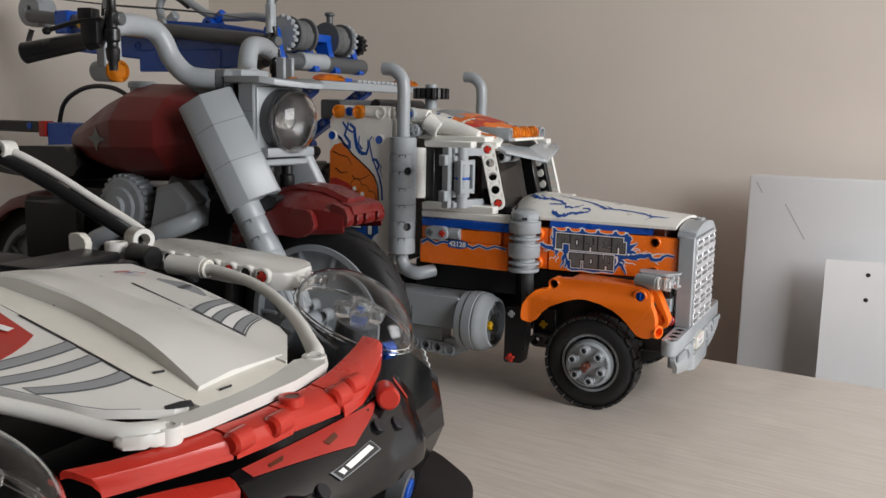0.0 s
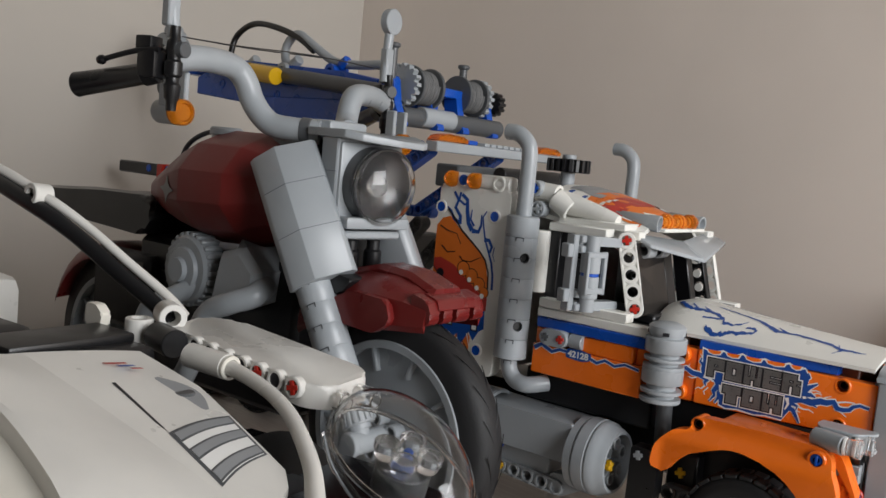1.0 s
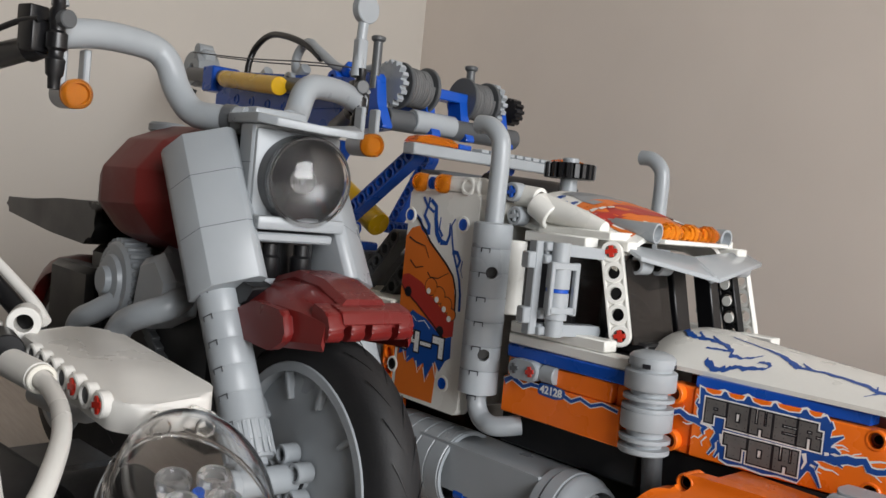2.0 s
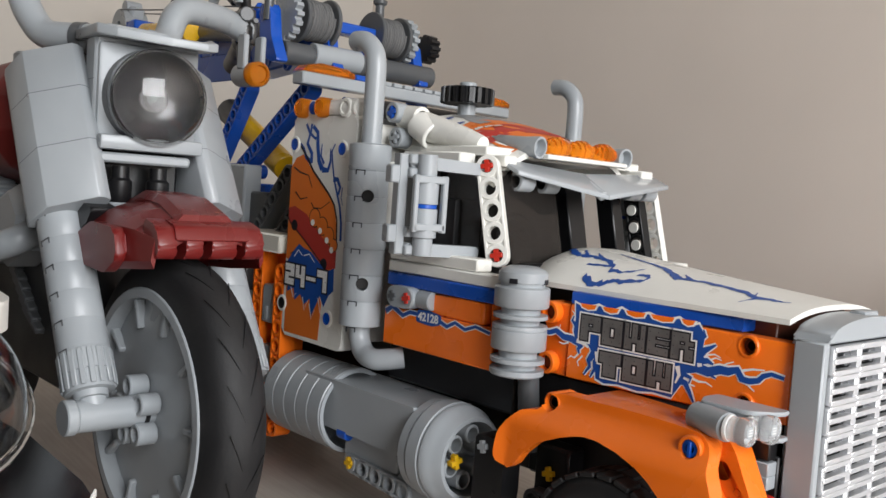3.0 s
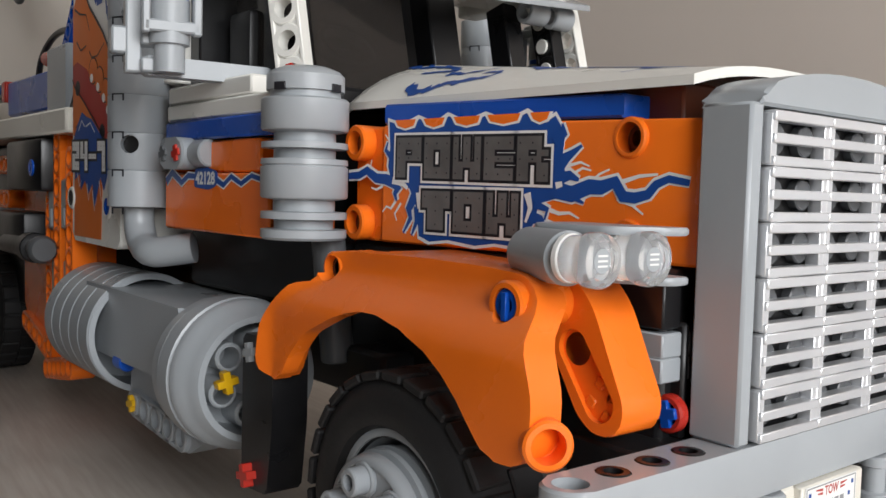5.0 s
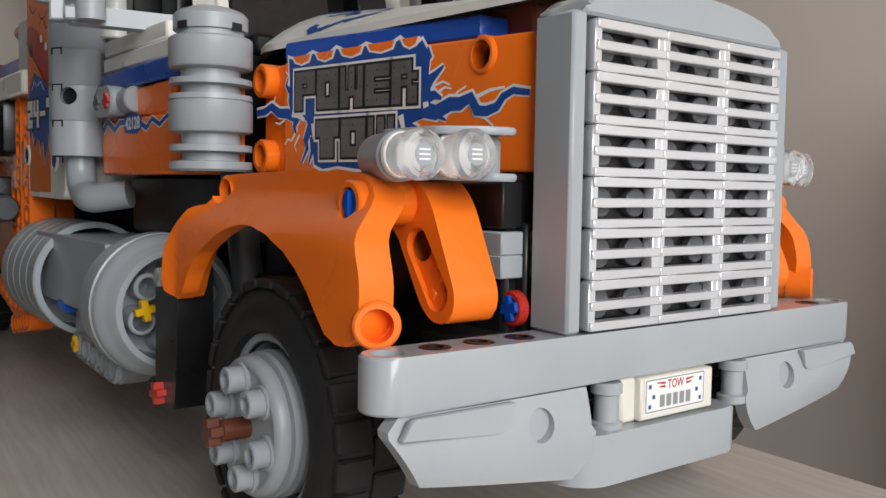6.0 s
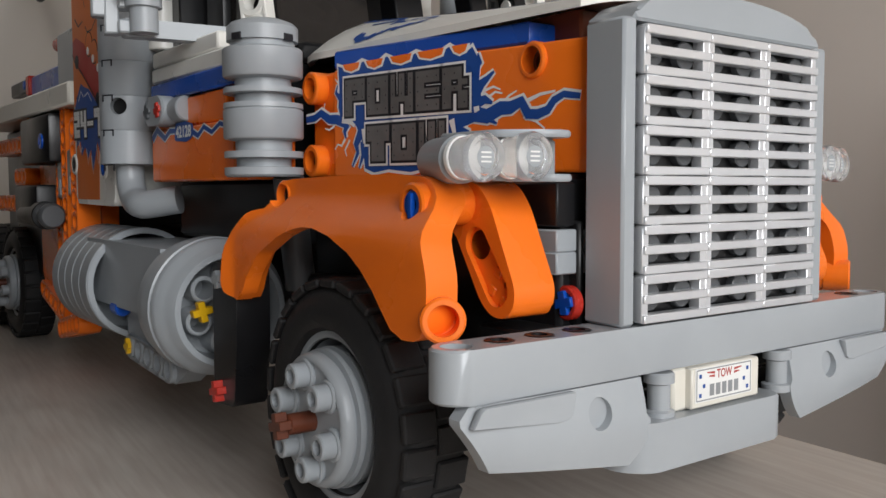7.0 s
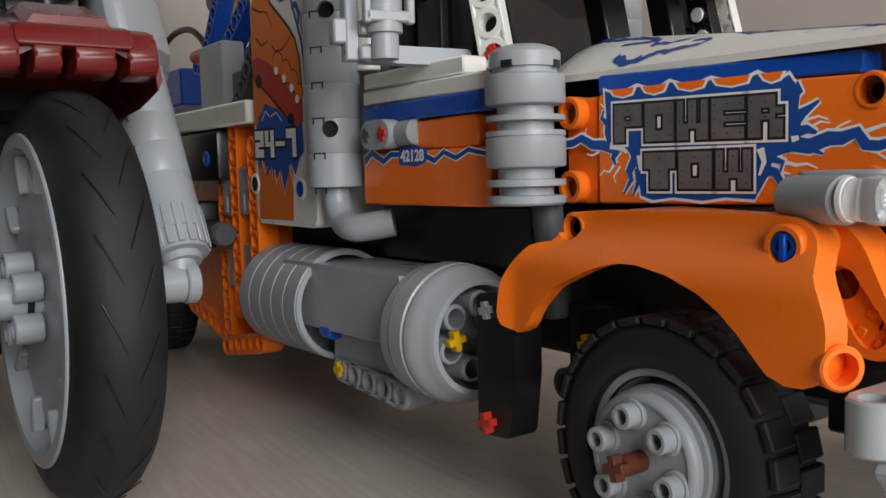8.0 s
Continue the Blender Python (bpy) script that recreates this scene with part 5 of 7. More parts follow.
tube(bm, (-134, -57.2, 154), (-134, -50, 154), 3.9, 2.6)
part("sleeper_top_beam", bm, WHITE, truck)
for x in (-163, -148.5):
    bm = B()
    lathe(bm, (x, -54, 154.3), (x, -60, 154.3), [(0, 4.1), (4.4, 4.1), (5.2, 3.6), (5.6, 2.8), (5.0, 2.4), (5.0, 0.1)], 22)
    part("marker_lamp", bm, AMBER, truck, "clear orange marker lamp")
pin("pin", (-155.5, -57.2, 154.3), -Y, BLUE, truck, 2.2)
# light bar across the cab
bm = B()
t = Matrix.Translation((-189, -44, 0)) @ Matrix.Rotation(radians(3.6), 4, "Z")
box(bm, -4, 4, 0, 142, 167.5, 173, 0.6, t)
lb = part("light_bar", bm, SILVER, truck, "flat grey light bar with orange ends")
for a, b in ((0, 30), (112, 142)):
    bm = B()
    prism(bm, [(a, 173.2), (b, 173.2), (b, 175.4), (b - 5, 177), (a + 10, 177.6), (a + 3, 176)], "x", -4, 4, 0.5)
    for v in bm.verts:
        v.co = t @ v.co
    part("amber_tile", bm, AMBER, lb, "clear orange tiles")
bm = B()
box(bm, -3.6, 3.6, 31, 40, 173.1, 175.6, 0.4, t)
part("blue_tile", bm, BLUE, lb)
bm = B()
for i in range(9):
    if i:
        bm = B()
    box(bm, -3.6, 3.6, 48 + 7 * i, 53.4 + 7 * i, 173.1, 175, 0.3, t)
    part("tile", bm, SILVER, lb)
bm = B()
box(bm, -196, -180, -30, 74, 149, 161.5, 1)
part("light_bar_mount", bm, DARK, truck)
bm = B()
cyl(bm, (-160, -20, 158), (-160, 40, 158), 4.2)
part("bar_axle", bm, BLACK, truck)

# air tank and side steps
def tank():
    ty, tz = -48.5, 35.4
    bm = B()
    prof = [(0, 12), (0, 16.2)]
    for i in range(5):
        a = 0.4 + i * 8.2
        prof += [(a, 16.4), (a + 0.3, 17), (a + 7.6, 17), (a + 7.9, 16.5)]
    lathe(bm, (-168, ty, tz), (-96, ty, tz), prof + [(42, 16.8), (42, 15.2), (26, 15.0), (26, 8)], 48)
    tk = part("air_tank", bm, GREY, truck, "ribbed round grey air tank below the sleeper")
    bm = B()
    prism(bm, round_poly([(-146, 30), (-77, 30), (-77, 48.6), (-146, 49)], 1.5), "y", -60, -36.5, 1.6)
    part("tank_middle", bm, GREY, tk)
    bm = B()
    box(bm, -123, -91, -55, -42, 20, 28.5, 0.6)
    part("tank_cradle", bm, GREY, tk)
    bm = B()
    cyl(bm, (-122, -58, 29.4), (-116, -58, 29.4), 2.4)
    part("tank_pin", bm, BLUE, tk)
    bm = B()
    lathe(bm, (-79, ty - 1, tz - 1), (-57, ty - 1, tz - 1), [(0, 15.4), (1, 16.8), (4.5, 17.0), (4.8, 16.3), (5.6, 16.3), (5.9, 17.5), (11, 17.5), (11.3, 16.8), (12, 16.8), (12.3, 17.3), (15, 17.0), (16, 16.0), (18.6, 15.2), (20.4, 14.2), (20.4, 12.8), (11, 12.0), (11, 0.1)], 48)
    part("tank_end", bm, GREY, tk)
    for a in range(6):
        q = radians(a * 60 + 20)
        bm = B()
        tube(bm, (-68, ty - 1 + 8.0 * math.cos(q), tz - 1 + 8.0 * math.sin(q)), (-60.5, ty - 1 + 8.0 * math.cos(q), tz - 1 + 8.0 * math.sin(q)), 3.3, 2.4, 18)
        part("socket", bm, GREY, tk)
    cross("axle_end", (-58.4, ty - 8.4, tz - 1), X, YELLOW, tk, 2.5, "yellow cross axle")
    beam("step_beam", (-117.6, -52.5, 18.0), (-85.6, -52.5, 16.0), (0, -1, 0), GREY, truck, "grey five-hole beam under the tank", 7.4, 7.8)
    cross("axle_end", (-117.6, -56.9, 18.0), -Y, YELLOW, truck, 2.3, "yellow cross axle")
    bm = B()
    prism(bm, round_poly([(-92, 12.2), (-83, 12.2), (-69, 20), (-72, 24), (-90, 22)], 2), "y", -55.0, -48.5)
    part("step_foot", bm, GREY, truck)
    bm = B()
    box(bm, -110, -100, -52, -44, 20, 30, 0.5)
    part("tank_bracket", bm, DARK, truck)


tank()
bm = B()
prism(bm, round_poly([(-49.6, 14.6), (-38.5, 15.4), (-36.5, 30), (-36.5, 47), (-49.2, 47)], 1.2), "y", -58.0, -50)
bk = part("side_bracket", bm, BLACK, truck)
cross("axle_end", (-45.2, -59.8, 18.0), -Y, RED, bk, 2.4, "red cross axle")
cross("axle_end", (-45.4, -58.8, 43.4), -Y, GREY, bk, 2.0)
beam("low_link", (-36, -40, 26), (-20, -40, 26), (0, -1, 0), DARK, truck)

# body behind the sleeper
for x, y, z0, z1 in ((-175.5, -52, 21, 85), (-196, -50, 27, 91), (-213, -48, 11, 83)):
    beam("rear_post", (x, y, z0), (x, y, z1), (0, -1, 0), ORANGE, truck, "orange upright beam with holes")
bm = B()
prism(bm, round_poly([(-268, 26), (-222, 10), (-178, 16), (-178, 94), (-268, 94)], 3), "y", -46, -40, 0.8)
part("rear_panel", bm, ORANGE, truck, "orange side panel behind the sleeper")
beam("rear_foot", (-213, -49, 11), (-173, -53, 18), (0, -1, 0), ORANGE, truck)
beam("rear_foot", (-262, -44, 22), (-214, -45, 12), (0, -1, 0), ORANGE, truck)
bm = B()
box(bm, -345, -175, -57, 58, 93, 101, 0.8)
part("rear_deck", bm, CREAM, truck, "pale rear deck")
bm = B()
box(bm, -345, -208, -44, 54, 26, 92.6, 1)
part("rear_body", bm, BLACK, truck)
for z in (58, 70, 84):
    beam("rear_rail", (-332 + (z == 70) * 40, -47, z), (-276, -47, z), (0, -1, 0), ORANGE, truck, "orange beam with holes along the rear body")
for x, y, z in ((-187, -54, 70), (-205, -53, 69), (-188, -53, 43), (-205, -52, 42)):
    bm = B()
    box(bm, x - 4.0, x + 4.0, y, y + 8, z - 8.5, z + 8.5, 0.8)
    part("rear_clip", bm, GREY, truck)
    bm = B()
    box(bm, x - 1.2, x + 1.2, y - 0.5, y + 0.5, z - 7, z - 1, 0.2)
    part("clip_tab", bm, SILVER, truck)
for x0, x1, z0, z1 in ((-246, -200, 74, 92), (-260, -222, 50, 66)):
    bm = B()
    box(bm, x0, x1, -58, -44, z0, z1, 1.6, seg=2)
    part("rear_block", bm, BLACK, truck)
bm = B()
cyl(bm, (-250, -56, 54), (-200, -58, 54.5), 3.6)
cyl(bm, (-214, -57.6, 54.5), (-206, -57.9, 54.5), 5.2)
part("rear_axle_pin", bm, BLACK, truck)
# axle end coloured dark for the shade that falls on it
bm = B()
lathe(bm, (-200, -58, 54.5), (-195, -58.1, 54.5), [(0, 3.4), (0.5, 4.4), (2, 4.8), (4, 4.6), (5, 3.8)], 22)
part("rear_axle_end", bm, DARK, truck, "axle end toned dark grey for shade")
for x, y, z in ((-175.5, -56.2, 30), (-210, -58.4, 82)):
    pin("pin", (x, y, z), -Y, BLUE, truck)


# ---- crane of the tow truck ----
def crane():
    bm = B()
    boom = [(-232, 188), (-300, 182), (-452, 196), (-452, 208), (-420, 222), (-300, 214), (-246, 206)]
    prism(bm, boom, "y", -4, 12, 1.0)
    cb = part("boom", bm, BLUE, truck, "blue crane boom pointing over the rear")
    for i in range(9):
        x = -262 - 20 * i
        bm = B()
        tube(bm, (x, -4.6, 186 + 2.2 * i), (x, -2.5, 186 + 2.2 * i), 3.4, 2.3, 16)
        part("boom_hole", bm, BLUE, cb)
    bm = B()
    box(bm, -380, -300, -4.7, -3.4, 180, 196, 0.6, pose(0, 0, 0))
    part("boom_web", bm, BLUE, cb)
    bm = B()
    cyl(bm, (-250, -14, 200), (-512, 6, 226), 5.2)
    part("boom_tube", bm, DARK, truck)
    bm = B()
    cyl(bm, (-351, -15, 208.4), (-440, -4, 218), 5.8)
    part("ram", bm, YELLOW, truck, "yellow pneumatic ram on the boom")
    bm = B()
    cyl(bm, (-440, 2, 218), (-500, 12, 224), 2.6)
    box(bm, -470, -455, -6, 16, 210, 228, 1)
    part("ram_end", bm, BLUE, truck)
    bm = B()
    tube(bm, (-517, 8, 231), (-517, 26, 231), 13, 4, 28)
    cyl(bm, (-517, 12, 246), (-517, 24, 246), 5)
    box(bm, -524, -506, 12, 24, 218, 246, 2)
    part("boom_pulley", bm, GREY, truck, "grey pulley at the boom's tip")
    bm = B()
    sweep(bm, [(-524, 16, 216), (-526, 14, 206), (-522, 13, 198), (-515, 13, 196), (-511, 14, 201)], [2.2, 2.4, 2.8, 2.6, 1.6], 12)
    part("hook", bm, DARK, truck, "dark grey hook hanging from the boom")
    for y in (-2, 14):
        bm = B()
        sweep(bm, [(-515, y + 10, 243), (-420, y + 4, 232), (-330, y, 224), (-246, y - 2, 212)], 0.45, 6, 3)
        part("winch_string", bm, STRING, truck)
    for x, y in ((-356, 0), (-314, 4), (-400, 0)):
        bm = B()
        tube(bm, (x, y - 7, 214), (x, y + 7, 214), 5.0, 2.5)
        cyl(bm, (x + 4, y, 218), (x + 10, y, 222), 3.6)
        part("string_guide", bm, GREY if x != -314 else BLUE, truck)
    # winches
    for cx, cy, n in ((-228, -12, 0), (-230, 35.5, 1)):
        bm = B()
        cyl(bm, (cx, cy - 8, 204), (cx, cy + 8, 204), 8.2, seg=32)
        for k in (-10, 7.8):
            cyl(bm, (cx, cy + k, 204), (cx, cy + k + 2.2, 204), 12.0, seg=32)
        wd = part("winch_drum", bm, DARK, truck, "dark grey winch drum wound with string")
        bm = B()
        rnd = random.Random(n)
        pts = []
        for q in range(82):
            r = 9.0 + rnd.random() * 0.5
            pts.append((cx + r * math.cos(q * 0.7), cy - 6.8 + 13.6 * q / 81, 204 + r * math.sin(q * 0.7)))
        sweep(bm, pts, 0.9, 6, 2)
        part("wound_string", bm, STRING, wd)
        bm = B()
        gy = cy - 16.5 if n == 0 else cy + 11
        teeth = []
        for k in range(16):
            for r, da in ((9.6, -8.0), (12.1, -4.6), (12.1, 4.6), (9.6, 8.0)):
                q = radians(22.5 * k + da)
                teeth.append((cx + r * math.cos(q), 204 + r * math.sin(q)))
        prism(bm, teeth, "y", gy, gy + 4, 0.3)
        part("winch_gear", bm, GREY, truck, "light grey toothed winch gear")
        bm = B()
        py = -37 if n == 0 else 31
        pt = 226 if n == 0 else 223
        lathe(bm, (cx, py, 200), (cx, py, 240), [(0, 2.4), (pt - 203, 2.4), (pt - 202, 3.6), (pt - 200.6, 3.8), (pt - 200, 3.0)], 18)
        part("winch_post", bm, DARK, truck)
    for y0, top in ((-38, 208), (-5, 206), (20, 206), (51, 203)):
        bm = B()
        prism(bm, round_poly([(-224, 180), (-216, 180), (-223, 192), (-226, top), (-235, top), (-233, 190)], 2), "y", y0, y0 + 6, 0.6)
        part("winch_frame", bm, BLUE, truck, "blue upright of the winch frame")
    bm = B()
    box(bm, -235, -225, -5, 26, 201, 206.5, 0.6)
    part("winch_crossbar", bm, BLUE, truck)
    bm = B()
    cyl(bm, (-226, -30, 186), (-222, 62, 186), 5.6)
    part("winch_shaft", bm, DARK, truck)
    bm = B()
    cyl(bm, (-224, -14, 187), (-223, 14, 187), 5.9)
    part("shaft_sleeve", bm, SILVER, truck)
    bm = B()
    teeth = []
    for k in range(12):
        for r, da in ((5.8, -11.0), (7.8, -6.0), (7.8, 6.0), (5.8, 11.0)):
            q = radians(30 * k + da)
            teeth.append((-229 + r * math.cos(q), 202.5 + r * math.sin(q)))
    prism(bm, teeth, "y", 62, 68.5, 0.3)
    part("winch_knob", bm, BLACK, truck, "black toothed knob at the winch axle's end")
    # slanted blue frame below the boom
    for y in (-22, 44):
        beam("strut", (-206, y - 3, 168), (-262, y - 3, 130), (0, -1, 0), BLUE, truck, "blue slanted strut beam")
        beam("strut", (-258, y + 2, 128), (-308, y + 2, 128), (0, -1, 0), BLUE, truck)
        beam("strut", (-304, y + 4, 130), (-278, y + 6, 172), (0, -1, 0), BLUE, truck)
    bm = B()
    box(bm, -284, -236, -28, -18, 108, 122, 1)
    part("strut_foot", bm, BLUE, truck)
    bm = B()
    cyl(bm, (-250, -8, 131), (-306, -6, 157), 6.8)
    yl = part("lift_ram", bm, YELLOW, truck, "yellow pneumatic lift ram")
    bm = B()
    cyl(bm, (-304, -6.1, 156), (-318, -5.8, 162.5), 7.4)
    part("ram_cap", bm, DARK, yl)
    bm = B()
    box(bm, -250, -224, -34, 20, 92, 118, 1)
    part("turntable", bm, DARK, truck)
    for a, b in (((-196, -38, 128), (-226, -38, 96)), ((-180, -40, 118), (-198, -40, 98))):
        beam("rear_brace", a, b, (0, -1, 0), DARK, truck)
    bm = B()
    sweep(bm, [(-502, 20, 132), (-494, 20, 154), (-475, 21, 166), (-452, 22, 169.5), (-428, 22, 165), (-408, 22, 150), (-398, 22, 118)], 2.0, 10, 5)
    part("hose", bm, BLACK, truck, "black rubber hose looping by the deck")
    bm = B()
    sweep(bm, [(-424, 5, 212), (-426, 5, 226), (-424, 8, 240), (-406, 8, 248), (-380, 6, 245), (-354, 5, 237), (-338, 5, 228)], 2.2, 10, 5)
    part("hose", bm, BLACK, truck, "black rubber hose over the boom")
    bm = B()
    sweep(bm, [(-361, 5, 210), (-368, 6, 227), (-364, 7, 237), (-355, 7, 239.5), (-340, 6, 232), (-317, 5, 221), (-296, 5, 219), (-274, 4, 219), (-252, 2, 216)], 3.0, 12, 5)
    part("hose", bm, GREY, truck, "grey ribbed hose over the boom")
    bm = B()
    cyl(bm, (-282, -33, 129), (-268, -33, 129), 3.2)
    part("valve", bm, RED, truck)

    bm = B()
    box(bm, -266, -240, -38, -28, 94, 131, 1)
    part("deck_block", bm, GREY, truck)
    # tail beam behind the deck
    bm = B()
    box(bm, -556, -500, 0, 8, 130, 139.5, 1)
    tb = part("tail_beam", bm, BLACK, truck, "black tail beam with a blue pin")
    pin("pin", (-513, -0.4, 135.5), -Y, BLUE, tb)
    bm = B()
    box(bm, -500, -492, -2, 8, 127, 140, 0.8)
    part("tail_joint", bm, RED, truck)
    bm = B()
    box(bm, -492, -396, 0, 26, 118, 139, 1)
    part("tail_block", bm, BLUE, truck)


crane()


# ---- the motorcycle ----
bike = root("motorcycle", (-200, -128, 0), "dark red and grey brick-built cruiser motorcycle on its wheels", "toy motorcycle", "brick-built models on the table")
WX, WY, WZ = -124, -127.7, 46.0


def bike_wheel(cx, cz, R, disc, half):
    w = new("wheel")
    w.parent = bike
    w.location = Vector((cx, WY, cz)) * 0.001 - bike.location
    w["label"] = "wide black tyre on a closed grey disc wheel"
    bm = B()
    m, _ = frame_to((cx, WY + half, cz), (cx, WY - half, cz))
    L = half * 2
    prof = [(0, disc), (0.5, disc + 2.6), (1.8, R - 4.4), (3.6, R - 2.2), (half * 0.62, R - 0.6), (half, R), (L - half * 0.62, R - 0.6), (L - 3.6, R - 2.2), (L - 1.8, R - 4.4), (L - 0.5, disc + 2.6), (L, disc)]
    rings = [ring(bm, m, r, 72, h) for h, r in prof]
    for p, q in zip(rings, rings[1:] + rings[:1]):
        bridge(bm, p, q)
    part("tyre", bm, RUBBER, w)
    # grooves raised as thin ribs
    bm = B()
    for k in range(22):
        a = 2 * math.pi * k / 22
        for side in (0, 1):
            pts = []
            for j in range(5):
                u = j / 4
                h = half + half * (0.10 + 0.46 * u) * (1 if side else -1)
                rr = R - 0.9 * max(0, (abs(h - half) / half - 0.3) / 0.5) ** 1.6 - 0.32
                aa = a + u * 0.22 + side * 0.14
                pts.append(m @ Vector((rr * math.cos(aa), rr * math.sin(aa), h)))
            sweep(bm, pts, 0.2, 5, 2)
    part("tread_groove", bm, BLACK, w)
    bm = B()
    y0 = WY - half
    c0 = Vector((cx, 0, cz))
    tube(bm, (cx, WY + half - 1, cz), (cx, y0 - 0.6, cz), disc + 0.4, disc - 3.0, 56)
    lathe(bm, (cx, WY, cz), (cx, y0 - 4, cz), [(0, disc - 2), (half - 5.0, disc - 2.6), (half - 3.4, disc - 10), (half - 3.0, 16), (half - 2.4, 9), (half - 2.4, 0.1)], 56)
    for k in range(10):
        a = 2 * math.pi * k / 10
        t = Matrix.Translation(c0) @ Matrix.Rotation(-a, 4, "Y")
        if k == 0:
            part("disc", bm, GREY, w)
        bm = B()
        box(bm, disc - 13, disc - 3, y0 + 1.2, y0 + 4.5, -1.1, 1.1, 0.5, t)
        part("rib", bm, GREY, w)
    for k in range(5):
        a = 2 * math.pi * k / 5 + 0.5
        p = Vector((cx + 8.5 * math.cos(a), y0 + 2, cz + 8.5 * math.sin(a)))
        bm = B()
        tube(bm, p, p - Y * 6.5, 3.6, 2.4, 18)
        part("nub", bm, GREY, w)
    return w


bike_wheel(WX, WZ, 51.1, 40.0, 10.2)
bike_wheel(WX - 205, WZ, 51.1, 36, 15)


def fork(y, near):
    s = 1 if near else -1
    d = Vector((-0.515, 0, 0.857))
    base = Vector((WX + 5, y, WZ + 13))
    # lower leg of round bricks
    bm = B()
    prof = [(0, 5.2), (2, 5.4), (2.2, 7.6), (8, 7.8), (8.2, 8.2), (15, 8.2), (15.2, 8.0)]
    z = 15.4
    for k in range(6):
        prof += [(z + 0.2, 8.0), (z + 9.3, 8.0), (z + 9.4, 7.7)]
        z += 9.6
    fw = Vector((0.857, 0, 0.515))
    foot = base - fw * 7 - Y * s * 1.5 - d * 4
    lathe(bm, foot, foot + d * 100, prof + [(z + 1, 7.0)], 36)
    f = part("fork_leg", bm, GREY, bike, "grey fork leg stacked from round bricks")
    bm = B()
    m, _ = frame_to(foot, foot + d * 100)
    for k in range(6):
        h = 15.4 + 9.6 * k
        for a in (0, 180, 270):
            t = m @ Matrix.Rotation(radians(a + 20), 4, "Z")
            box(bm, 7.7, 8.06, -1.9, 1.9, h - 0.2, h + 0.15, 0, t)
            box(bm, 7.7, 8.06, -1.9, -1.6, h - 1.9, h, 0, t)
            box(bm, 7.7, 8.06, 1.6, 1.9, h - 1.9, h, 0, t)
    part("joint_notch", bm, DARK, f)
    for k in range(18):
        bm = B()
        box(bm, 7.8, 8.5, -0.9, 0.9, 3.0, 14.6, 0.25, m @ Matrix.Rotation(2 * math.pi * k / 18, 4, "Z"))
        part("collar_rib", bm, GREY, f)
    # boxed cover
    bm = B()
    base = base + fw * 0.8
    a, b = base + d * 58, base + d * 118.5
    prof2 = [(-13, -11), (-14, 9), (9, 9), (10.6, 6.5), (10.8, 4.4), (2.0, -9.5), (-9.5, -11.8)]
    lo, hi = [], []
    for u, v in prof2:
        lo.append(bm.verts.new(a + fw * u + Y * (v * s)))
        hi.append(bm.verts.new(b + fw * u + Y * (v * s)))
    f1, f2 = bm.faces.new(lo), bm.faces.new(hi)
    bridge(bm, lo, hi)
    bmesh.ops.bevel(bm, geom=list(bm.edges), offset=0.35, segments=1, affect="EDGES", profile=0.5)
    cv = part("fork_cover", bm, GREY, bike, "boxed light grey fork cover with slanted face")
    bm = B()
    for h in (80, 101):
        q = base + d * h
        for (u0, v0), (u1, v1) in zip(prof2[2:], prof2[3:]):
            p0, p1 = q + fw * u0 + Y * v0 * s, q + fw * u1 + Y * v1 * s
            nrm = ((p1 - p0).cross(d)).normalized() * (0.05 if (p1 - p0).cross(d).dot(fw - Y * s * 0.3) > 0 else -0.05)
            vs = [bm.verts.new(x) for x in (p0 + nrm, p1 + nrm, p1 + nrm + d * 0.22, p0 + nrm + d * 0.22)]
            bm.faces.new(vs)
    part("cover_joint", bm, DARK, cv)
    bm = B()
    reach = 7 if near else 1
    cyl(bm, (WX + 2, y - s * reach, WZ + 1), (WX + 2, y + s * 24, WZ + 1), 5.0)
    cyl(bm, (WX + 2, y - s * (reach + 3.5), WZ + 1), (WX + 2, y - s * reach, WZ + 1), 5.6)
    cyl(bm, (WX + 2, y, WZ), foot + d * 3, 4.2)
    part("axle_tube", bm, GREY, bike)
    bm = B()
    tube(bm, (WX + 2, y + s * 14, WZ + 1), (WX + 2, y + s * 15.6, WZ + 1), 5.15, 4.6, 20, 0.1)
    part("axle_ring", bm, BLACK, bike)


fork(-153, True)
fork(-101, False)


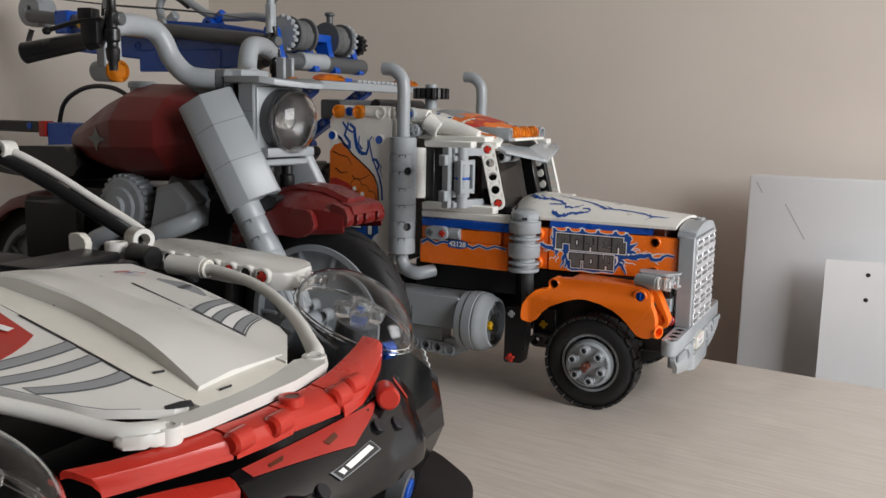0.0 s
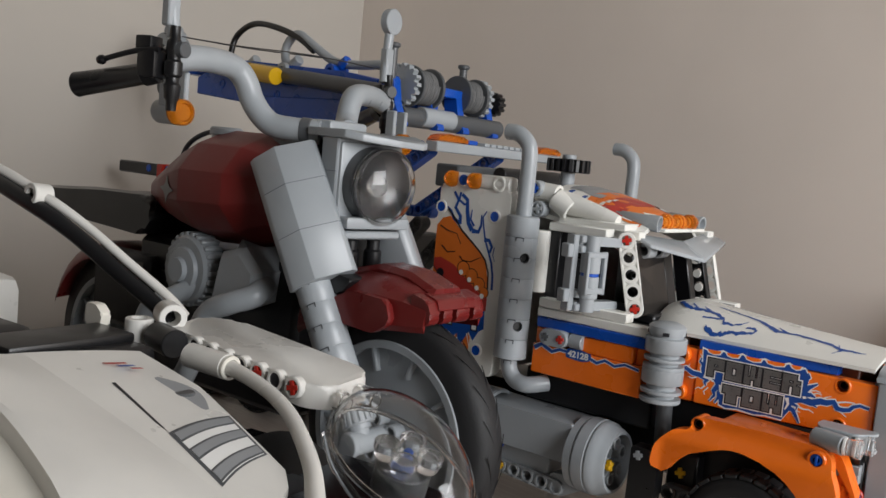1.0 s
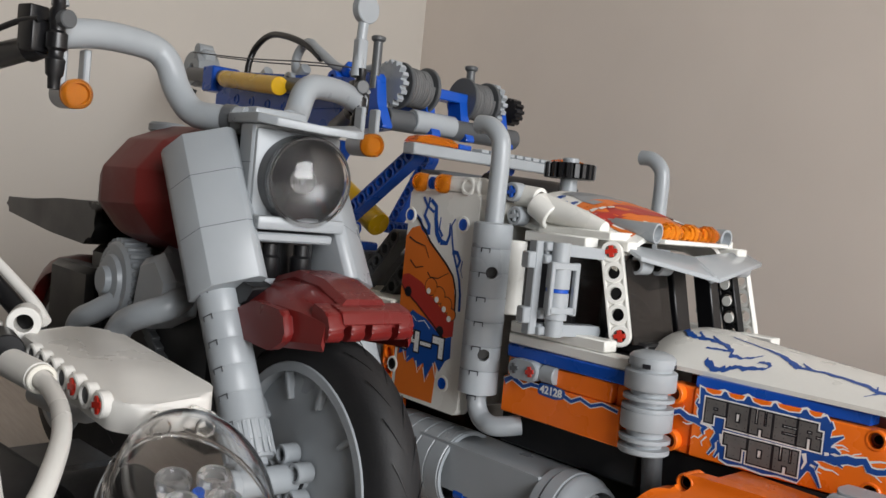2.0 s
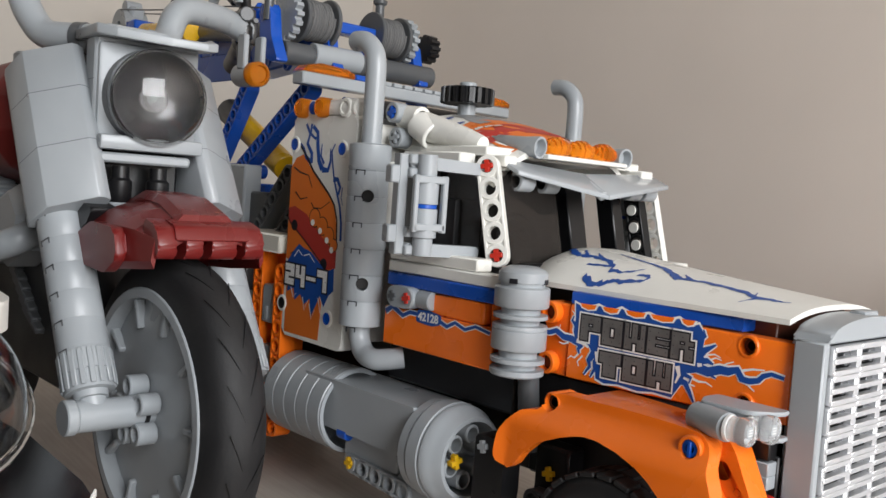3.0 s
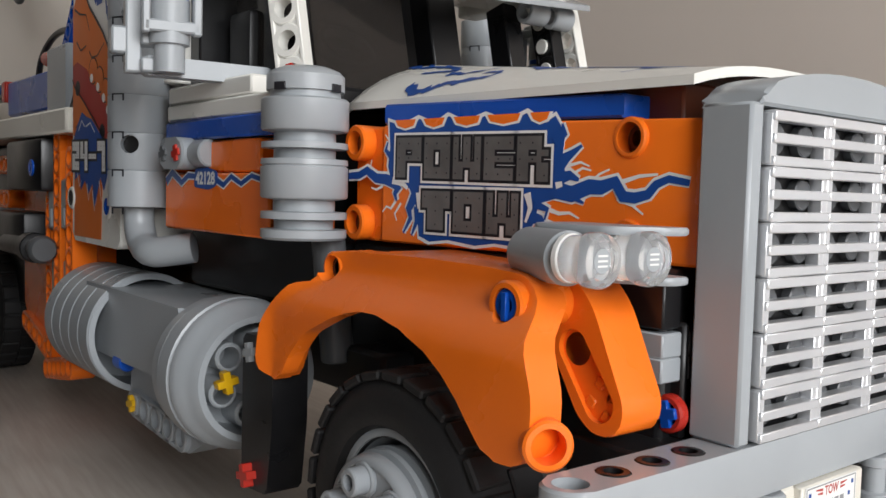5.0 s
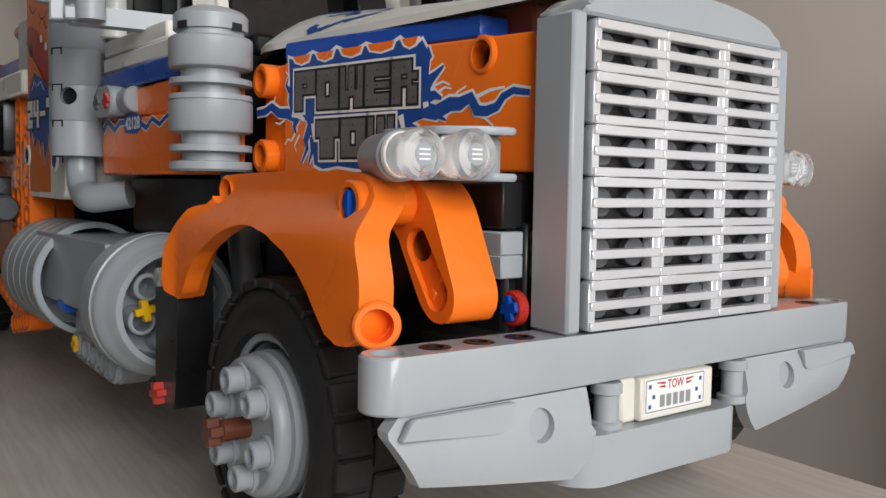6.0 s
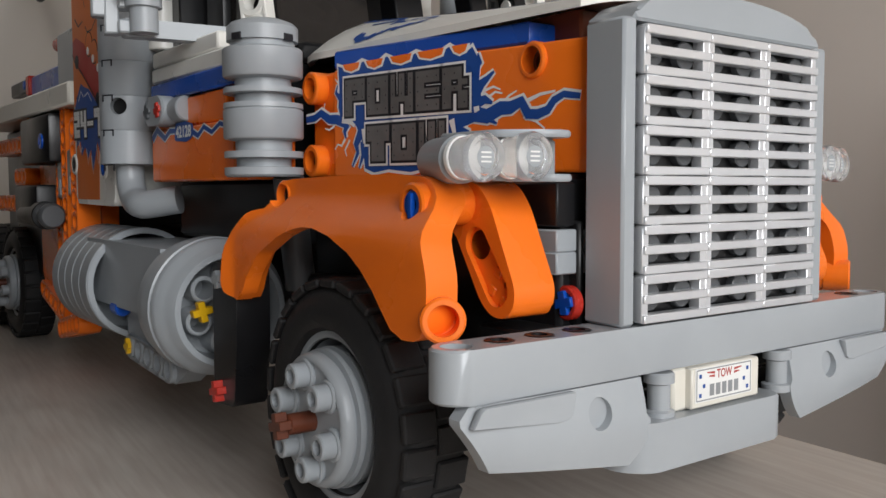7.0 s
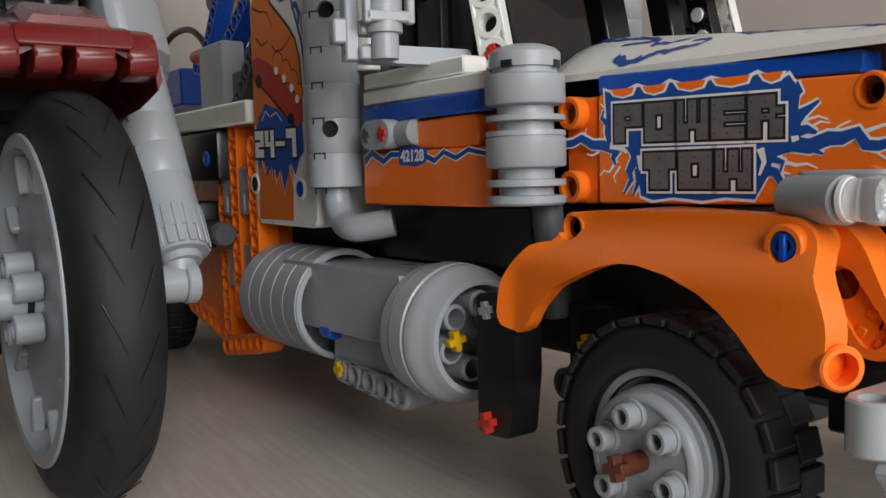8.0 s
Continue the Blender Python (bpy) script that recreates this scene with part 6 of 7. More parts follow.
def front_mudguard():
    """A faceted guard of sloping plates, blunt at the front with two pin slots."""
    yc = -129.0

    def shell(name, rows, thick, label="", parent=None):
        bm = B()
        q1 = [[bm.verts.new(p) for p in r] for r in rows]
        q2 = [[bm.verts.new((p[0], p[1] * 0.94 + yc * 0.06, p[2] - thick)) for p in r] for r in rows]
        n, k = len(rows) - 1, len(rows[0]) - 1
        for q in (q1, q2):
            for a, b in zip(q, q[1:]):
                for i in range(k):
                    bm.faces.new((a[i], a[i + 1], b[i + 1], b[i]))
        for i in range(n):
            for c in (0, k):
                bm.faces.new((q1[i][c], q1[i + 1][c], q2[i + 1][c], q2[i][c]))
        for i in range(k):
            for r in (0, n):
                bm.faces.new((q1[r][i], q1[r][i + 1], q2[r][i + 1], q2[r][i]))
        bmesh.ops.bevel(bm, geom=[ed for ed in bm.edges if len(ed.link_faces) == 2 and ed.calc_face_angle(0) > 0.3], offset=0.5, segments=2, affect="EDGES", profile=0.5)
        return part(name, bm, DARKRED, parent or bike, label, 25)

    rows = []
    for x, half, top, low in ((-172, 16, 100, 84), (-156, 19, 110, 92), (-140, 21, 114.6, 94), (-124, 20.5, 115.4, 95), (-111, 19, 112.6, 96.4), (-100, 17.5, 107.6, 97.5)):
        rows.append([(x, yc - half - 1.5, low), (x, yc - half - 0.5, (top + low) / 2 + 1.5), (x, yc - half + 3.5, top - 4.2), (x, yc - 7, top - 0.8), (x, yc, top), (x, yc + 7, top - 0.8), (x, yc + half - 3.5, top - 4.2), (x, yc + half + 0.5, (top + low) / 2 + 1.5), (x, yc + half + 1.5, low)])
    mg = shell("mudguard", rows, 2.4, "dark red faceted front mudguard")
    # raised middle ridge and blunt front
    rows = []
    for x, half, top in ((-150, 5, 113.6), (-134, 6.5, 117.6), (-118, 7, 116.4), (-104, 7.5, 111.4)):
        rows.append([(x, yc - half - 2, top - 2.4), (x, yc - half, top), (x, yc + half, top), (x, yc + half + 2, top - 2.4)])
    shell("mudguard_ridge", rows, 2.0, "", mg)
    for y0, y1 in ((-147, -141), (-138, -132.5), (-129.5, -121), (-118, -111.5)):
        bm = B()
        prism(bm, round_poly([(-108, 97.5), (-98.6, 98.2), (-97.2, 102), (-99.6, 107.6), (-108, 110)], 1.2), "y", y0, y1, 0.6)
        part("mudguard_front", bm, DARKRED, mg)
    bm = B()
    prism(bm, round_poly([(-106, 103.6), (-97.4, 103.8), (-99, 108.2), (-106, 110)], 0.8), "y", -141.5, -117, 0.5)
    part("mudguard_bar", bm, DARKRED, mg)
    bm = B()
    prism(bm, round_poly([(-146, 93), (-122, 91.6), (-113, 97), (-116, 106), (-134, 107), (-146, 102)], 2), "y", yc - 24.0, yc - 20.4, 0.8)
    part("mudguard_side", bm, DARKRED, mg)
    bm = B()
    prism(bm, round_poly([(-150, 104), (-142, 104), (-136, 111), (-150, 113)], 2), "y", yc - 23, yc - 14, 1.0)
    part("mudguard_link", bm, BLACK, bike)


front_mudguard()


BOWL = shade("dark_lamp_bowl", (0.06, 0.06, 0.062), 0.22)


def nacelle():
    yaw = radians(-7)
    t = Matrix.Translation((-152, -127, 150)) @ Matrix.Rotation(yaw, 4, "Z")
    bm = B()
    box(bm, -14, -2, -19, 17, -19.5, 19, 1.0, t)
    box(bm, -5, -0.6, -18, 16.6, -19, 17, 1.4, t, 2)
    n = part("headlamp_nacelle", bm, GREY, bike, "boxed light grey headlamp nacelle")
    bm = B()
    poly = [(-22, -21), (-22, 18), (4, 19), (13, 18.4), (15.6, 14), (14, 2), (9, -15), (3, -20)]
    lo = [bm.verts.new(t @ Vector((p[0], p[1], 18.6 - max(0, p[0] - 4) * 0.22))) for p in poly]
    hi = [bm.verts.new(t @ Vector((p[0], p[1], 22.2 - max(0, p[0] - 4) * 0.30))) for p in poly]
    bm.faces.new(lo), bm.faces.new(hi)
    bridge(bm, lo, hi)
    bmesh.ops.bevel(bm, geom=list(bm.edges), offset=0.5, segments=2, affect="EDGES", profile=0.5)
    part("nacelle_top", bm, GREY, n)
    c = t @ Vector((6.5, 0, -1))
    f = (t.to_3x3() @ Vector((1, 0, -0.04))).normalized()
    bm = B()
    tube(bm, c - f * 2, c + f * 3.2, 16.6, 15.4, 48, 0.3)
    part("lamp_rim", bm, LENS, n)
    bm = B()
    tube(bm, c - f * 8.5, c - f * 0.2, 16.6, 15.8, 48, 0.3)
    part("lamp_shell", bm, DARK, n)
    bm = B()
    box(bm, 0, 7.4, -18.4, 16.8, -19.6, -14.6, 1.0, t, 2)
    part("lamp_sill", bm, GREY, n)
    bm = B()
    lathe(bm, c - f * 6, c + f, [(0, 1.5), (0.6, 6), (2.4, 11), (5.6, 15.4), (6.4, 15.6)], 40, False)
    part("reflector", bm, BOWL, n, "dark grey lamp bowl")
    bm = B()
    lathe(bm, c - f * 5, c + f * 2, [(0, 4.8), (3.0, 4.8), (3.6, 4.2), (3.6, 3.0), (4.8, 2.6), (4.8, 0.1)], 24)
    part("bulb", bm, FROST, n, "clear round bulb stud")
    bm = B()
    prof = [(3.0, 15.5), (4.2, 15.2), (6.0, 13.4), (8.0, 9.4), (9.2, 4.6), (9.5, 0.3)]
    lathe(bm, c, c + f * 10, prof + [(8.4, 0.3), (8.1, 4.6), (6.9, 9.0), (5.0, 12.8), (3.2, 14.4)], 48, False)
    part("lamp_glass", bm, CLEAR, n, "domed clear headlamp glass")
    bm = B()
    p = t @ Vector((-8, -19.6, -13.5))
    cyl(bm, p + Y * 3, p - Y * 0.2, 2.6, seg=18, bev=0.05)
    part("hole", bm, BLACK, n)
    bm = B()
    for z in (-11.5, 4):
        box(bm, -13, -2.2, -19.06, -18.9, z, z + 0.22, 0, t)
    part("nacelle_joint", bm, DARK, n)
    # dark yoke below
    bm = B()
    box(bm, -22, -10, -16, 14, -46, -20, 1, t)
    part("yoke", bm, BLACK, bike)
    for y in (-9, 4):
        bm = B()
        lathe(bm, t @ Vector((-1, y, -38)), t @ Vector((-1, y, -24)), [(0, 3.4), (1, 4.0), (8, 4.0), (9, 3.0), (13, 3.0)], 20)
        ps = part("yoke_post", bm, BLACK, bike)
        bm = B()
        lathe(bm, t @ Vector((-1, y, -41)), t @ Vector((-1, y, -37)), [(0, 3.4), (1, 4.2), (3, 4.2), (3.6, 3.6)], 20)
        part("post_foot", bm, GREY, ps)
    bm = B()
    box(bm, -14, 6, -18, 13, -24, -20.6, 0.8, t)
    part("yoke_plate", bm, GREY, bike)


nacelle()


def handlebar():
    bm = B()
    sweep(bm, [(-177, -137, 170), (-187, -144, 170.3), (-197, -149, 172), (-204.5, -152.5, 180), (-208, -155.5, 190), (-209.5, -161, 195), (-207, -173, 196), (-203, -188, 195), (-200, -204, 191.5)], 5.4, 20, 5)
    h = part("handlebar", bm, GREY, bike, "bent thick grey handlebar")
    bm = B()
    cyl(bm, (-180, -139.4, 170.1), (-184, -142, 170.2), 5.8)
    part("handlebar_ring", bm, DARK, h)
    bm = B()
    sweep(bm, [(-180, -116, 172), (-190, -108, 173), (-196, -102, 178), (-198, -98, 187), (-200, -92, 191), (-205, -78, 192), (-209, -68, 191.5), (-212, -58, 189)], 5.4, 20, 5)
    part("handlebar", bm, GREY, bike, "bent thick grey handlebar")
    bm = B()
    box(bm, -196, -172, -136, -112, 168, 176, 1.5, seg=2)
    part("clamp", bm, GREY, bike)
    for s, a, b in ((1, Vector((-197, -207, 187)), Vector((-231, -222, 179.3))), (-1, Vector((-214, -57, 187)), Vector((-248, -43, 179)))):
        bm = B()
        lathe(bm, a, b, [(0, 4.6), (6, 5.0), (7, 4.2), (35, 4.9), (37.4, 5.1), (38, 4.6)], 22)
        part("grip", bm, BLACK, bike, "black handlebar grip")
        bm = B()
        box(bm, -4.4, 4.4, -4.2, 4.2, -6, 5, 1.2, Matrix.Translation(a + Vector((-2, -2 * s, 3))) @ Matrix.Rotation(0.3 * s, 4, "Z"), 2)
        sb = part("switch_block", bm, BLACK, bike)
        bm = B()
        box(bm, -3.8, 3.8, -3.8, 3.8, 0, 7, 0.8, Matrix.Translation(a + Vector((-4, -2.4 * s, 6.4))) @ Matrix.Rotation(0.3 * s, 4, "Z"), 2)
        part("switch_top", bm, BLACK, sb)
        bm = B()
        lathe(bm, a + Vector((5, 3 * s, -15)), a + Vector((5, 3 * s, 20)), [(0, 2.0), (4, 2.2), (5, 3.0), (10, 3.4), (11, 2.6), (13, 2.6), (14, 3.6), (19, 3.6), (20, 2.6), (22, 2.6), (23, 3.2), (27, 3.0), (28, 2.2), (33, 2.0)], 18)
        part("switch_column", bm, BLACK, sb)
        bm = B()
        cyl(bm, a + Vector((6, 4 * s, 9)), a + Vector((10, 5 * s, 9)), 3.2)
        part("knob", bm, DARK, sb)
        bm = B()
        sweep(bm, [a + Vector((4, -3 * s, 8)), a + Vector((-6, -7 * s, 7)), a + Vector((-20, -12 * s, 3))], 1.1, 10, 4)
        lathe(bm, a + Vector((-19, -11.6 * s, 3.2)), a + Vector((-24, -13.2 * s, 2)), [(0, 0.8), (1, 1.8), (2.2, 2.0), (3.6, 1.5), (4.2, 0.3)], 14)
        part("lever", bm, BLACK, bike)
        bm = B()
        sweep(bm, [a + Vector((3, 4 * s, 14)), a + Vector((2, 3 * s, 26)), a + Vector((2, 2 * s, 42))], [3.0, 2.4, 2.6], 14, 4)
        cyl(bm, a + Vector((0.0, 2 * s, 46)), a + Vector((4.6, 1.6 * s, 46)), 6.8)
        box(bm, -2.4, 2.4, -2.8, 2.8, -2, 12, 0.6, Matrix.Translation(a + Vector((2, 2.6 * s, 20))))
        part("mirror", bm, GREY, bike, "round grey mirror on a thin stalk")
        # turn signal
        c = Vector((-202, -192.5, 172.3)) if s > 0 else Vector((-195, -61, 169.2))
        bm = B()
        for yy in (-4.2, 4.2):
            box(bm, -3, 3, yy - 1.3, yy + 1.3, 2, 17, 0.6, Matrix.Translation(c + Vector((-5, 0, 0))))
        cyl(bm, c + Vector((-14, 0, 0)), c + Vector((-1, 0, 0)), 5.0, 5.4)
        part("signal_bracket", bm, GREY, bike)
        bm = B()
        lathe(bm, c + Vector((-2, 0, 0)), c + Vector((6, 0, 0)), [(0, 5.4), (4.4, 5.4), (5.2, 4.8), (5.2, 3.8), (4.2, 3.4), (4.2, 0.1)], 24)
        part("turn_signal", bm, AMBER, bike, "clear orange turn signal")


handlebar()


def tank():
    bm = B()
    K = 12
    rings = []
    prof = [(-301, 7, 134), (-296, 10, 134), (-276, 17.5, 136), (-256, 24.5, 138.5), (-238, 29.5, 140.5), (-208, 28.5, 141), (-194, 22, 142), (-188, 15, 142)]
    for x, r, z in prof:
        row = []
        for k in range(K):
            a = 2 * math.pi * (k + 0.5) / K
            row.append(bm.verts.new((x, WY - 1 + r * 1.32 * math.cos(a), z + r * 0.96 * math.sin(a))))
        rings.append(row)
    for p, q in zip(rings, rings[1:]):
        bridge(bm, p, q)
    bm.faces.new(rings[0]), bm.faces.new(rings[-1])
    bmesh.ops.bevel(bm, geom=list(bm.edges), offset=0.9, segments=2, affect="EDGES", profile=0.5)
    t = part("fuel_tank", bm, MATTRED, bike, "dark red faceted fuel tank with grey star print", 14)
    bm = B()
    lathe(bm, (-241, -138, 160), (-241, -138, 169), [(0, 7), (5, 7), (5.4, 8.0), (8, 8.0), (9, 7)], 24)
    part("tank_cap", bm, GREY, bike)
    star = [(-14, 0.3), (-6, 1.4), (-2.8, 3.0), (0, 7.0), (2.8, 3.0), (6, 1.4), (14, 0.3), (6, -1.4), (2.8, -3.0), (0, -7.0), (-2.8, -3.0), (-6, -1.4)]
    decal("tank_star", star, (-254, WY - 1 - 25.05 * 1.32 * 0.966, 137.0), (1, -0.40, 0), (0, 0.0, 1), PRINTGREY, t, 0.35, "dark grey star badge")
    bm = B()
    box(bm, -214, -178, -140, -112, 152, 168, 3, Matrix.Identity(4), 2)
    part("steering_head", bm, DARK, bike)


tank()


def engine():
    c = Vector((-241, -150, 100))
    bm = B()
    lathe(bm, c + Y * 6, c - Y * 14, [(0, 13), (2, 16.4), (12, 16.4), (13.5, 15), (13.6, 11), (15.5, 10.4), (16, 6), (18.5, 5.6), (18.5, 0.1)], 36)
    m = Matrix.Translation(c + Y * 6) @ Matrix.Rotation(radians(90), 4, "X")
    for k in range(26):
        if k == 0:
            ac = part("air_cleaner", bm, GREY, bike, "round ribbed grey air cleaner")
        bm = B()
        box(bm, 15.4, 18.0, -1.3, 1.3, 1.5, 12.0, 0.6, m @ Matrix.Rotation(2 * math.pi * k / 26, 4, "Z"))
        part("rib", bm, GREY, ac)
    bm = B()
    prism(bm, [(-222, 88), (-210, 84), (-190, 92), (-188, 106), (-200, 116), (-216, 112)], "y", -158, -134, 3.5)
    prism(bm, [(-228, 96), (-206, 92), (-196, 108), (-212, 118)], "y", -150, -110, 2.5)
    part("cylinder_head", bm, GREY, bike, "faceted grey cylinder head")
    bm = B()
    sweep(bm, [(-190, -150, 100), (-188, -158, 96), (-196, -164, 92), (-208, -166, 86), (-216, -166, 74), (-222, -165, 58), (-240, -164, 44), (-300, -164, 38)], 5.2, 20, 5)
    part("exhaust", bm, GREY, bike, "grey bent exhaust pipe")
    bm = B()
    sweep(bm, [(-232, -152, 96), (-244, -162, 86), (-256, -164, 80), (-266, -162, 66), (-270, -160, 50)], 4.8, 18, 5)
    part("exhaust", bm, GREY, bike, "grey bent exhaust pipe")
    bm = B()
    box(bm, -300, -176, -144, -102, 40, 110, 3)
    box(bm, -200, -166, -138, -108, 92, 150, 3)
    part("engine", bm, BLACK, bike, "black engine block")
    for k in range(7):
        bm = B()
        t = Matrix.Translation((-206 - 4.4 * k, 0, 64 + 3.4 * k))
        box(bm, -9, 9, -147.5, -143.5, -1.2, 1.2, 0.5, t @ pose(0, 0, 0, 0, 24, 0))
        part("cooling_fin", bm, DARK, bike)
    bm = B()
    sweep(bm, [(-196, -126, 108), (-190, -124, 92), (-188, -122, 70), (-196, -122, 50)], 10, 12, 3)
    part("frame_tube", bm, DARKRED, bike)
    bm = B()
    g = round_poly([(-410, 118), (-340, 112), (-290, 110), (-280, 122), (-288, 131), (-330, 130), (-372, 127), (-412, 126)], 5)
    prism(bm, g, "y", WY - 22, WY + 22, 3)
    part("seat", bm, BLACK, bike, "black low seat")
    bm = B()
    rows = []
    for i in range(11):
        a = radians(40 + 120 * i / 10)
        rows.append([(WX - 205 + r * math.cos(a), WY + y, WZ + r * math.sin(a)) for y, r in ((-20, 49), (-17, 54), (-7, 56), (7, 56), (17, 54), (20, 49))])
    q = [[bm.verts.new(p) for p in r] for r in rows]
    q2 = [[bm.verts.new((p[0], p[1] * 1.0, p[2] - 2.5)) for p in r] for r in rows]
    for z in (q, q2):
        for a, b in zip(z, z[1:]):
            for i in range(5):
                bm.faces.new((a[i], a[i + 1], b[i + 1], b[i]))
    for i in range(10):
        for c_ in (0, 5):
            bm.faces.new((q[i][c_], q[i + 1][c_], q2[i + 1][c_], q2[i][c_]))
    for i in range(5):
        for r in (0, 10):
            bm.faces.new((q[r][i], q[r][i + 1], q2[r][i + 1], q2[r][i]))
    part("rear_mudguard", bm, DARKRED, bike, "dark red rear mudguard")
    bm = B()
    box(bm, -330, -280, -152, -138, 60, 100, 3)
    part("side_box", bm, BLACK, bike)


engine()


# ---- the race car ----
CA = radians(4)
CC, CS = math.cos(CA), math.sin(CA)


def C(u, v, z):
    """A place on the car: u ahead, v to its left, z up."""
    return Vector((-43.3 + u * CC - v * CS, -308.8 + u * CS + v * CC, z))


CM = Matrix.Translation(C(0, 0, 0)) @ Matrix.Rotation(CA, 4, "Z")
car = root("race_car", tuple(C(-150, 0, 0)), "white, red and black brick-built race car with clear headlamps", "toy car", "brick-built models on the table")


def sheet(name, grid, thick, material, label="", parent=None, smooth=40):
    """A curved panel through a grid of places (u, v, z), with thickness downwards."""
    bm = B()
    N, K = len(grid) - 1, len(grid[0]) - 1
    a = [[bm.verts.new(C(*p)) for p in r] for r in grid]
    b = [[bm.verts.new(C(p[0], p[1], p[2] - thick)) for p in r] for r in grid]
    for q in (a, b):
        for i in range(N):
            for k in range(K):
                bm.faces.new((q[i][k], q[i][k + 1], q[i + 1][k + 1], q[i + 1][k]))
    for i in range(N):
        for c in (0, K):
            bm.faces.new((a[i][c], a[i + 1][c], b[i + 1][c], b[i][c]))
    for k in range(K):
        for r in (0, N):
            bm.faces.new((a[r][k], a[r][k + 1], b[r][k + 1], b[r][k]))
    return part(name, bm, material, parent or car, label, smooth)


def hood_z(u, v):
    return 77 - 0.225 * u - 0.0003 * u * u - 0.00109 * v * v


def hood_grid(u0, u1, f0, f1, n=14, k=8, lift=0.0):
    g = []
    for i in range(n + 1):
        u = u0 + (u1 - u0) * i / n
        row = []
        for j in range(k + 1):
            v = f0(u) + (f1(u) - f0(u)) * j / k
            row.append((u, v, hood_z(u, v) + lift))
        g.append(row)
    return g


def outer(u):
    """Outer edge of the bonnet on the window side: straight, then cut in to a point at the nose."""
    return min(72, 55.5 - 0.29 * (u + 7)) if u < -7 else 55.5 - 1.55 * (u + 7)


def outer_near(u):
    return -43 + 0.3 * (u + 4) if u < -4 else -43 + 1.02 * (u + 4)


def seam(u):
    return -22 - 0.143 * (u + 9) if u < -9 else -22


hl = sheet("bonnet_panel", hood_grid(-95, 10.5, outer_near, seam), 2.6, CARWHITE, "white bonnet side panel with printed grey stripes")
hr = sheet("bonnet_panel", hood_grid(-95, 11.6, lambda u: 26, outer), 2.6, CARWHITE, "white bonnet side panel with printed grey vents")
hc = sheet("bonnet_middle", hood_grid(-95, 20.5, lambda u: seam(u) + 1.2, lambda u: 25.4, lift=-0.5), 2.6, CREAM, "white bonnet middle panel")
# raised spine, narrow behind and flared at its front end
sg = []
for i in range(19):
    u = -93 + 100.5 * i / 18
    w0 = 0.5 - 14.5 * max(0, (u + 58) / 65) ** 1.35
    h = 4.2 * min(1, (i + 1.5) / 4) * (1 - 0.96 * max(0, (i - 13) / 5) ** 1.3) + 0.25
    b = hood_z(u, 0)
    sg.append([(u, w0, hood_z(u, w0) + 0.1), (u, w0 + 0.5, b + h), (u, 2, b + h + 0.8), (u, 14, b + h * 0.9), (u, 22, b + h * 0.45 - 0.3), (u, 30, hood_z(u, 30) + 0.35)])
sheet("bonnet_spine", sg, 2, CARWHITE, "raised white spine along the bonnet", None, 30)
# notch and slits in the middle panel
for u, v, a, L, w in ((-61, 2, 20, 6, 1.4), (-7, -14, 60, 3.4, 0.8), (9.6, -25.4, 52, 8, 4.2), (12, -7, 84, 5, 0.5)):
    t = Matrix.Translation(C(u, v, hood_z(u, v) + 0.0)) @ Matrix.Rotation(CA + radians(a), 4, "Z")
    bm = B()
    box(bm, -L / 2, L / 2, -w / 2, w / 2, -0.3, 0.35, 0.1, t)
    part("slit", bm, INKDARK, hc)
# stripes, vents and number print
for q in range(3):
    ua, va = (-33, -22, -9)[q], (-18.8, -20.8, -22.2)[q]
    ub, vb = (-41.5, -33, -21.5)[q], (-53, -52, -47)[q]
    for w0, w1, mat, lift in ((0, 5.6, STRIPEDARK, 0.2), (0.8, 4.9, STRIPEGREY, 0.28)):
        rows = []
        for i in range(2):
            row = []
            for j in range(11):
                f = j / 10
                v = va + (vb - va) * f
                u = ua + (ub - ua) * f ** 2.0 - (w0, w1)[i] + 1.5 * f
                row.append((u, v, hood_z(u, v) + lift))
            rows.append(row)
        sheet("stripe_print", rows, 0.08, mat, "", hl)


def vent_at(f, g):
    """A place in the printed vent: f from its inner to its outer edge, g towards the nose."""
    a = (-37 + 27.8 * g, 38.2 - 5.4 * g)
    b = (-43 + 23.5 * g, 65 - 7 * g)
    bow = 2.2 * math.sin(math.pi * f)
    return (a[0] + (b[0] - a[0]) * f - bow * 0.6, a[1] + (b[1] - a[1]) * f)


def vent_patch(g0, g1, f0, f1, mat, lift):
    rows = []
    for i in range(2):
        row = []
        for j in range(7):
            u, v = vent_at(f0 + (f1 - f0) * j / 6, (g0, g1)[i])
            row.append((u, v, hood_z(u, v) + lift))
        rows.append(row)
    sheet("vent_print", rows, 0.08, mat, "", hr)


vent_patch(0, 1, 0, 1, STRIPEDARK, 0.2)
vent_patch(0.02, 0.97, 0.05, 0.96, PAPERWHITE, 0.28)
for g in (0.02, 0.36, 0.76):
    vent_patch(g, g + 0.2, 0.05, 0.96, STRIPEDARK, 0.34)
    vent_patch(g + 0.03, g + 0.17, 0.05, 0.96, STRIPEGREY, 0.4)
sheet("panel_gap", [[(u, seam(u) - d, hood_z(u, seam(u)) + 0.3) for u in range(-62, 0, 6)] for d in (0, 0.9)], 0.08, INKDARK, "", hl)
sheet("panel_gap", [[(u, 43.2 - 0.17 * (u + 69) + d, hood_z(u, 43) + 0.3 + 0.08 * (u + 69) / 32) for u in range(-69, -36, 4)] for d in (0, 0.9)], 0.08, INKDARK, "", hr)
sheet("panel_gap", [[(u, outer_near(u) + 0.2 + d, hood_z(u, outer_near(u)) + 0.12) for u in range(-62, 8, 6)] for d in (0, 0.6)], 0.08, STRIPEGREY, "", hl)
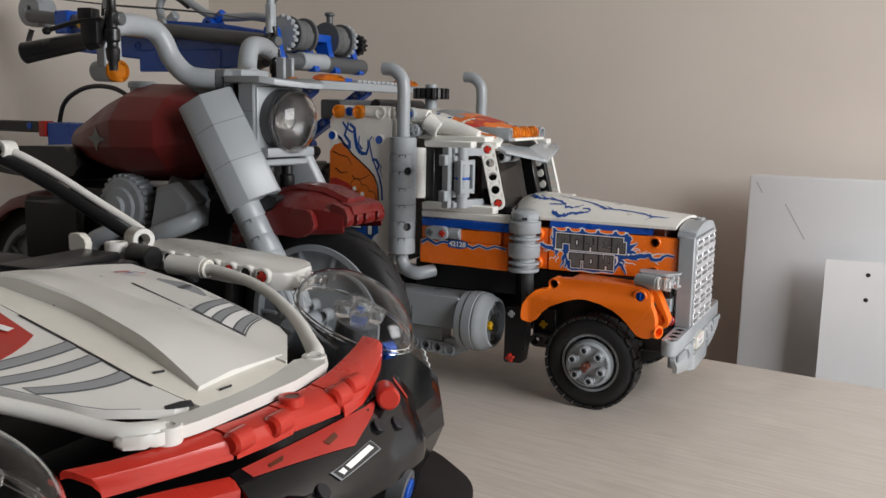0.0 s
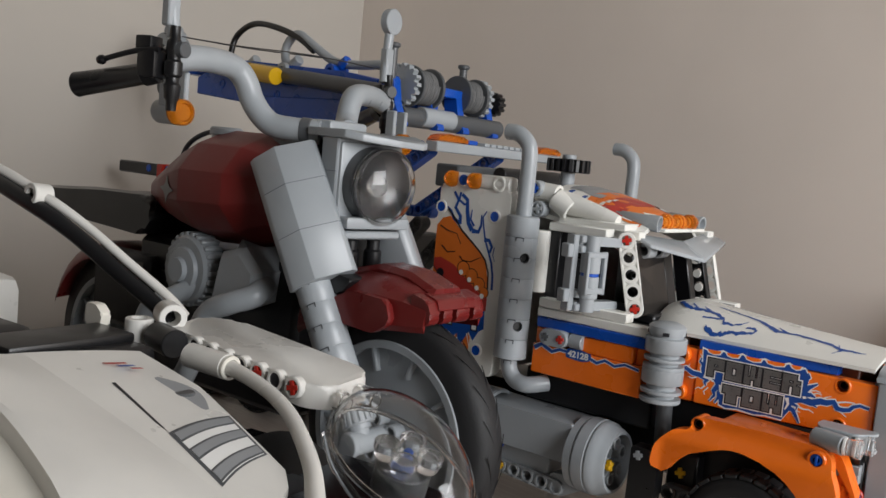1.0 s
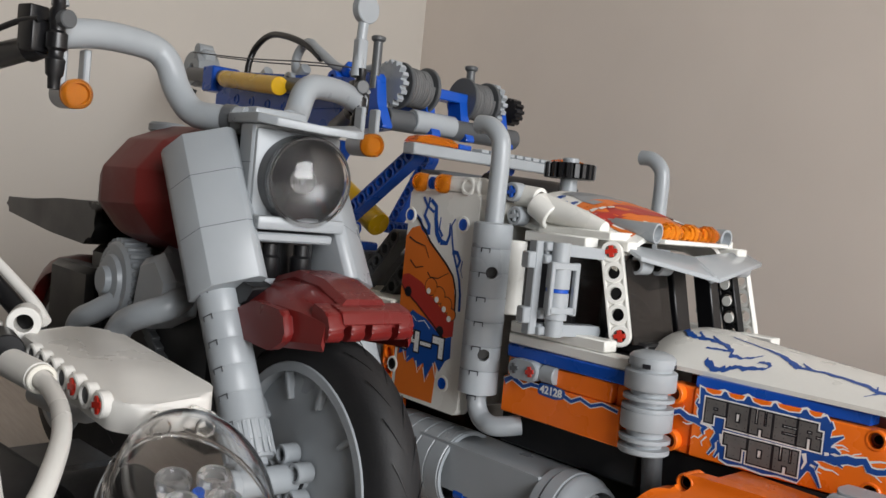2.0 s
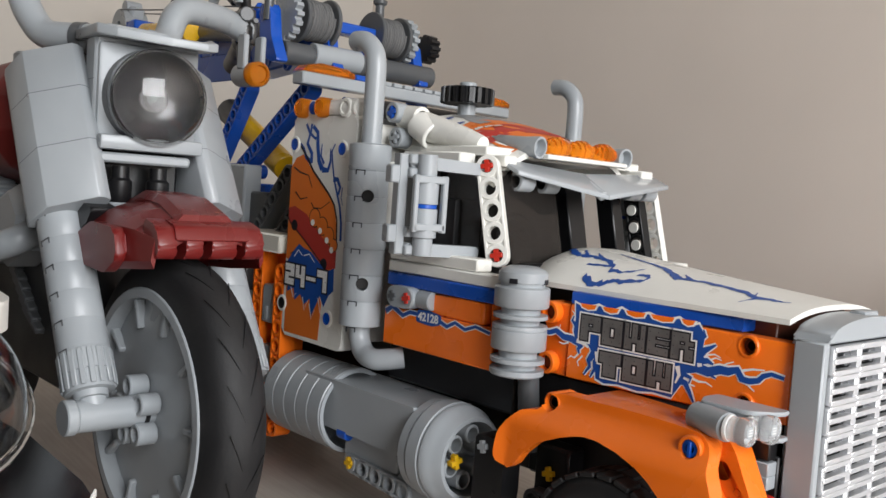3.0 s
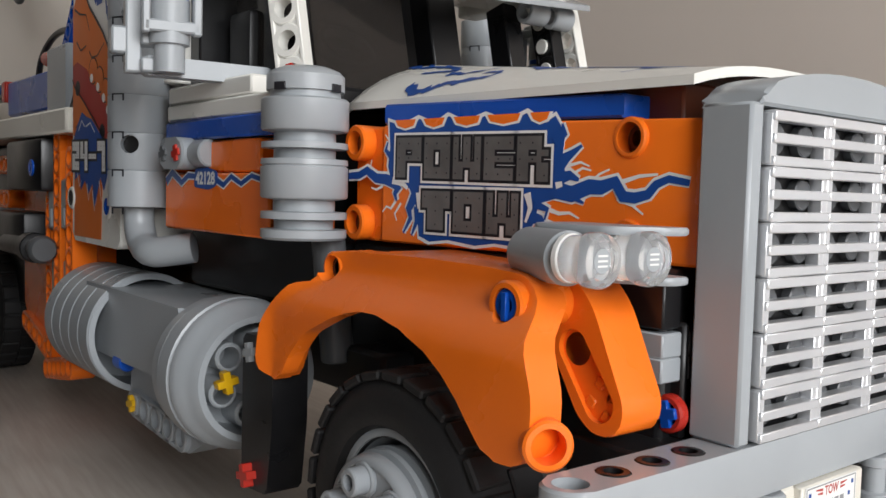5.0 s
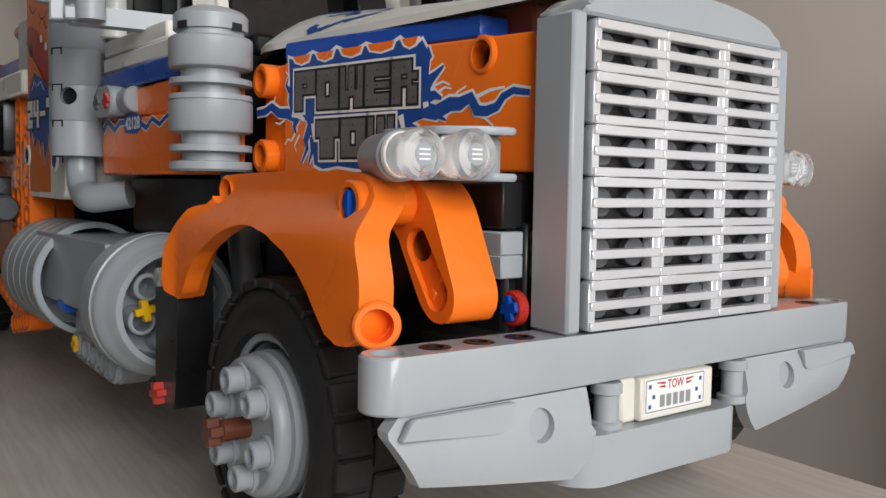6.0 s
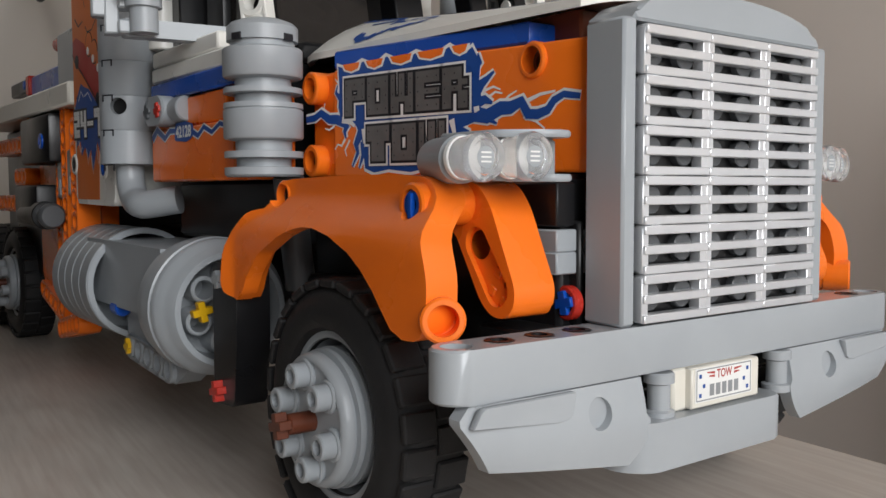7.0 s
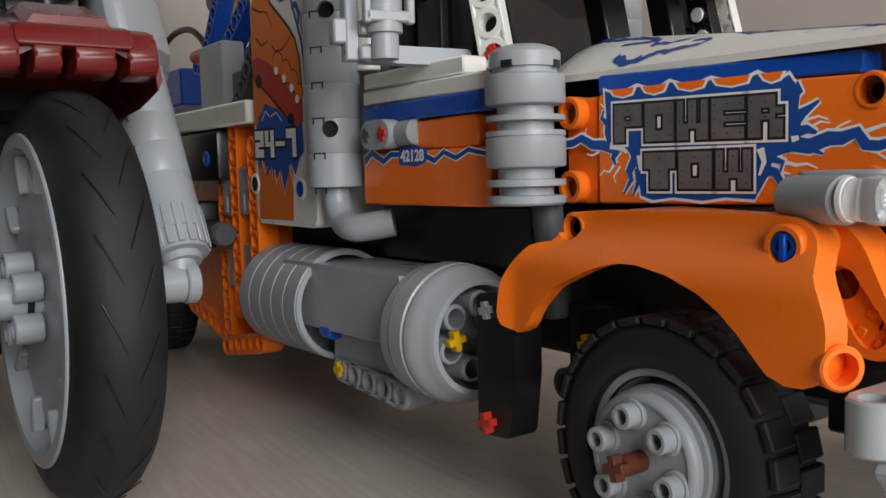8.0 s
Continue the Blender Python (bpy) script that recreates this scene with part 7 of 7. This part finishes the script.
rows = [[(u - (v + 20) * 0.0 + f, v, hood_z(u + f, v) + 0.28) for v, f in ((-19 - (u + 62) * 0.25, 0), (-26 - (u + 62) * 0.15, 3), (-34, 5), (-44, 7), (-52, 8))] for u in (-77, -67, -57, -47.5)]
num = sheet("number_print", rows, 0.1, PRINTRED, "red printed field with white number", hl)
p0, p1 = Vector(C(-48, -27, hood_z(-48, -27))), Vector(C(-45, -49, hood_z(-45, -49)))
ex = (p0 - p1).normalized()
ey = (C(-64, -30, hood_z(-64, -30)) - C(-46, -30, hood_z(-46, -30))).normalized()
ey = (ey - ex * ey.dot(ex)).normalized()
words("number", "911", 13, C(-58, -36, hood_z(-58, -36) + 0.3), ex, ey, PAPERWHITE, num, 0.55, 0.04, 22)
bm = B()
cyl(bm, C(-60, 62, hood_z(-60, 62) - 1), C(-60, 62, hood_z(-60, 62) + 0.5), 3.4)
part("bonnet_pin", bm, DARK, hr)
rows = []
for i in range(2):
    rows.append([(-72 + 24 * j / 8, 61 + (i - 0.5) * 11 * math.sin(math.pi * (j + 0.3) / 8.6), hood_z(-72 + 24 * j / 8, 62) + 0.3) for j in range(9)])
sheet("pin_field", rows, 0.1, STRIPEGREY, "", hr)
for k in range(3):
    sheet("maker_bar", [[(-84 + 4 * k + d, v, hood_z(-84, v) + 0.3) for v in (50 + 2 * k, 58)] for d in (0, 1.6)], 0.08, PRINTRED if k != 1 else INK, "", hr)

# front lip, white
bm = B()
prism(bm, round_poly([(9, -51), (17, -45), (21, -29), (23, -8), (24.6, 12), (22.5, 36), (17, 41), (11, 34), (13, 24), (15, 0), (13.5, -24), (11, -33), (5, -44)], 3, 4), "z", 69.4, 72.9, 1.1)
for v in bm.verts:
    v.co = C(v.co.x, v.co.y, v.co.z - 0.0)
part("bonnet_lip", bm, CARWHITE, car, "white rounded bonnet lip")

for s in (1, -1):
    # arch tube beside the bonnet
    bm = B()
    way = [C(-84, s * 85.8, 88.6), C(-74, s * 86.4, 88.4), C(-64, s * 86, 88), C(-46, s * 82, 86.5), C(-30, s * 76, 84), C(-16, s * 68, 80.5), C(-4, s * 59.5, 77), C(6, s * 50, 74.0), C(12, s * 44, 72.2), C(15, s * 39, 71.2)]
    if s < 0:
        way = [C(-84, -76, 88.6), C(-64, -72, 86), C(-46, -66, 83), C(-32, -60, 80.5), C(-20, -55, 78), C(-8, -50.5, 75.5), C(2, -48, 73.6), C(9, -45.5, 72.6), C(13, -42, 72), C(15, -39, 71.2)]
    sweep(bm, way, [3.6, 3.6, 2.5, 2.3, 2.3, 2.4, 2.5, 2.8, 3.2, 3.4], 18, 5)
    at = part("arch_tube", bm, CARWHITE, car, "white bent tube arching round the headlamp")
    bm = B()
    tube(bm, C(15.5, s * 37.5, 66.4), C(15.5, s * 37.5, 73.4), 4.3, 2.4)
    part("tube_joint", bm, CARWHITE, at)
    bm = B()
    tube(bm, C(-86.6, s * 86, 88.6), C(-68, s * 86.4, 88.2), 4.3, 2.7)
    part("tube_end", bm, CARWHITE, at)
    bm = B()
    tube(bm, C(-68, s * 86.4, 88.2), C(-66, s * 86.3, 88.1), 4.1, 2.9)
    part("tube_ring", bm, CREAM, at)
    bm = B()
    tube(bm, C(-121, s * 91, 84), C(-121, s * 91, 95), 5.0, 2.9)
    part("hinge_socket", bm, CARWHITE, car, "white round hinge socket")
    bm = B()
    tube(bm, C(-112, s * 99, 95.5), C(-122, s * 104, 95.5), 5.2, 2.9)
    part("hinge_socket", bm, CARWHITE, car, "white round hinge socket")
    bm = B()
    cyl(bm, C(-112, s * 92, 90), C(-98, s * 89, 89.6), 5.2)
    part("hinge_ring", bm, BLACK, car)
    # wing top with peg holes along its inner side
    bm = B()
    poly = round_poly([(-112, 98), (-38, 91.5), (-31, 97), (-34, 118), (-42, 124), (-108, 129), (-120, 120)], 3.5, 4)
    a = [bm.verts.new(C(p[0], s * p[1], 92.6 - (p[0] + 112) * 0.058)) for p in poly]
    b = [bm.verts.new(C(p[0], s * p[1], 83.4 - (p[0] + 112) * 0.04)) for p in poly]
    f1, f2 = bm.faces.new(a), bm.faces.new(b)
    bridge(bm, a, b)
    bmesh.ops.bevel(bm, geom=list(f1.edges), offset=1.6, segments=3, affect="EDGES", profile=0.5)
    wb = part("wing_top", bm, CARWHITE, car, "white wing top with peg holes")
    d = (C(0, -s, 0) - C(0, 0, 0))
    for i, u in enumerate((-95, -86.3, -77.5, -68.6, -59.7, -50.8, -41.9)):
        c0 = C(u, s * (97.2 - (u + 112) * 0.088), 89.6 - (u + 112) * 0.045)
        bm = B()
        tube(bm, c0 - d * 2, c0 + d * 1.2, 3.6, 2.5, 20)
        part("hole_rim", bm, CARWHITE, wb)
        if i in (4, 6):
            cross("axle_end", c0 + d * 1.0, d, RED, wb, 2.4, "red cross axle")
        else:
            bm = B()
            cyl(bm, c0 - d * 1.5, c0 + d * 0.5, 2.5, seg=16, bev=0.05)
            part("hole", bm, INKDARK, wb)
    for i in range(2):
        bm = B()
        c0 = C(-34 + 3 * i, s * (100 + 12 * i), 83)
        fw = C(1, 0, 0) - C(0, 0, 0)
        tube(bm, c0 - fw * 5, c0 + fw * 6, 3.4, 2.4, 18)
        part("clear_clip", bm, CLEAR, wb, "clear clip that holds the headlamp cover")
    # dark inside of the wing
    bm = B()
    poly = [(-125, 126), (-30, 124), (8, 120), (26, 100), (-4, 72), (-40, 84), (-125, 92)]
    a = [bm.verts.new(C(p[0], s * p[1], 52)) for p in poly]
    b = [bm.verts.new(C(p[0], s * p[1], 30)) for p in poly]
    bm.faces.new(a), bm.faces.new(b)
    bridge(bm, a, b)
    part("wing_inside", bm, BLACK, car)
    # headlamp: clear dome over four round lamps
    bm = B()
    N, K = 14, 40
    ctr = C(0, s * 93.3, 73.2)
    hd, side = C(1, 0, 0) - C(0, 0, 0), C(0, s, 0) - C(0, 0, 0)
    ya, ti = radians(-18 if s > 0 else -18), radians(16)
    fx = hd * math.cos(ya) + side * math.sin(ya)
    tv = side * math.cos(ya) - hd * math.sin(ya)
    tu = fx * math.cos(ti) - Z * math.sin(ti)
    nrm = Z * math.cos(ti) + fx * math.sin(ti)
    for sc, top in ((1.0, True), (0.965, False)):
        rows = []
        for i in range(N):
            th = math.pi / 2 * i / (N - 0.4)
            rr, hh = math.cos(th), math.sin(th)
            rows.append([bm.verts.new(ctr + (tu * (29.8 * rr * math.cos(2 * math.pi * k / K)) + tv * (17.7 * rr * math.sin(2 * math.pi * k / K)) + nrm * 17.4 * hh) * sc) for k in range(K)])
        for p, q in zip(rows, rows[1:]):
            bridge(bm, p, q)
        bm.faces.new(rows[-1])
        if top:
            rim = rows[0]
        else:
            bridge(bm, rim, rows[0])
    hlamp = part("headlamp_dome", bm, CLEAR, car, "clear domed headlamp cover")
    bm = B()
    ring1 = [ctr + tu * 30.4 * math.cos(2 * math.pi * k / 32) + tv * 18.3 * math.sin(2 * math.pi * k / 32) - nrm * 0.5 for k in range(33)]
    sweep(bm, ring1, 0.9, 8, 1, False)
    part("dome_flange", bm, CLEAR, hlamp)
    lc = ctr + tu * 3 + nrm * 1.0
    for a in (-1, 1):
        for b in (-1, 1):
            p = lc + tu * 4.6 * a + tv * 4.6 * b
            bm = B()
            lathe(bm, p, p + nrm * 8, [(0, 3.0), (1.0, 3.4), (2.6, 3.5), (2.8, 4.0), (4.6, 4.1), (5.2, 3.8), (5.2, 3.0), (4.6, 2.5), (4.6, 0.1)], 24)
            part("lamp", bm, FROST, hlamp, "clear round lamp")
    bm = B()
    cyl(bm, lc - nrm * 1, lc + nrm * 4.5, 1.5, seg=14)
    part("lamp_pin", bm, BLUE, hlamp)
    bm = B()
    cyl(bm, lc - nrm * 9, lc - nrm * 1.0, 8.5, seg=20)
    part("lamp_mount", bm, DARK, car)
    bm = B()
    cyl(bm, ctr + tu * 22 - tv * 4 - nrm * 4, ctr + tu * 22 + tv * 2 - nrm * 4, 3.4, seg=18)
    part("axle_pin", bm, BLUE, car)
    bm = B()
    sweep(bm, [ctr - tu * 20 - tv * 14 - nrm * 2, ctr - tu * 4 - tv * 19.5 - nrm * 2, ctr + tu * 14 - tv * 19 - nrm * 4], 1.3, 10, 4)
    part("wing_edge", bm, CLEAR, car)


# red lip of jointed pieces, under the white one
def ribbon(name, top, bot, thick, material, label, parent=None, smooth=30):
    g = []
    for a, b in zip(top, bot):
        row = []
        for f, du, dz in ((0, 0, -1.2), (0.08, 0, 0), (0.25, 1.2, 0.6), (0.6, 2.0, 1.0), (0.9, 0.8, 0.4), (1.0, 0, -0.6)):
            p = [a[i] + (b[i] - a[i]) * f for i in range(3)]
            row.append((p[0] + du, p[1], p[2] + dz))
        g.append(row)
    return sheet(name, g, thick, material, label, parent, smooth)


LIP = "glossy red front lip section"
ribbon("front_lip", [(3, -62, 68), (10, -54, 68.6), (16, -42, 69.2), (20.5, -26, 69.4)], [(13, -58.5, 63), (18, -49, 63.4), (24, -38, 64), (28.5, -26, 64)], 1.8, RED, LIP)
ribbon("front_lip", [(20.5, -25, 69.6), (23, -14, 69.6), (24, -4, 69.8)], [(29, -25, 64.4), (31.5, -14, 64.6), (33, -3, 64.8)], 2.4, RED, LIP)
ribbon("front_lip", [(24, -3, 70.0), (25, 6, 70.2), (25.5, 17, 70.6)], [(33, -3, 65.2), (35.5, 6, 65.3), (37.5, 17, 65.2)], 2.2, RED, LIP)
ribbon("front_lip", [(25.5, 18, 71), (25, 30, 71.5), (22.5, 44, 72), (19, 60, 72.6), (15.5, 71, 72.6)], [(38.5, 18, 63.8), (38.5, 30, 64.6), (36, 41, 66), (32, 55, 68), (26, 68.5, 70)], 2.4, RED, LIP)
for u, v, z, r in ((28.5, -23, 66.4, 3.4), (31.5, -8, 66.8, 3.4), (35, 20, 67.0, 3.8), (35, 30, 68.0, 3.2)):
    bm = B()
    cyl(bm, C(u - 0.5, v - 4.2, z - 0.4), C(u, v + 4.2, z), r, bev=1.1)
    part("lip_joint", bm, RED, car, "red round joint of the lip")
bm = B()
tube(bm, C(28.5, 3, 64), C(28.5, 3, 71.2), 3.9, 2.5)
lt = part("lip_socket", bm, RED, car)
bm = B()
cyl(bm, C(28.5, 3, 66), C(28.5, 3, 71.0), 2.5, seg=18, bev=0.05)
part("hole", bm, BROWN, lt)
bm = B()
cyl(bm, C(36, 50, 60), C(43, 40, 61), 4.0, bev=0.8)
part("nose_peg", bm, RED, car, "red round peg")
ribbon("lower_lip", [(4, -54, 55), (14, -37, 55), (24, -22.5, 55)], [(11, -55, 47), (20, -39, 47.5), (28.5, -24, 48)], 5, RED, "glossy red lower lip section")

def nose():
    """Black nose shell: a curved front that turns into the sides and draws in below."""
    plan = [(-90, -124), (-30, -126), (12, -124), (33, -107), (45, -84), (44, -54), (45, -20), (45, 20), (44, 54), (45, 84), (33, 107), (12, 124), (-30, 128), (-90, 124)]
    bm = B()
    q = []
    for z, grow, drop in ((46, -4, -1.2), (43, -1, -1), (37, 0, -0.3), (30, -3, 0), (20, -8, 0), (12, -10, 0)):
        row = []
        for u, v in plan:
            edge = max(0, abs(v) - 60) / 60
            row.append(bm.verts.new(C(u + grow * max(0, (u + 40) / 90), v * (1 + grow / 160), z - drop * 7 * edge)))
        q.append(row)
    for a, b in zip(q, q[1:]):
        for i in range(len(plan) - 1):
            bm.faces.new((a[i], a[i + 1], b[i + 1], b[i]))
    bm.faces.new(q[0])
    bm.faces.new(q[-1])
    bm.faces.new([r[0] for r in q] + [r[-1] for r in q[::-1]])
    return part("nose", bm, GLOSSBLACK, car, "black nose and front skirt", 25)


NOSE = nose()


def blade(g, f):
    """A place on the slanted nose panel: g from its near to its far end, f from its upper to its lower edge."""
    up = [(24, -22, 55), (32, 8, 58), (37, 34, 60), (34, 60, 60), (26, 78, 58)]
    dn = [(38, -26, 42), (47, 6, 42), (50, 30, 41), (49, 56, 40), (40, 80, 38)]
    i = min(3, int(g * 4))
    h = g * 4 - i
    a = [up[i][k] + (up[i + 1][k] - up[i][k]) * h for k in range(3)]
    b = [dn[i][k] + (dn[i + 1][k] - dn[i][k]) * h for k in range(3)]
    p = [a[k] + (b[k] - a[k]) * f for k in range(3)]
    return (p[0] + 1.5 * math.sin(math.pi * f), p[1], p[2] + 0.8 * math.sin(math.pi * f))


bl = sheet("nose_blade", [[blade(i / 12, k / 6) for k in range(7)] for i in range(13)], 5, GLOSSBLACK, "black slanted nose panel with red print")


def blade_print(name, corners, mat, lift, label=""):
    """A four-cornered print on the nose panel."""
    rows = []
    for i in range(7):
        row = []
        for k in range(7):
            x, y = i / 6, k / 6
            g = (corners[0][0] * (1 - x) + corners[1][0] * x) * (1 - y) + (corners[3][0] * (1 - x) + corners[2][0] * x) * y
            f = (corners[0][1] * (1 - x) + corners[1][1] * x) * (1 - y) + (corners[3][1] * (1 - x) + corners[2][1] * x) * y
            p = blade(g, f)
            row.append((p[0] + lift * 0.6, p[1], p[2] + lift))
        rows.append(row)
    return sheet(name, rows, 0.1, mat, label, bl)


blade_print("red_field", [(0.03, 0.02), (0.58, 0.04), (0.36, 0.44), (0.04, 0.2)], PRINTRED, 0.35, "red printed field")
blade_print("scuff", [(0.26, 0.2), (0.32, 0.15), (0.32, 0.23), (0.27, 0.27)], BROWN, 0.6)
blade_print("scuff", [(0.09, 0.14), (0.14, 0.12), (0.13, 0.18), (0.09, 0.19)], BROWN, 0.6)
blade_print("red_field", [(0.80, 0.05), (0.86, 0.0), (0.84, 0.35), (0.80, 0.35)], PRINTRED, 0.35)
blade_print("maker_strip", [(0.22, 0.63), (0.43, 0.48), (0.46, 0.66), (0.24, 0.79)], STRIPEGREY, 0.5)
blade_print("maker_strip", [(0.227, 0.64), (0.426, 0.495), (0.452, 0.65), (0.244, 0.78)], INKDARK, 0.7)
blade_print("maker_bar", [(0.275, 0.635), (0.41, 0.535), (0.426, 0.605), (0.29, 0.71)], PAPERWHITE, 0.9)
blade_print("maker_bar", [(0.24, 0.665), (0.262, 0.645), (0.272, 0.715), (0.252, 0.74)], PAPERWHITE, 0.9)
for g, f in ((0.50, 0.36), (0.18, 0.82), (0.62, 0.5)):
    p = blade(g, f)
    bm = B()
    cyl(bm, C(p[0] - 2, p[1], p[2] - 2), C(p[0] + 0.7, p[1], p[2] + 0.9), 2.6, seg=16, bev=0.2)
    part("peg_hole", bm, INKDARK, bl)
for k in range(7):
    bm = B()
    L = (4, 4.5, 6, 3.4, 6, 3.2, 6.4)[k]
    box(bm, -L / 2, L / 2, 0, 0.5, -0.8, 0.8, 0.05, CM @ Matrix.Translation((20 + 1.0 * k, 118.2 - 0.5 * k, 55 - 2.2 * k)) @ Matrix.Rotation(radians(-39), 4, "Z") @ Matrix.Rotation(radians(10), 4, "Y"))
    part("side_bar", bm, PAPERWHITE, NOSE)
bm = B()
cyl(bm, C(46, 40, 30), C(51, 41, 29), 4.6, seg=20)
part("nose_pin", bm, BLUE, car, "blue pin end")
bm = B()
tube(bm, C(44, 40, 30.4), C(50, 41, 29.2), 7.2, 4.8)
part("nose_socket", bm, DARK, car)
bm = B()
poly = round_poly([(-90, -128), (0, -126), (52, -96), (64, -60), (66, 0), (64, 60), (54, 96), (24, 122), (-20, 130), (-90, 130)], 12, 5)
prism(bm, poly, "z", 6, 11, 1.2)
for v in bm.verts:
    v.co = C(*v.co)
part("splitter", bm, BLACK, car, "black front splitter", 20)
for u in (-62, -300):
    for s in (1, -1):
        bm = B()
        p0, p1 = C(u, s * 92, 28), C(u, s * 119, 28)
        L = (p1 - p0).length
        lathe(bm, p0, p1, [(0, 22), (0.5, 31), (3, 33), (L - 3, 33), (L - 0.5, 31), (L, 22), (L - 2, 20), (L - 3, 4), (L - 3, 0.1)], 48)
        part("wheel", bm, RUBBER, car, "black wide tyre")
# body behind
bm = B()
box(bm, -400, -30, -100, 100, 14, 56, 4, CM, 2)
part("floor_tub", bm, BLACK, car)
bm = B()
box(bm, -400, -240, -118, 118, 56, 92, 8, CM, 2)
part("rear_body", bm, CARWHITE, car)
# cockpit
bm = B()
box(bm, -128, -98, -84, 82, 62, 90, 3, CM, 2)
part("dashboard", bm, BLACK, car, "black dashboard block")
bm = B()
box(bm, -190, -134, -76, 60, 66, 93, 5, CM, 2)
part("dash_shelf", bm, BLACK, car)
bm = B()
box(bm, -130, -108, 34, 80, 89, 93, 1.2, CM, 2)
part("dash_block", bm, BLACK, car)
bm = B()
box(bm, -176, -146, -10, 40, 93, 97, 2, CM, 2)
part("dash_block", bm, BLACK, car)
for y0 in (-66, 16):
    bm = B()
    box(bm, -246, -228, y0, y0 + 48, 70, 122, 5, CM, 2)
    part("seat", bm, DARKRED, car, "dark red seat")
bm = B()
prism(bm, round_poly([(-138, 91), (-129, 91), (-128, 96), (-132, 99), (-138, 99)], 1), "y", 80, 84, 0.6)
for v in bm.verts:
    v.co = C(*v.co)
part("white_block", bm, CREAM, car)
bm = B()
sweep(bm, [C(-176, 40, 96), C(-172, 42, 104), C(-170, 42, 116), C(-176, 40, 118), C(-196, 34, 117)], 2.6, 12, 4)
part("grey_arm", bm, GREY, car)
bm = B()
tube(bm, C(-176, 46, 97), C(-178, 36, 96), 4.0, 2.4)
part("arm_end", bm, GREY, car)
for s in (1, -1):
    bm = B()
    pts = [C(-116, s * 107, 95), C(-124, s * 106, 101), C(-142, s * 100, 112.5), C(-160, s * 94, 124), C(-179, s * 87, 134), C(-215, s * 83, 144), C(-270, s * 80, 149)]
    sweep(bm, pts, [2.4, 1.9, 1.8, 1.8, 2.0, 2.2, 2.4], 14, 5)
    part("roof_pillar", bm, CARWHITE, car, "white curved windscreen pillar")
    bm = B()
    sweep(bm, [p + C(-3, -s * 3.2, -3.4) - C(0, 0, 0) for p in pts], [3.0, 3.0, 3.2, 3.2, 3.4, 3.4, 3.4], 12, 5)
    part("pillar_seal", bm, BLACK, car)
    bm = B()
    tube(bm, C(-181, s * 90, 134), C(-181, s * 82, 134.5), 4.6, 2.6)
    part("pillar_joint", bm, CARWHITE, car)
bm = B()
box(bm, -320, -214, -84, 84, 143, 149, 3, CM, 2)
part("roof", bm, CARWHITE, car)
bm = B()
box(bm, -320, -224, -82, 82, 136, 142.5, 2, CM)
part("roof_lining", bm, DARK, car)
